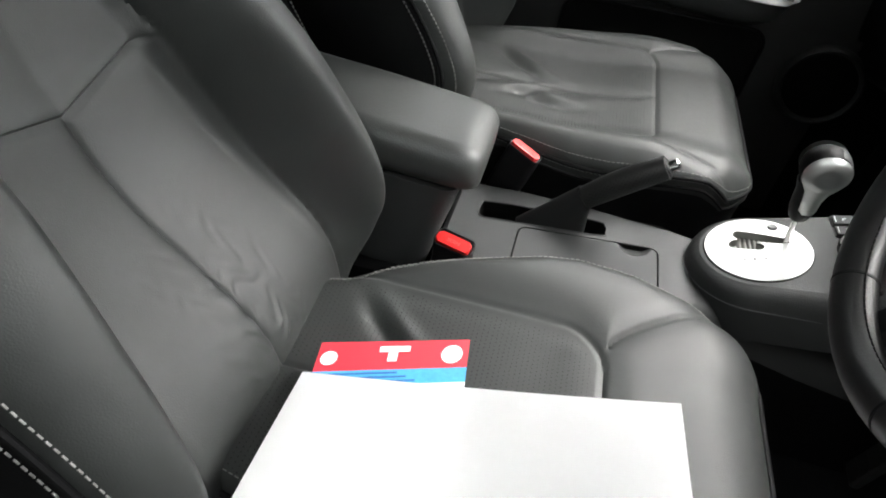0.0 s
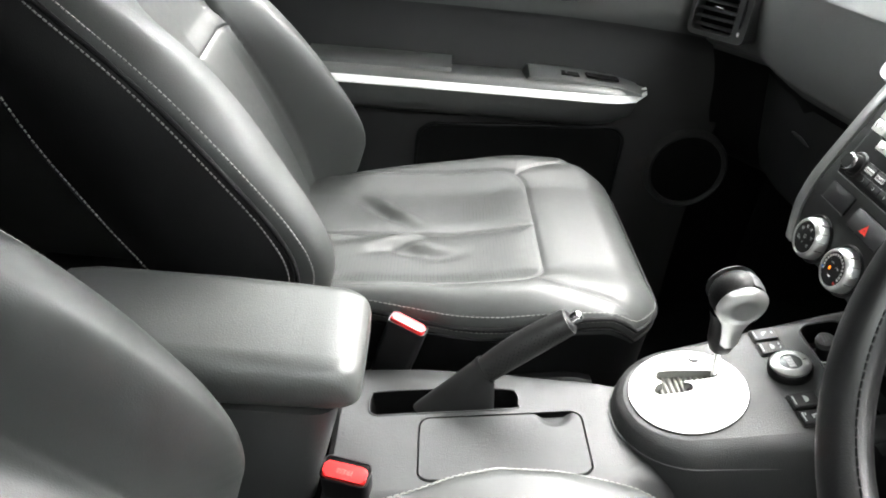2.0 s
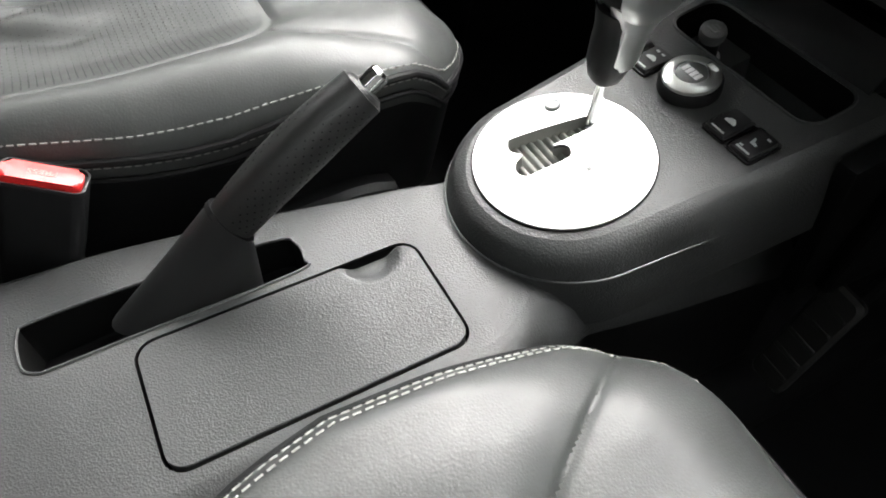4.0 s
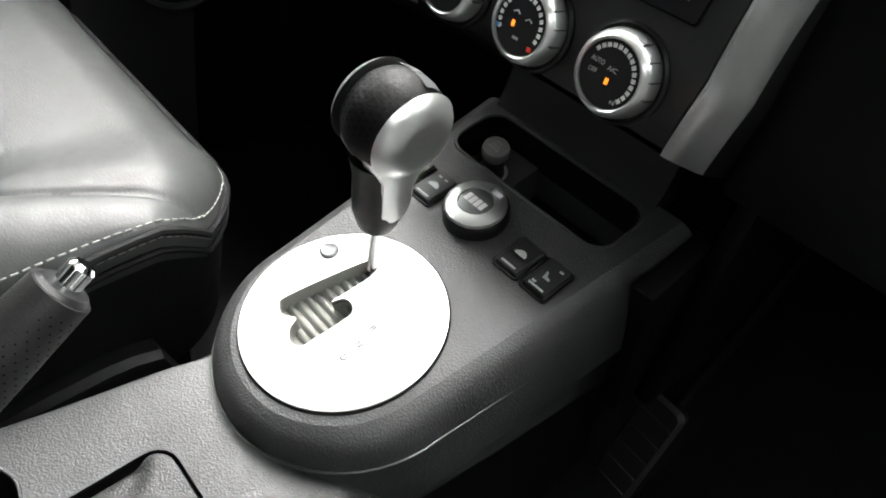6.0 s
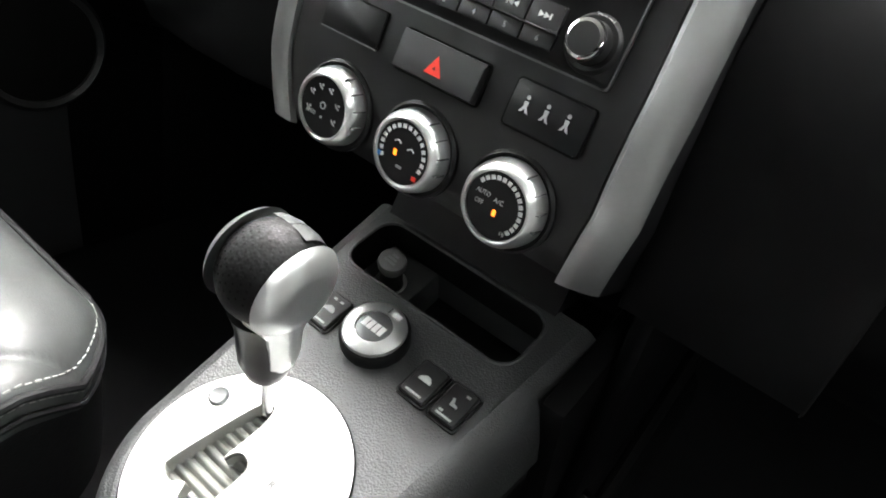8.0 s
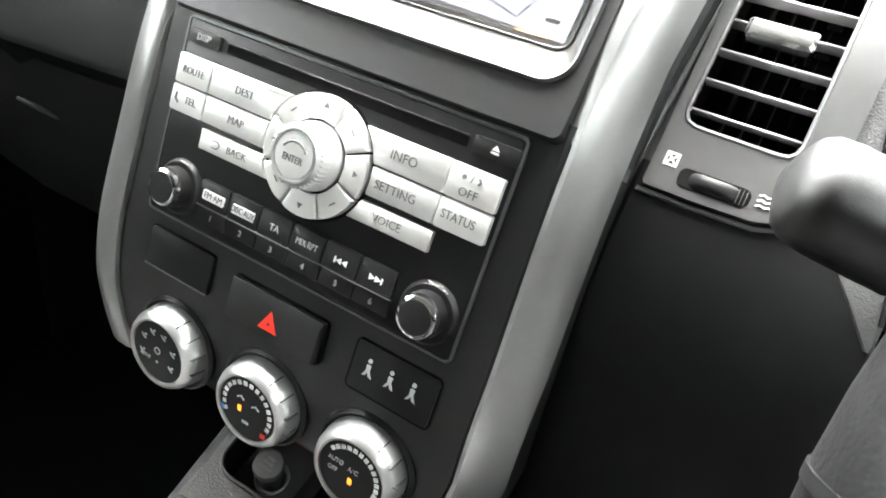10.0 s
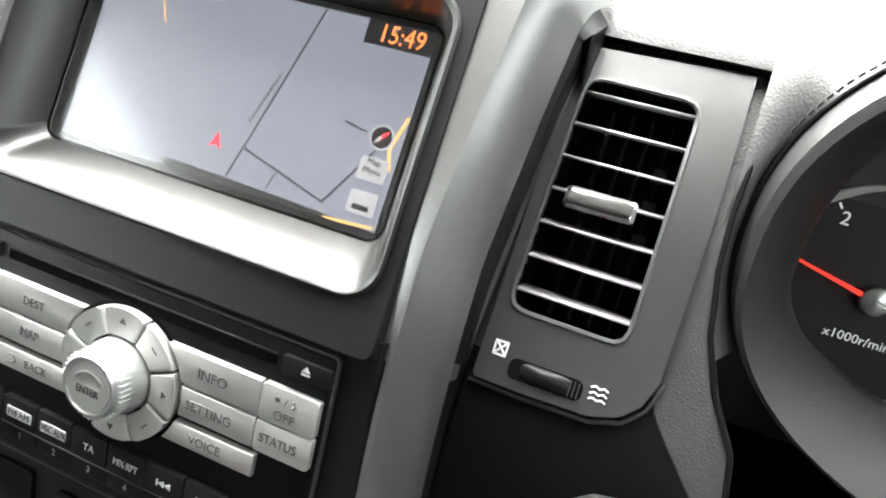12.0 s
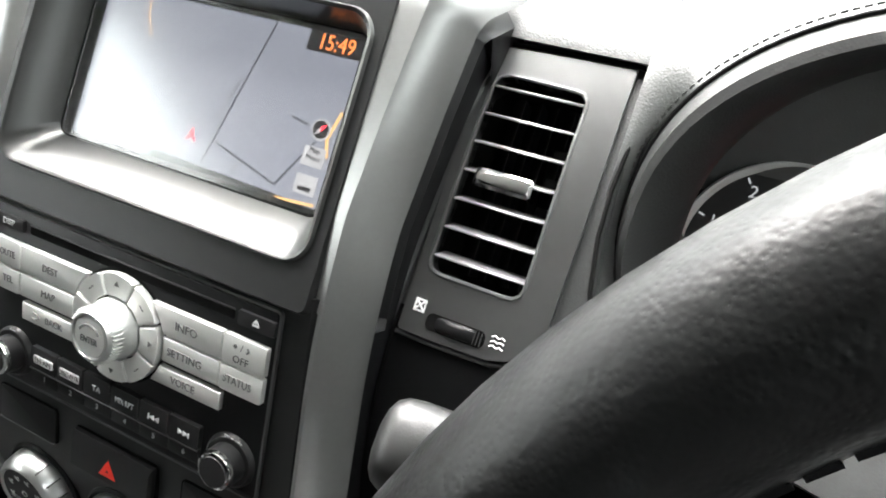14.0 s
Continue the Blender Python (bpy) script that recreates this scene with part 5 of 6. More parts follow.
part("triangle", plate([(-0.0142, -0.1230), (-0.0022, -0.1230), (-0.0082, -0.1125)], 0.0046, 0.0051), RED_MARK, haz)
part("triangle_centre", plate([(-0.0092, -0.1200), (-0.0072, -0.1200), (-0.0082, -0.1183)], 0.0050, 0.0053), KEY_BLACK, haz)
belt = thing("belt_lamp_panel", LOWER @ Matrix.Translation((0, 0, -0.0008)), "black panel with three belt warning symbols", "indicator panel")
part("panel", plate(rrect(0.0485, 0.0930, -0.1290, -0.1050, 0.002), -0.001, 0.0010, 0.0005), SATIN_BLACK, belt)
part("gap", ring_plate(rrect(0.0475, 0.0940, -0.1300, -0.1040, 0.003), rrect(0.0485, 0.0930, -0.1290, -0.1050, 0.002), -0.001, 0.0005), MATT_BLACK, belt)
for i in range(3):
    x = 0.0576 + 0.0120 * i
    part("symbol", joined(plate(circle(x, -0.1125, 0.0011, 12), 0.001, 0.0014), plate([(x - 0.0026, -0.1205), (x - 0.0010, -0.1175), (x - 0.0012, -0.1145), (x + 0.0012, -0.1145), (x + 0.0010, -0.1175), (x + 0.0028, -0.1205), (x + 0.0010, -0.1200), (x, -0.1180), (x - 0.0010, -0.1200)], 0.001, 0.0014)), GREY_INK, belt)


def climate(x, label, prints):
    d = thing("climate_dial", LOWER @ Matrix.Translation((x, -0.1655, bow(-0.1655))) @ pose(0, 0, 0, 12, 0, 0) @ Matrix.Diagonal((1.04, 1.04, 0.85, 1)), label, "rotary knob", "climate dials")
    part("surround", lathe([(0.0, -0.002), (0.0270, -0.002), (0.0268, 0.0014), (0.0252, 0.0030), (0.0240, 0.0014), (0.0, 0.0014)], 56), SATIN_BLACK, d)
    part("ring", lathe([(0.0, 0.001), (0.0232, 0.001), (0.0230, 0.0060), (0.0222, 0.0120), (0.0205, 0.0160), (0.0188, 0.0172), (0.0178, 0.0166), (0.0176, 0.0150), (0.0, 0.0150)], 64), SILVER, d, "satin silver knob ring")
    for q in range(4):
        g = rbox(-0.0003, 0.0003, 0.0205, 0.0236, 0.0035, 0.0135, 0, 1)
        g.transform(pose(0, 0, 0, 0, 0, -100 + 24 * q))
        part("grip_notch", g, GUNMETAL, d)
    f = part("face", lathe([(0.0, 0.0150), (0.0175, 0.0150), (0.0174, 0.0158), (0.0, 0.0161)], 48), SATIN_BLACK, d, "black printed knob face")
    prints(f)
    return d


def arc_print(f, a0, a1, n, r=0.0145):
    for i in range(n):
        a = radians(a0 + (a1 - a0) * i / (n - 1))
        b = rbox(r - 0.0011, r + 0.0011, -0.0011, 0.0011, 0.0158, 0.0163, 0, 1)
        b.transform(pose(0, 0, 0, 0, 0, math.degrees(a)))
        part("scale_mark", b, WHITE_INK, f)


def led(f, x, y):
    part("lamp", rbox(x - 0.0010, x + 0.0010, y - 0.0016, y + 0.0016, 0.0159, 0.0164, 0), LED, f, "lit amber lamp")


def vent_print(f):
    for a in (200, 150, 110, 70, 20, -30):
        c, s = 0.0115 * math.cos(radians(a)), 0.0115 * math.sin(radians(a))
        part("flow_symbol", joined(tube([(c - 0.0015, s + 0.0015, 0.0163), (c - 0.0005, s, 0.0163), (c + 0.0015, s - 0.0010, 0.0163)], 0.0004, 5), plate(circle(c + 0.001, s + 0.0012, 0.0008, 10), 0.0159, 0.0164)), GREY_INK, f)
    part("flow_symbol", ring_plate(circle(0, 0.001, 0.0022, 16), circle(0, 0.001, 0.0015, 16), 0.0159, 0.0164), GREY_INK, f)
    part("pointer", plate(circle(0, -0.006, 0.0008, 10), 0.0159, 0.0164), GREY_INK, f)
    words("AUTO", 0.0034, -0.0085, -0.0055, 0.0163, GREY_INK, f, 0.8)


def heat_print(f):
    arc_print(f, 205, -20, 16)
    led(f, -0.0045, -0.0015)
    part("flow_symbol", tube([(-0.0065, 0.0045, 0.0163), (-0.004, 0.006, 0.0163), (-0.002, 0.0045, 0.0163)], 0.0004, 5), GREY_INK, f)
    part("flow_symbol", tube([(0.003, 0.003, 0.0163), (0.0055, 0.0045, 0.0163), (0.0075, 0.003, 0.0163)], 0.0004, 5), GREY_INK, f)
    part("blue_mark", rbox(-0.0160, -0.0135, -0.0075, -0.0050, 0.0158, 0.0163, 0), BLUE_MARK, f)
    part("red_mark", rbox(0.0100, 0.0130, -0.0115, -0.0090, 0.0158, 0.0163, 0), RED_MARK, f)
    part("marking", rbox(-0.0020, 0.0020, -0.0090, -0.0075, 0.0158, 0.0163, 0), GREY_INK, f)


def fan_print(f):
    arc_print(f, 140, -40, 15)
    led(f, 0.0005, -0.0035)
    words("A/C", 0.0036, 0.0012, 0.0030, 0.0163, GREY_INK, f)
    words("AUTO", 0.0036, -0.0085, 0.0040, 0.0163, GREY_INK, f, 0.85)
    words("OFF", 0.0036, -0.0095, -0.0015, 0.0163, GREY_INK, f, 0.85)
    words("HI", 0.0030, 0.0085, -0.0115, 0.0163, GREY_INK, f)


climate(-0.0630, "silver rimmed air flow knob with printed symbols", vent_print)
climate(0.0015, "silver rimmed temperature knob with a lit amber lamp", heat_print)
climate(0.0665, "silver rimmed fan knob with a lit amber lamp", fan_print)

# ---- dashboard ----
SIDE_IN = FRONT.inverted() @ SIDE
dash = thing("dashboard", FRONT, "dark grained dashboard with shade put into its lower part", "dashboard")
PASS_X = [(0.13, 0.505), (0.30, 0.480), (0.45, 0.460), (0.55, 0.468), (0.60, 0.474), (0.62, 0.466), (0.70, 0.424), (0.78, 0.385)]


def profile_left(y):
    f = lerp(PASS_X, y)
    return [(0.975, 0.735), (0.80, 0.738), (f + 0.16, 0.735), (f + 0.08, 0.722), (f + 0.030, 0.700), (f + 0.006, 0.665), (f + 0.004, 0.655), (f, 0.62), (f + 0.004, 0.575), (f + 0.012, 0.545), (f + 0.022, 0.525), (f + 0.045, 0.507),
            (f + 0.060, 0.45), (f + 0.070, 0.36), (f + 0.12, 0.29), (f + 0.28, 0.26), (0.97, 0.26)]


def profile_mid(y):
    return [(0.975, 0.738), (0.80, 0.745), (0.70, 0.748), (0.62, 0.745), (0.577, 0.737), (0.5555, 0.7245), (0.5530, 0.721), (0.5245, 0.690), (0.4965, 0.6575), (0.475, 0.633), (0.459, 0.614), (0.450, 0.59),
            (0.432, 0.52), (0.425, 0.48), (0.45, 0.42), (0.56, 0.35), (0.97, 0.30)]


def profile_right(y):
    return [(0.975, 0.735), (0.80, 0.738), (0.70, 0.735), (0.64, 0.728), (0.622, 0.712), (0.618, 0.68), (0.6175, 0.67), (0.615, 0.64), (0.612, 0.60), (0.605, 0.56), (0.575, 0.522), (0.50, 0.512),
            (0.440, 0.505), (0.428, 0.48), (0.45, 0.42), (0.56, 0.35), (0.97, 0.30)]


def dash_skin():
    rows = []
    for y in (0.80, 0.76, 0.72, 0.68, 0.64, 0.60, 0.56, 0.50, 0.44, 0.36, 0.28, 0.22, 0.186):
        rows.append([(x, y, z) for x, z in profile_left(y)])
    for y, back in ((0.180, 0), (0.1715, 0), (0.168, 0.09), (0.150, 0.09), (0.128, 0.03), (0.05, 0.03), (-0.05, 0.03), (-0.115, 0.02), (-0.119, 0.09), (-0.150, 0.09), (-0.170, 0.09), (-0.185, 0.09), (-0.194, 0.09)):
        rows.append([(x + (back if 6 < i < 12 else back * 0.13 if i == 6 else 0), y, z) for i, (x, z) in enumerate(profile_mid(y))])
    for y in (-0.200, -0.25, -0.35, -0.45, -0.55, -0.65, -0.74):
        rows.append([(x, y, z) for x, z in profile_right(y)])
    fine = []
    for r in rows:
        fine.append([tuple(p) for p in curve([(x, y, z) for x, y, z in r], 4)])
    return (joined(loft([r[:45] for r in fine[:13]], closed=False), loft([r[:41] for r in fine[12:]], closed=False)),
            joined(loft([r[44:] for r in fine[:13]], closed=False), loft([r[40:] for r in fine[12:]], closed=False)))


upper_skin, lower_skin = dash_skin()
part("skin", upper_skin, DASH_SKIN, dash, "grained dark grey upper dashboard skin")
# lower half of the same dashboard, with the shade below painted in
part("lower_skin", lower_skin, KNEE, dash, "lower dashboard, footwell shade put into its colour")
def lean(v):
    """The outlet's face leans back a little towards its top."""
    return 0.0045 - 1.0 * max(0.0, v - 0.06) ** 2


GROOVE = [(0.1981, 0.1450), (0.2051, 0.1430), (0.2081, 0.1373), (0.2051, 0.1189), (0.2036, 0.0877), (0.2045, 0.0662), (0.2088, 0.0416), (0.2157, 0.0227), (0.2269, 0.0037), (0.2305, -0.020), (0.2320, -0.060), (0.2320, -0.180)]
part("top_seam", tube([SIDE_IN @ Vector((x, v, 0.0004 + lean(v))) for x, v in [(0.131, 0.1425), (0.150, 0.1437), (0.175, 0.1447)] + GROOVE[:10]], 0.0011, 6), MATT_BLACK, dash)
# glove compartment
glove = thing("glove_box", FRONT, "black glove box door with a thin silver latch", "glove box")
part("door", loft([[(lerp(PASS_X, y) + dx, y, z) for dx, z in ((0.048, 0.496), (0.052, 0.45), (0.062, 0.36), (0.075, 0.32))] for y in (0.19, 0.22, 0.30, 0.40, 0.50, 0.58, 0.60)], closed=False), FASCIA, glove)
part("latch", tube([(0.513, 0.398, 0.444), (0.511, 0.420, 0.448), (0.508, 0.446, 0.450)], [0.0012, 0.003, 0.002], 8), GUNMETAL, glove, "small silver latch")


def end_vent():
    """Air outlet at the passenger's end of the dashboard."""
    a = Vector((0.352, 0.700, 0.628))
    b = Vector((0.415, 0.598, 0.628))
    ax = (b - a).normalized()
    up = Vector((0.10, 0.05, 1)).normalized()
    out = ax.cross(up).normalized()
    up = out.cross(ax)
    m = Matrix((ax.to_4d(), up.to_4d(), out.to_4d(), (0, 0, 0, 1))).transposed()
    m.translation = (a + b) / 2 + out * 0.010
    for i in range(3):
        m[3][i] = 0
    m[3][3] = 1
    v = thing("air_vent", Matrix.Translation((0.052, -0.013, -0.026)) @ FRONT @ m, "black slatted air outlet with a silver tab beside the passenger door", "air vent", "air vents")
    part("bezel", ring_plate(rrect(-0.057, 0.062, -0.050, 0.056, 0.012), rrect(-0.050, 0.036, -0.042, 0.040, 0.008), -0.03, 0.003), PLASTIC, v)
    part("box", plate(rrect(-0.052, 0.038, -0.044, 0.042, 0.008), -0.03, -0.022), MATT_BLACK, v)
    for i in range(6):
        s = rbox(-0.050, 0.036, -0.0007, 0.0007, -0.014, 0.0, 0.0005, 1)
        part("slat", s, PLASTIC, v, at=pose(0, -0.034 + 0.0135 * i, 0, 12))
    part("tab", rbox(-0.012, 0.008, -0.002, 0.002, -0.002, 0.004, 0.0015), CHROME, v, "silver tab")
    part("thumb_wheel", tube([(0.048, -0.024, 0.001), (0.050, 0, 0.004), (0.048, 0.022, 0.001)], 0.0035, 8), SATIN_BLACK, v)
    for y in (-0.034, 0.032):
        part("symbol", rbox(0.047, 0.051, y - 0.003, y + 0.003, 0.003, 0.0035, 0), WHITE_INK, v)
    return v


end_vent()


def centre_vent(mirror):
    m = SIDE if not mirror else face(52.9) @ Matrix.Translation((-0.0038, 0.0140, -0.0360)) @ Matrix.Diagonal((-1, 1, 1, 1))
    v = thing("air_vent", m, "slatted air outlet with grey bezel and chromed tab beside the screen", "air vent", "air vents")
    # larger radius at the lower corner on the outer side
    outer = [(0.1975, 0.1425), (0.1300, 0.1400), (0.1305, -0.0010), (0.150, -0.0012), (0.176, -0.0005), (0.187, 0.0030), (0.1935, 0.0095), (0.1970, 0.020), (0.1980, 0.08)]

    def resample(o, n):
        pts = [Vector((*p, 0)) for p in o]
        seg = [(pts[i], pts[(i + 1) % len(pts)]) for i in range(len(pts))]
        tot = sum((b - a).length for a, b in seg)
        out, acc = [], 0.0
        for k in range(n):
            s, d = tot * k / n, 0.0
            for a, b in seg:
                ln = (b - a).length
                if d + ln >= s:
                    p = a + (b - a) * ((s - d) / ln)
                    out.append((p.x, p.y))
                    break
                d += ln
        return out
    inner = [(0.1815, 0.1265), (0.1362, 0.1272), (0.1352, 0.0285), (0.1818, 0.0280)]
    ri = []
    for i in range(4):
        p, a, b = Vector(inner[i]), Vector(inner[i - 1]), Vector(inner[(i + 1) % 4])
        da, db = (a - p).normalized() * 0.007, (b - p).normalized() * 0.007
        ri += [tuple((1 - t) ** 2 * (p + da) + 2 * t * (1 - t) * p + t * t * (p + db)) for t in (0, 0.25, 0.5, 0.75, 1)]
    rim_line = resample(ri, 150)
    bezel = holed(resample(outer, 150), [rim_line], -0.009, 0.0025)
    for q in bezel.verts:
        q.co.z += lean(q.co.y)
    part("bezel", bezel, VENT_BEZEL, v, "satin grey bezel leaning back at its top")
    part("opening_rim", tube([(x, y, 0.0022 + lean(y)) for x, y in rim_line[::2]], 0.0011, 6, closed=True), GUNMETAL, v)
    part("duct", joined(loft([[(x, y, z) for x, y in ri] for z in (0.0, -0.035)], caps=False), plate(ri, -0.037, -0.034)), MATT_BLACK, v, "duct lined near-black for its shade")
    for i in range(7):
        u = 0.1210 - 0.0141 * i
        x0, x1 = 0.1356, 0.1818
        s = rbox(x0, x1, -0.0006, 0.0006, -0.013, 0.0, 0.0005, 1)
        part("slat", s, SLAT, v, at=pose(0, u, 0.0005 + lean(u), 14))
    for i in range(4):
        x = 0.148 + 0.0085 * i
        part("rear_vane", rbox(x - 0.0005, x + 0.0005, 0.032, 0.122, -0.030, -0.016, 0), SATIN_BLACK, v)
    for u in (0.099, 0.085, 0.071):
        part("vane_link", rbox(0.171, 0.177, u - 0.003, u + 0.002, -0.016, -0.010, 0.0005, 1), SATIN_BLACK, v)
    part("tab", loft([[(x, y, z) for x, y in rrect(0.1425 + g, 0.1705 - g, 0.0725 + g, 0.0815 - g, 0.002)] for z, g in ((-0.006, 0), (0.0060, 0), (0.0075, 0.0015))]), CHROME, v, "chromed tab")
    lift = Matrix.Translation((0.003, -0.009, 0.0045))
    part("wheel_slot", plate(rrect(0.1400, 0.1690, 0.0120, 0.0200, 0.003), -0.003, 0.0029), MATT_BLACK, v, at=lift)
    part("thumb_wheel", loft([[(x, 0.0160 + 0.0035 * math.cos(radians(a)), 0.0012 + 0.0042 * math.sin(math.pi * (x - 0.1405) / 0.028) * (0.4 + 0.6 * math.sin(radians(a)))) for a in range(0, 181, 20)] for x in [0.1405 + 0.0028 * i for i in range(11)]], closed=False), SATIN_BLACK, v, at=lift)
    for i in range(3):
        part("wheel_rib", rbox(0.1640 + 0.0016 * i, 0.1642 + 0.0016 * i, 0.0130, 0.0190, 0.0026, 0.0042, 0), GUNMETAL, v, at=lift)
    part("shut_symbol", joined(ring_plate([(0.1322, 0.0185), (0.1322, 0.0245), (0.1378, 0.0245), (0.1378, 0.0185)], [(0.1330, 0.0193), (0.1330, 0.0237), (0.1370, 0.0237), (0.1370, 0.0193)], 0.0024, 0.0029), tube([(0.1330, 0.0193, 0.0027), (0.1370, 0.0237, 0.0027)], 0.0005, 5), tube([(0.1330, 0.0237, 0.0027), (0.1370, 0.0193, 0.0027)], 0.0005, 5)), WHITE_INK, v, at=lift)
    part("open_symbol", joined(*[tube([(0.1715 + 0.0016 * k, 0.0150 + 0.0022 * q + (0.0006 if k % 2 else -0.0002), 0.0027) for k in range(5)], 0.0004, 5) for q in range(3)]), WHITE_INK, v, at=lift)
    return v


centre_vent(False)
centre_vent(True)
# channel between the strip and the outlet, and the smooth knee panel below
part("channel", loft([[SIDE_IN @ Vector((x, v, z + lean(v) - 0.0045 - d)) for x, z in ((0.116, 0.020), (0.1195, 0.004), (0.1235, 0.001), (0.1305, 0.002))] for v, d in ((-0.006, 0), (0.02, 0), (0.06, 0), (0.10, 0), (0.135, 0), (0.150, 0), (0.158, 0.004), (0.164, 0.012), (0.167, 0.03))], closed=False), VENT_BEZEL, dash, "satin grey band beside the outlet")
part("channel_fin", tube([SIDE_IN @ Vector((x, u, z)) for x, u, z in ((0.1235, -0.005, 0.001), (0.1275, 0.06, 0.003), (0.1310, 0.12, 0.003), (0.134, 0.150, -0.002), (0.135, 0.156, -0.012))], 0.0022, 8), GUNMETAL, dash)

def outlet_sheet(v0, v1, edge, lift, n):
    """Skin in the outlet's plane, bending down below it and turning in at the groove."""
    rows = []
    for v in [v0 + (v1 - v0) * k / n for k in range(n + 1)]:
        right = lerp([(b, a) for a, b in GROOVE[::-1]], v)
        left = lerp(edge, v)
        w = lift + lean(v) - 0.0012 - 3.2 * min(0.0, v) ** 2
        rows.append([SIDE_IN @ Vector(p) for p in [(left - 0.0055, v, w - 0.012), (left - 0.0035, v, w - 0.003), (left, v, w)] + [(left + (right - left) * k / 8, v, w) for k in range(1, 9)] + [(right + 0.0012, v, w - 0.0012), (right + 0.0020, v, w - 0.004), (right + 0.0022, v, w - 0.035)]])
    return loft(rows, closed=False)


part("outlet_surround", outlet_sheet(0.1435, -0.030, [(-0.03, 0.2300), (-0.015, 0.2180), (0.0, 0.2050), (0.008, 0.1990), (0.016, 0.1955), (0.15, 0.1945)], 0.0007, 60), SURROUND, dash, "grained dark skin beside the outlet")
# near-black colour and steep bend put the footwell's shade into this panel
part("knee_panel", outlet_sheet(0.010, -0.180, [(-0.18, 0.128), (0.01, 0.128)], 0.0, 40), KNEE, dash, "knee panel under the outlet, footwell shade put into its colour")
# grey tube that paints the highlight along the panel's upper rim
part("knee_edge_highlight", tube([SIDE_IN @ Vector((x, v, 0.0036)) for x, v in ((0.1290, -0.0028), (0.150, -0.0032), (0.177, -0.0024), (0.1885, 0.0012), (0.1955, 0.0085), (0.1990, 0.020))], 0.0011, 6), GUNMETAL, dash)
part("side_cover", rbox(0.432, 0.66, -0.136, -0.120, 0.20, 0.500, 0.006), KNEE, dash, "side cover of the stack, footwell shade put into its colour")
part("storage_lid", ring_plate(rrect(0.0, 0.10, -0.05, 0.05, 0.012), rrect(0.003, 0.097, -0.047, 0.047, 0.010), -0.001, 0.0025), SATIN_BLACK, dash, at=pose(0.650, -0.175, 0.7465))

# instrument binnacle
HOOD_Y = -0.386
BIN = Matrix.Translation((0.036, -0.022, 0.0127)) @ FRONT
binnacle = thing("instrument_cluster", FRONT, "black instrument cluster with round dials under an arched hood", "instrument cluster")


def arch(hw, h, low, off, zc, n=96):
    """A closed arch in the cluster's leaning plane; off moves it into the dashboard."""
    pts = []
    for i in range(n):
        a = 2 * math.pi * i / n
        c, s = math.cos(a), math.sin(a)
        z = zc + (h if s > 0 else low) * math.copysign(abs(s) ** 0.87, s)
        pts.append((0.5025 + 0.466 * (z - 0.6) + off, HOOD_Y + hw * math.copysign(abs(c) ** 0.87, c), z))
    return pts


part("hood", loft([arch(*r) for r in ((0.186, 0.103, 0.088, -0.008, 0.672), (0.1858, 0.1025, 0.0875, -0.020, 0.672), (0.184, 0.101, 0.086, -0.0255, 0.6715), (0.181, 0.0985, 0.083, -0.0265, 0.670), (0.1765, 0.0975, 0.074, -0.021, 0.666), (0.170, 0.0975, 0.064, -0.010, 0.661), (0.164, 0.098, 0.056, 0.001, 0.6565), (0.1610, 0.0978, 0.0548, 0.0065, 0.6552), (0.1605, 0.0975, 0.0545, 0.011, 0.655), (0.166, 0.102, 0.064, 0.030, 0.655), (0.175, 0.112, 0.100, 0.105, 0.652))], caps=False), HOODSKIN, binnacle, "smooth dark hood ring round the dials")
X_MID = [(0.60, 0.452), (0.614, 0.459), (0.633, 0.475), (0.6575, 0.4965), (0.690, 0.5245), (0.7245, 0.5555), (0.737, 0.577), (0.745, 0.62), (0.748, 0.70)]
outer_edge = arch(0.1872, 0.104, 0.089, -0.012, 0.672, 180)
around = []
for k in range(-12, 92):
    p = Vector(outer_edge[k])
    a = 2 * math.pi * k / 180
    z1 = min(0.7475, p.z + 0.055 * ease(0.2, 0.85, math.sin(a)))
    y1 = max(p.y + 0.05 * math.cos(a), -0.60) if a < 1.3 else p.y + 0.02 * math.cos(a)
    q = Vector((lerp(X_MID, z1) - 0.0015, min(y1, -0.1915), z1))
    around.append([p + (q - p) * (j / 6) + Vector((0, 0, 0.010 * max(0, math.sin(a)) * math.sin(math.pi * j / 6))) for j in range(7)])
part("hood_surround", loft(around, closed=False), DASH_SKIN, binnacle, "grained dashboard skin round the hood")
part("hood_groove", tube(arch(0.1866, 0.1035, 0.0885, -0.0135, 0.672), 0.0012, 6, closed=True), MATT_BLACK, binnacle)
tagged(part("hood_stitching", stitches([Vector(p) + Vector((-0.0012, 0, 0.0008)) for p in arch(0.1890, 0.1058, 0.0905, -0.0125, 0.672, 220)[:112]], 0.0007, 0.0040, 0.0026), HOODSKIN, binnacle, "dotted seam round the hood"), kind="stuff")
part("dial_panel", loft([arch(0.172, 0.112, 0.100, 0.096, 0.652), arch(0.002, 0.002, 0.002, 0.099, 0.652)]), SATIN_BLACK, binnacle)
CL = Matrix(((0.0, 0.4226, -0.906, 0.0), (-1.0, 0.0, 0.0, 0.0), (0.0, 0.906, 0.4226, 0.0), (0, 0, 0, 1)))


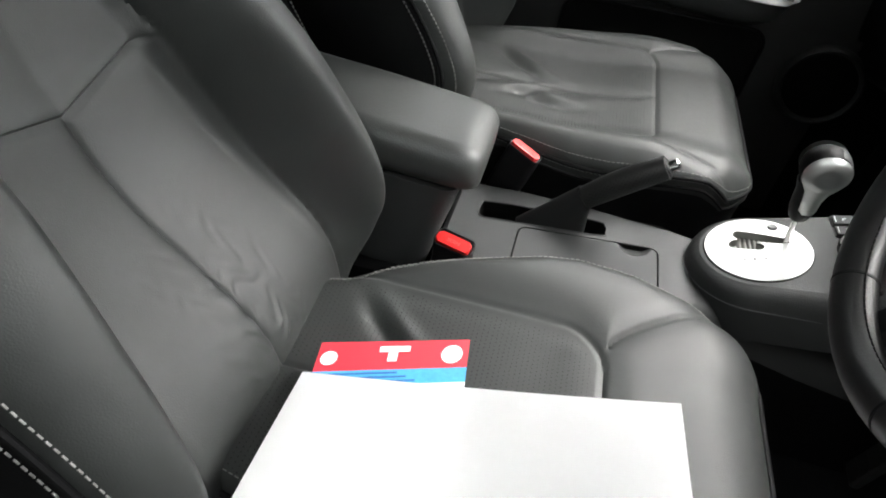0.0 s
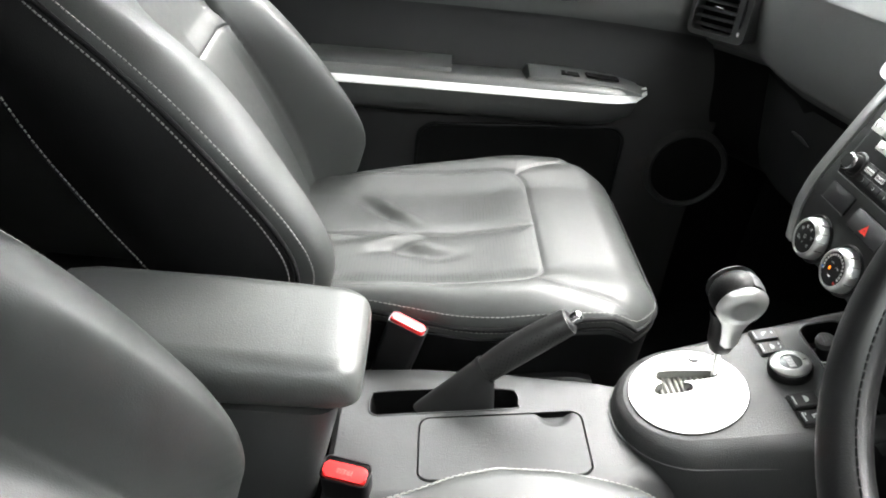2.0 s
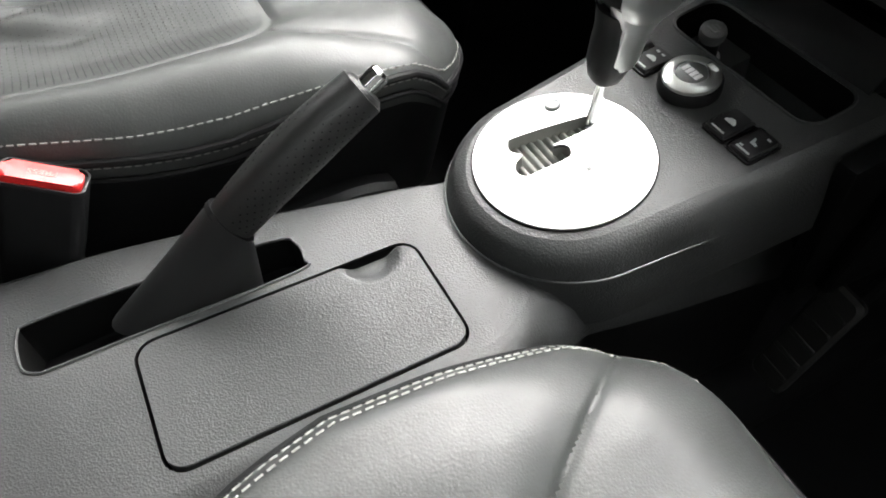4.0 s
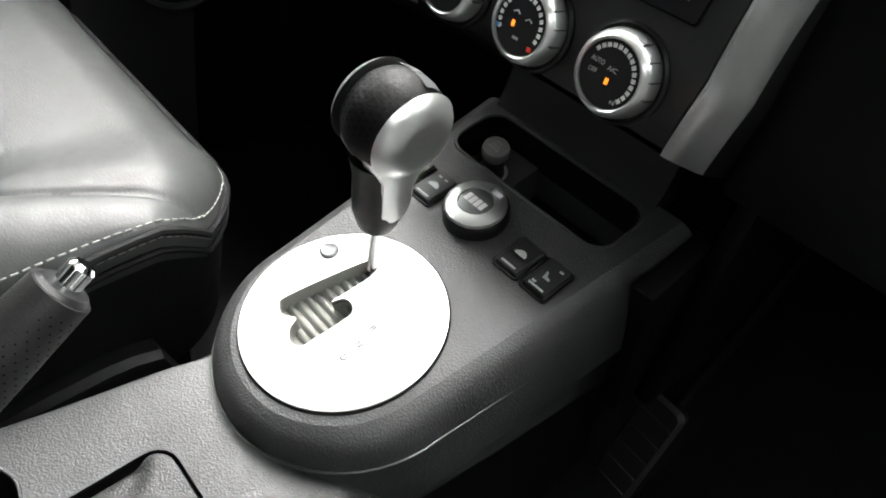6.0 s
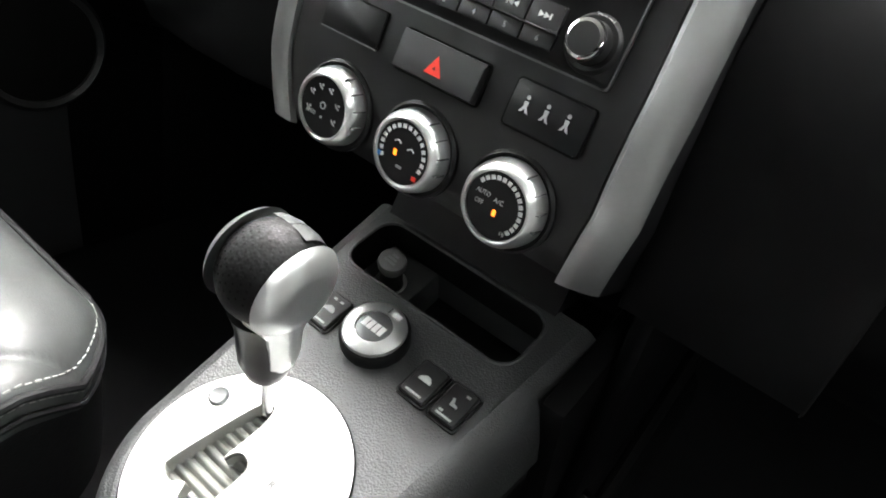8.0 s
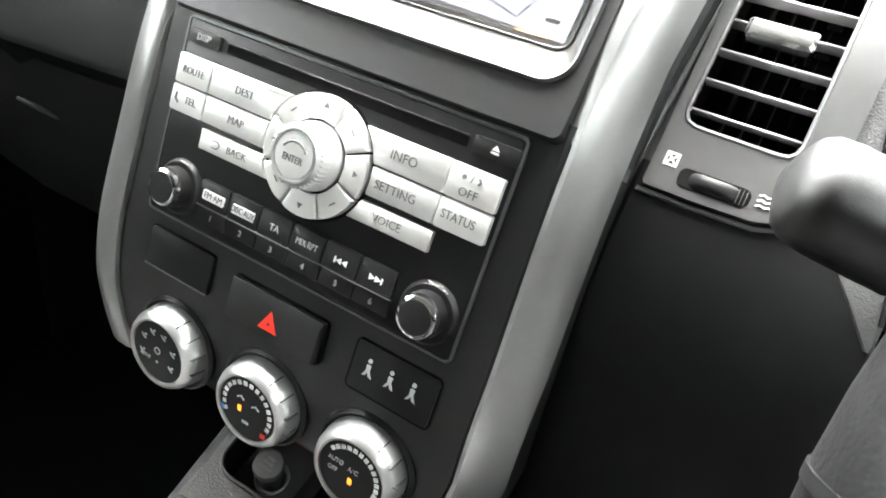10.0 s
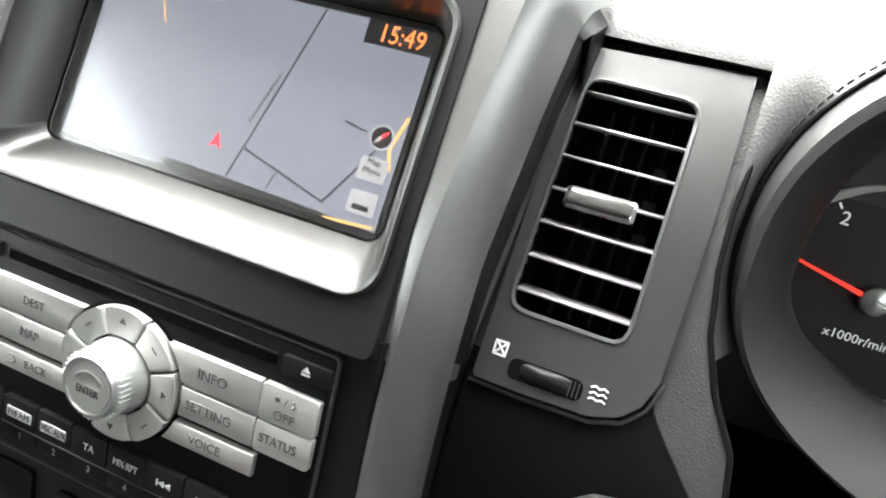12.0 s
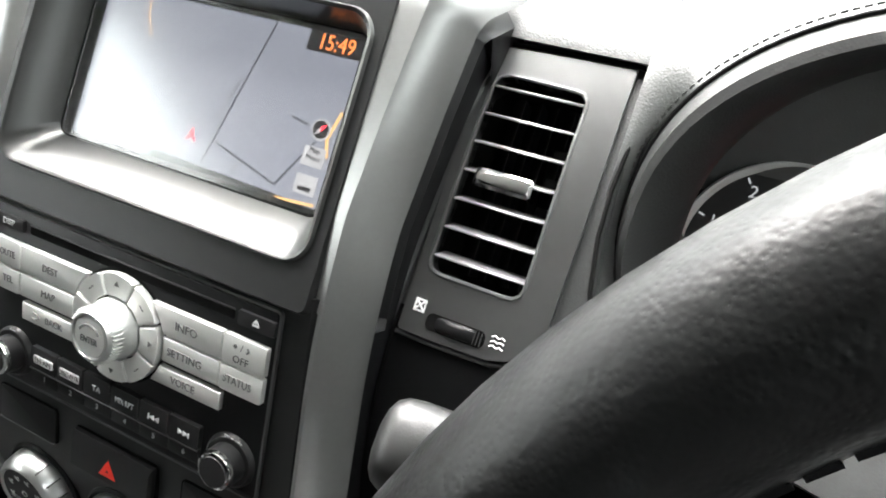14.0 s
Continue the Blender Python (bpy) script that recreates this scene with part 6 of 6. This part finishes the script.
def gauge(y, unit, top, red):
    g = thing("gauge", BIN @ Matrix.Translation((0.561, y, 0.602)) @ CL, "black round gauge with white numbers and a red needle", "gauge", "instrument gauges")
    part("disc", lathe([(0.0, -0.002), (0.0535, -0.002), (0.0535, 0.0005), (0.0, 0.001)], 64), GAUGE_FACE, g)
    part("chrome_ring", lathe([(0.0512, 0.0008), (0.0526, 0.0030), (0.0540, 0.0046), (0.0552, 0.0050), (0.0560, 0.0042), (0.0560, -0.003)], 72), DOOR_SILVER, g, "thin chromed ring")
    for i in range(8):
        a = radians(197 - 36 * i)
        c, s = math.cos(a), math.sin(a)
        words(str(i * top), 0.0095 if top == 1 else 0.007, 0.0415 * c, 0.0415 * s, 0.0016, BACKLIT, g, name="number")
        b = rbox(0.0468, 0.0500, -0.0005, 0.0005, 0.0008, 0.0014, 0)
        b.transform(pose(0, 0, 0, 0, 0, math.degrees(a)))
        part("tick", b, BACKLIT, g)
    part("needle", loft([[(x, y2, z) for y2, z in ((-w, 0.006), (w, 0.006), (w, 0.0072), (-w, 0.0072))] for x, w in ((-0.012, 0.0012), (0.0, 0.0013), (0.042, 0.0006))]), NEEDLE, g, "red needle", at=pose(0, 0, 0, 0, 0, red))
    part("hub", lathe([(0.0, 0.004), (0.0072, 0.004), (0.0069, 0.0090), (0.0055, 0.0100), (0.0, 0.0103)], 32), SILVER, g, "silver needle hub")
    part("counterweight", rbox(-0.0115, 0.002, -0.0012, 0.0014, 0.0098, 0.0112, 0.0005, 1), SILVER, g, at=pose(0, 0, 0, 0, 0, red))
    words(unit, 0.0066, 0.0, -0.0215, 0.0016, BACKLIT, g, name="unit_lettering")
    return g


tach = gauge(-0.254, "x1000r/min", 1, 166)
part("belt_telltale", joined(rbox(-0.004, 0.004, -0.003, 0.001, 0.001, 0.0015, 0), rbox(-0.002, 0.004, 0.0015, 0.0045, 0.001, 0.0015, 0)), TELLTALE, tach, "lit red warning lamp", at=Matrix.Translation((0.0110, 0.0205, 0)))
gauge(-0.490, "mph", 20, 197)

# ---- steering wheel and stalk ----
WT = radians(24.0)
WHEEL = Matrix.Translation((0.2115, -0.3825, 0.747)) @ pose(0, 0, 0, 0, 0, -1) @ Matrix(((0.0, math.sin(WT), -math.cos(WT), 0), (-1, 0, 0, 0), (0, math.cos(WT), math.sin(WT), 0), (0, 0, 0, 1)))
wheel = thing("steering_wheel", WHEEL, "black leather steering wheel with stitched rim", "steering wheel")
RW, RT = 0.1864, 0.0158
rim_pts = [(RW * math.cos(2 * math.pi * i / 96), RW * math.sin(2 * math.pi * i / 96), 0) for i in range(96)]
part("rim", tube(rim_pts, RT, 24, closed=True), WHEEL_LEATHER, wheel, "grained black leather rim")
tagged(part("rim_stitching", stitches([((RW - 0.0140) * math.cos(2 * math.pi * i / 180), (RW - 0.0140) * math.sin(2 * math.pi * i / 180), 0.0072) for i in range(181)], 0.0009, 0.006, 0.0045), PIPING, wheel, "black rim stitching"), kind="stuff")
for a in (0, 180, 250, 290):
    t = tube([((RW) * math.cos(radians(a + d)), RW * math.sin(radians(a + d)), 0) for d in (-0.35, 0.35)], RT + 0.0004, 24)
    part("rim_seam", t, PIPING, wheel)
part("hub_cover", loft([[(x, y, z) for x, y in rrect(-0.075 - g, 0.075 + g, -0.085 - g, 0.060 + g, 0.045)] for z, g in ((-0.07, -0.01), (-0.045, 0.0), (-0.022, 0.0), (-0.012, -0.006), (-0.006, -0.018))]), PLASTIC, wheel, "black hub cover")
for a, w in ((8, 0.030), (172, 0.030), (262, 0.022), (278, 0.022)):
    s = loft([[(x, y, z) for y, z in ((-ww, -0.030), (ww, -0.030), (ww, -0.012), (ww * 0.6, -0.006), (-ww * 0.6, -0.006), (-ww, -0.012))] for x, ww in ((0.05, w), (0.12, w * 0.75), (0.178, w * 0.8))])
    part("spoke", s, SATIN_BLACK, wheel, at=pose(0, 0, 0, 0, 0, a))
column = thing("steering_column", WHEEL, "black plastic steering column shroud", "steering column")
part("shroud", loft([[(wx * math.cos(t), wy * math.sin(t), z) for t in [2 * math.pi * i / 28 for i in range(28)]] for z, wx, wy in ((-0.072, 0.044, 0.040), (-0.12, 0.056, 0.050), (-0.22, 0.060, 0.054), (-0.33, 0.060, 0.054))]), PLASTIC, column)

stalk_from, stalk_to = Vector((0.360, -0.1697, 0.681)), Vector((0.400, -0.335, 0.636))
sd = (stalk_to - stalk_from).normalized()
sx = Vector((-0.30, -0.31, 0.90))
sx = (sx - sd * sx.dot(sd)).normalized()
STALK = Matrix((sd.to_4d(), sx.cross(sd).normalized().to_4d(), sx.to_4d(), (0, 0, 0, 1))).transposed()
for i in range(3):
    STALK[3][i] = 0
STALK.translation = stalk_from
STALK[3][3] = 1
lights = thing("light_stalk", FRONT @ STALK, "black indicator stalk with white light symbols", "stalk")


def stalk_ring(x, ry, rz, sq=0.8, n=28):
    return [(x, ry * math.copysign(abs(math.cos(a)) ** sq, math.cos(a)), rz * math.copysign(abs(math.sin(a)) ** sq, math.sin(a))) for a in [2 * math.pi * i / n for i in range(n)]]


part("end_knob", loft([stalk_ring(x, r, r * 0.92) for x, r in ((-0.0015, 0.0040), (-0.0006, 0.0085), (0.0012, 0.0115), (0.004, 0.0131), (0.009, 0.0138), (0.022, 0.0139), (0.0310, 0.0137), (0.0316, 0.0130))]), STALK_SKIN, lights, "satin grey turning end")
part("groove", loft([stalk_ring(x, 0.0119, 0.0110) for x in (0.0314, 0.0330)]), MATT_BLACK, lights)
part("stem", loft([stalk_ring(x, r, r * 0.9) for x, r in ((0.0328, 0.0133), (0.060, 0.0130), (0.085, 0.0112), (0.12, 0.0095), (0.178, 0.009))]), STALK_SKIN, lights)
words("OFF", 0.0029, 0.0238, 0.0018, 0.0126, WHITE_INK, lights)
words("AUTO", 0.0029, 0.0235, -0.0030, 0.0126, WHITE_INK, lights, 0.95)
rays = [rbox(0.0030, 0.0046, -0.0004, 0.0004, 0.0124, 0.0130, 0) for _ in range(8)]
for i, b in enumerate(rays):
    b.transform(pose(0, 0, 0, 0, 0, 45 * i))
part("sun_symbol", joined(ring_plate(circle(0, 0, 0.0026, 20), circle(0, 0, 0.0018, 20), 0.0124, 0.0130), *rays), WHITE_INK, lights, at=Matrix.Translation((0.0178, 0.0, 0.0003)) @ Matrix.Diagonal((0.54, 0.54, 1, 1)))

# ---- passenger door ----
door = thing("passenger_door", Matrix(), "closed dark front passenger door with grey strip, handle and pocket", "car door")
CREASE = [(-0.44, 0.612), (-0.356, 0.616), (-0.20, 0.625), (-0.045, 0.6265), (0.12, 0.626), (0.25, 0.622), (0.352, 0.616), (0.46, 0.605)]


def door_sheet(z_lo, z_hi, y_of, xs):
    return [[(x, y_of(x, z_lo(x) + (z_hi(x) - z_lo(x)) * k / 12), z_lo(x) + (z_hi(x) - z_lo(x)) * k / 12) for k in range(13)] for x in xs]


XS = [-0.44 + 0.90 * i / 30 for i in range(31)]
part("upper_trim", loft(door_sheet(lambda x: lerp(CREASE, x), lambda x: 0.86, lambda x, z: 0.700 + 0.030 * ((z - lerp(CREASE, x)) / 0.2) ** 2 + 0.010 * math.exp(-((z - lerp(CREASE, x)) / 0.006) ** 2), XS), closed=False), PLASTIC_SOFT, door, "dark upper door trim")
part("insert", loft(door_sheet(lambda x: 0.36, lambda x: lerp(CREASE, x), lambda x, z: 0.722 - 0.010 * math.exp(-((z - lerp(CREASE, x)) / 0.008) ** 2), XS), closed=False), DOOR_INSERT, door, "darker door insert")
# dark insert colour here also stands for the shadow low on the door
part("lower_trim", loft(door_sheet(lambda x: 0.02, lambda x: 0.405 + 0.07 * (x + 0.25), lambda x, z: 0.712 + 0.01 * math.sin(z * 8), XS), closed=False), DOOR_INSERT, door, "lower door trim, shadow put into its dark colour")
part("shell", rbox(-0.44, 0.62, 0.735, 0.80, -0.05, 0.85, 0.01), KNEE, door)
# armrest: a beam whose tip thins out towards the dashboard
ARM = [(-0.46, 0.497), (-0.27, 0.501), (0.02, 0.504), (0.15, 0.505), (0.25, 0.504), (0.31, 0.502)]
arm_rings, strip_rows = [], []
for k in range(25):
    x = -0.46 + 0.768 * k / 24
    z = lerp(ARM, x)
    tip = math.sqrt(max(0.0, 1 - ((k - 18) / 6.05) ** 4)) if k > 18 else 1
    yo = 0.725 - 0.078 * tip
    arm_rings.append([(x, 0.728, z + 0.012 * tip), (x, yo + 0.022, z + 0.014 * tip), (x, yo + 0.008, z + 0.011 * tip), (x, yo, z + 0.002), (x, yo - 0.001, z - 0.010 * tip), (x, yo + 0.002, z - 0.028 * tip), (x, yo + 0.016, z - 0.060 * tip), (x, yo + 0.034, z - 0.072 * tip), (x, 0.728, z - 0.075 * tip)])
    g = 0.4 + 0.6 * tip
    strip_rows.append([(x, yo + 0.0115, z + 0.0080 * g), (x, yo + 0.0060, z + 0.0066 * g), (x, yo - 0.0015, z - 0.0005), (x, yo - 0.0075, z - 0.0085 * g), (x, yo - 0.0078, z - 0.0115 * g), (x, yo + 0.001, z - 0.0150 * g)])
part("armrest", loft(arm_rings), PLASTIC_SOFT, door, "dark padded armrest beam")
part("silver_strip", loft(strip_rows, closed=False), DOOR_SILVER, door, "long satin silver strip along the armrest")
part("pull_cup", loft([[(x, y, lerp(ARM, x) + dz) for y, dz in ((0.725, 0.030), (0.690, 0.030), (0.672, 0.020), (0.668, 0.008))] for x in (-0.34, -0.30, -0.18, -0.10, -0.075)], closed=False), PLASTIC_SOFT, door)
part("switch_panel", loft([[(x, y, lerp(ARM, x) + dz) for y, dz in ((0.725, 0.010 + h), (0.685, 0.010 + h), (0.664, 0.006 + h * 0.8), (0.660, 0.002))] for x, h in ((0.060, 0.0), (0.070, 0.016), (0.14, 0.016), (0.235, 0.010), (0.285, 0.0))], closed=False), PLASTIC_SOFT, door)
for x0, x1 in ((0.130, 0.165), (0.178, 0.240)):
    b = rbox(x0, x1, 0.676, 0.698, 0, 0.004, 0.0015)
    bm_at = Matrix.Translation((0, 0, lerp(ARM, (x0 + x1) / 2) + 0.0215)) @ Matrix.Translation(((x0 + x1) / 2, 0, 0)) @ pose(0, 0, 0, 0, 3, 0) @ Matrix.Translation((-(x0 + x1) / 2, 0, 0))
    part("window_switch", b, GUNMETAL if x0 < 0.1 else MATT_BLACK, door, at=bm_at)
# pocket
pk = rrect(-0.128, 0.285, 0.215, 0.395, 0.035, 8)
pk = [(x, z + 0.028 * (x + 0.13) / 0.4) for x, z in pk]
DOORM = Matrix(((1, 0, 0, 0), (0, 0, -1, 0.716), (0, 1, 0, 0), (0, 0, 0, 1)))
# no hollow is modelled; a black plate paints the pocket's inner shade
part("pocket", plate(pk, -0.004, 0.006), MATT_BLACK, door, "flat near-black plate for the shade in the map pocket", at=DOORM)
part("pocket_rim", tube([DOORM @ Vector((x, z, 0.006)) for x, z in pk], 0.004, 8, closed=True), KNEE, door)
# speaker
SPK = Matrix(((1, 0, 0, 0.425), (0, 0, -1, 0.710), (0, 1, 0, 0.350), (0, 0, 0, 1)))
part("speaker_rim", lathe([(0.070, 0.0), (0.086, 0.0), (0.084, 0.012), (0.078, 0.018), (0.072, 0.014)], 56), DOOR_INSERT, door, "round speaker rim", at=SPK)
part("speaker_grille", lathe([(0.0, 0.004), (0.072, 0.004), (0.072, 0.010), (0.0, 0.013)], 48), MATT_BLACK, door, "dark speaker grille", at=SPK)
# inside handle
HAND = Matrix(((1, 0, 0, 0.174), (0, 0, -1, 0.703), (0, 1, 0, 0.698), (0, 0, 0, 1))) @ pose(0, 0, 0, 0, 0, 6)
def tapered(outline):
    """Draws the forward end of the handle recess up to a point."""
    return [(x, y + (0.20 if y < 0 else -0.06) * max(0.0, x - 0.02)) for x, y in outline]


part("handle_rim", tube([(x, y, 0.002) for x, y in tapered(rrect(-0.082, 0.082, -0.034, 0.034, 0.022, 8))], 0.005, 10, closed=True), PLASTIC, door, at=HAND)
# recess shade painted as a flat black plate
part("handle_cup", plate(tapered(rrect(-0.080, 0.080, -0.032, 0.032, 0.020, 8)), -0.002, 0.0015), MATT_BLACK, door, "flat near-black plate for the shade in the handle recess", at=HAND)
part("door_handle", loft([[(x, y + dy, z) for y, z in ((-0.007, 0.006), (-0.0065, 0.013), (0.0, 0.0155), (0.0065, 0.013), (0.007, 0.006))] for x, dy in ((-0.020, -0.006), (0.0, -0.008), (0.030, -0.009), (0.048, -0.0095), (0.054, -0.010))]), CHROME, door, "chromed pull handle", at=HAND)
part("lock_knob", loft([[(x, y, z) for x, y in rrect(-0.070 + g, -0.036 - g, -0.022 + g, 0.024 - g, 0.008)] for z, g in ((0.0, 0), (0.010, 0), (0.014, 0.004))]), CHROME, door, "chromed lock lever", at=HAND)
part("door_glass", rbox(-0.44, 0.60, 0.752, 0.757, 0.85, 1.23, 0), GLASS, door).visible_shadow = False

# rear door and rear bench, seen between the seats
rear_door = thing("rear_door", Matrix(), "dark rear passenger door with a grey strip", "car door")
part("panel", rbox(-1.55, -0.50, 0.715, 0.79, 0.0, 0.85, 0.02), PLASTIC, rear_door)
part("armrest", loft([[(x, 0.72, z), (x, 0.660, z), (x, 0.655, z - 0.03), (x, 0.68, z - 0.08), (x, 0.72, z - 0.08)] for x, z in ((-1.45, 0.60), (-0.95, 0.60), (-0.62, 0.58), (-0.55, 0.56))]), PLASTIC_SOFT, rear_door)
part("silver_strip", tube([(-1.45, 0.655, 0.592), (-0.95, 0.653, 0.592), (-0.62, 0.655, 0.572)], 0.010, 10, flat=0.6), GUNMETAL, rear_door, "satin grey strip")
part("door_glass", rbox(-1.50, -0.50, 0.752, 0.757, 0.85, 1.23, 0), PRIVACY, rear_door, "dark privacy glass")
bench = thing("rear_bench", Matrix(), "black leather rear bench behind the front seats", "car seat")
part("cushion", rbox(-1.42, -0.98, -0.62, 0.64, 0.16, 0.36, 0.05, 4), LEATHER, bench)
part("backrest", loft([[(x, y, z) for x, y in rrect(-1.52 - d, -1.38 - d, -0.62, 0.64, 0.04)] for z, d in ((0.30, 0.0), (0.60, 0.06), (0.85, 0.10))]), LEATHER, bench)
part("base", rbox(-1.40, -1.02, -0.60, 0.62, 0.0, 0.17, 0.01), CARPET, bench)
rear_r = thing("rear_quarter", Matrix(), "dark rear door on the driver's side", "car door")
part("panel", rbox(-1.55, -0.46, -0.79, -0.715, 0.0, 0.85, 0.02), PLASTIC, rear_r)
part("door_glass", rbox(-1.50, -0.50, -0.757, -0.752, 0.85, 1.23, 0), PRIVACY, rear_r, "dark privacy glass")
part("tail_glass", rbox(-1.70, -1.69, -0.66, 0.68, 0.78, 1.24, 0), PRIVACY, rear_r, "dark privacy glass")

# ---- pedal, papers ----
pedal = thing("brake_pedal", pose(0.424, -0.141, 0.235, 0, -80, -4), "black ribbed rubber brake pedal", "pedal")
part("pad", loft([[(x, y, z) for x, y in rrect(-0.060 + g, 0.060 - g, -0.019 + g, 0.019 - g, 0.007)] for z, g in ((0.0, 0.001), (0.008, 0.0), (0.012, 0.003))]), PEDAL_RUBBER, pedal)
for i in range(5):
    part("rib", rbox(-0.042 + 0.020 * i, -0.038 + 0.020 * i, -0.015, 0.015, 0.011, 0.0135, 0.0005, 1), PEDAL_RUBBER, pedal)
part("arm", tube([(0.0, 0.0, 0.0), (0.05, 0.0, -0.03), (0.20, 0.0, -0.06)], 0.006, 8), MATT_BLACK, pedal)


def sheet(name, corners, z, mat, label, category, bend=0.0):
    """A thin sheet of paper lying on the cushion, corners in order."""
    c = [Vector((*p, 0)) for p in corners]
    top = []
    n = 24
    for i in range(n + 1):
        row = []
        for j in range(n + 1):
            u, v = i / n, j / n
            p = (c[0] * (1 - u) + c[1] * u) * (1 - v) + (c[3] * (1 - u) + c[2] * u) * v
            row.append((p.x, p.y, z + bend * (u - 0.5) ** 2 + 0.002 * math.sin(3 * u + 2 * v)))
        top.append(row)
    bm = loft(top, closed=False)
    bmesh.ops.solidify(bm, geom=bm.faces[:], thickness=0.0006)
    t = thing(name, Matrix(), label, category)
    part("page", bm, mat, t)
    return t


Z_SEAT = 0.377
paper = sheet("paper", ((-0.254, -0.395), (0.0946, -0.2949), (0.108, -0.450), (-0.258, -0.600)), Z_SEAT, PAPER, "large white paper sheet lying on the driver's seat", "paper", 0.02)
leaf = thing("leaflet", Matrix(), "printed leaflet with a red header and blue band under the paper", "leaflet")
LEAF = Matrix(((0.850, 0.12, 0, -0.253), (0.384, -0.99, 0, -0.349), (0, 0, 1, Z_SEAT - 0.006), (0, 0, 0, 1)))
part("red_header", rbox(0, 0.158, 0.0, 0.036, 0, 0.0010, 0), LEAF_RED, leaf, "glossy red header", at=LEAF)
part("blue_band", rbox(0, 0.158, 0.036, 0.054, 0, 0.0010, 0), LEAF_BLUE, leaf, "blue printed band", at=LEAF)
part("page", rbox(0, 0.158, 0.054, 0.20, 0, 0.0010, 0), PAPER, leaf, at=LEAF)
part("round_mark", plate(circle(0.012, 0.020, 0.0085, 24), 0.0008, 0.0014), PAPER, leaf, at=LEAF)
part("round_mark", plate(circle(0.140, 0.019, 0.0115, 24), 0.0008, 0.0014), PAPER, leaf, at=LEAF)
part("title_bar", joined(rbox(0.062, 0.094, 0.007, 0.014, 0.0009, 0.0014, 0), rbox(0.072, 0.082, 0.0145, 0.026, 0.0009, 0.0014, 0)), PAPER, leaf, at=LEAF)
for i in range(3):
    part("text_bar", rbox(0.012, 0.085 + 0.01 * i, 0.039 + 0.005 * i, 0.041 + 0.005 * i, 0.0009, 0.0013, 0), LEAF_NAVY, leaf, at=LEAF)
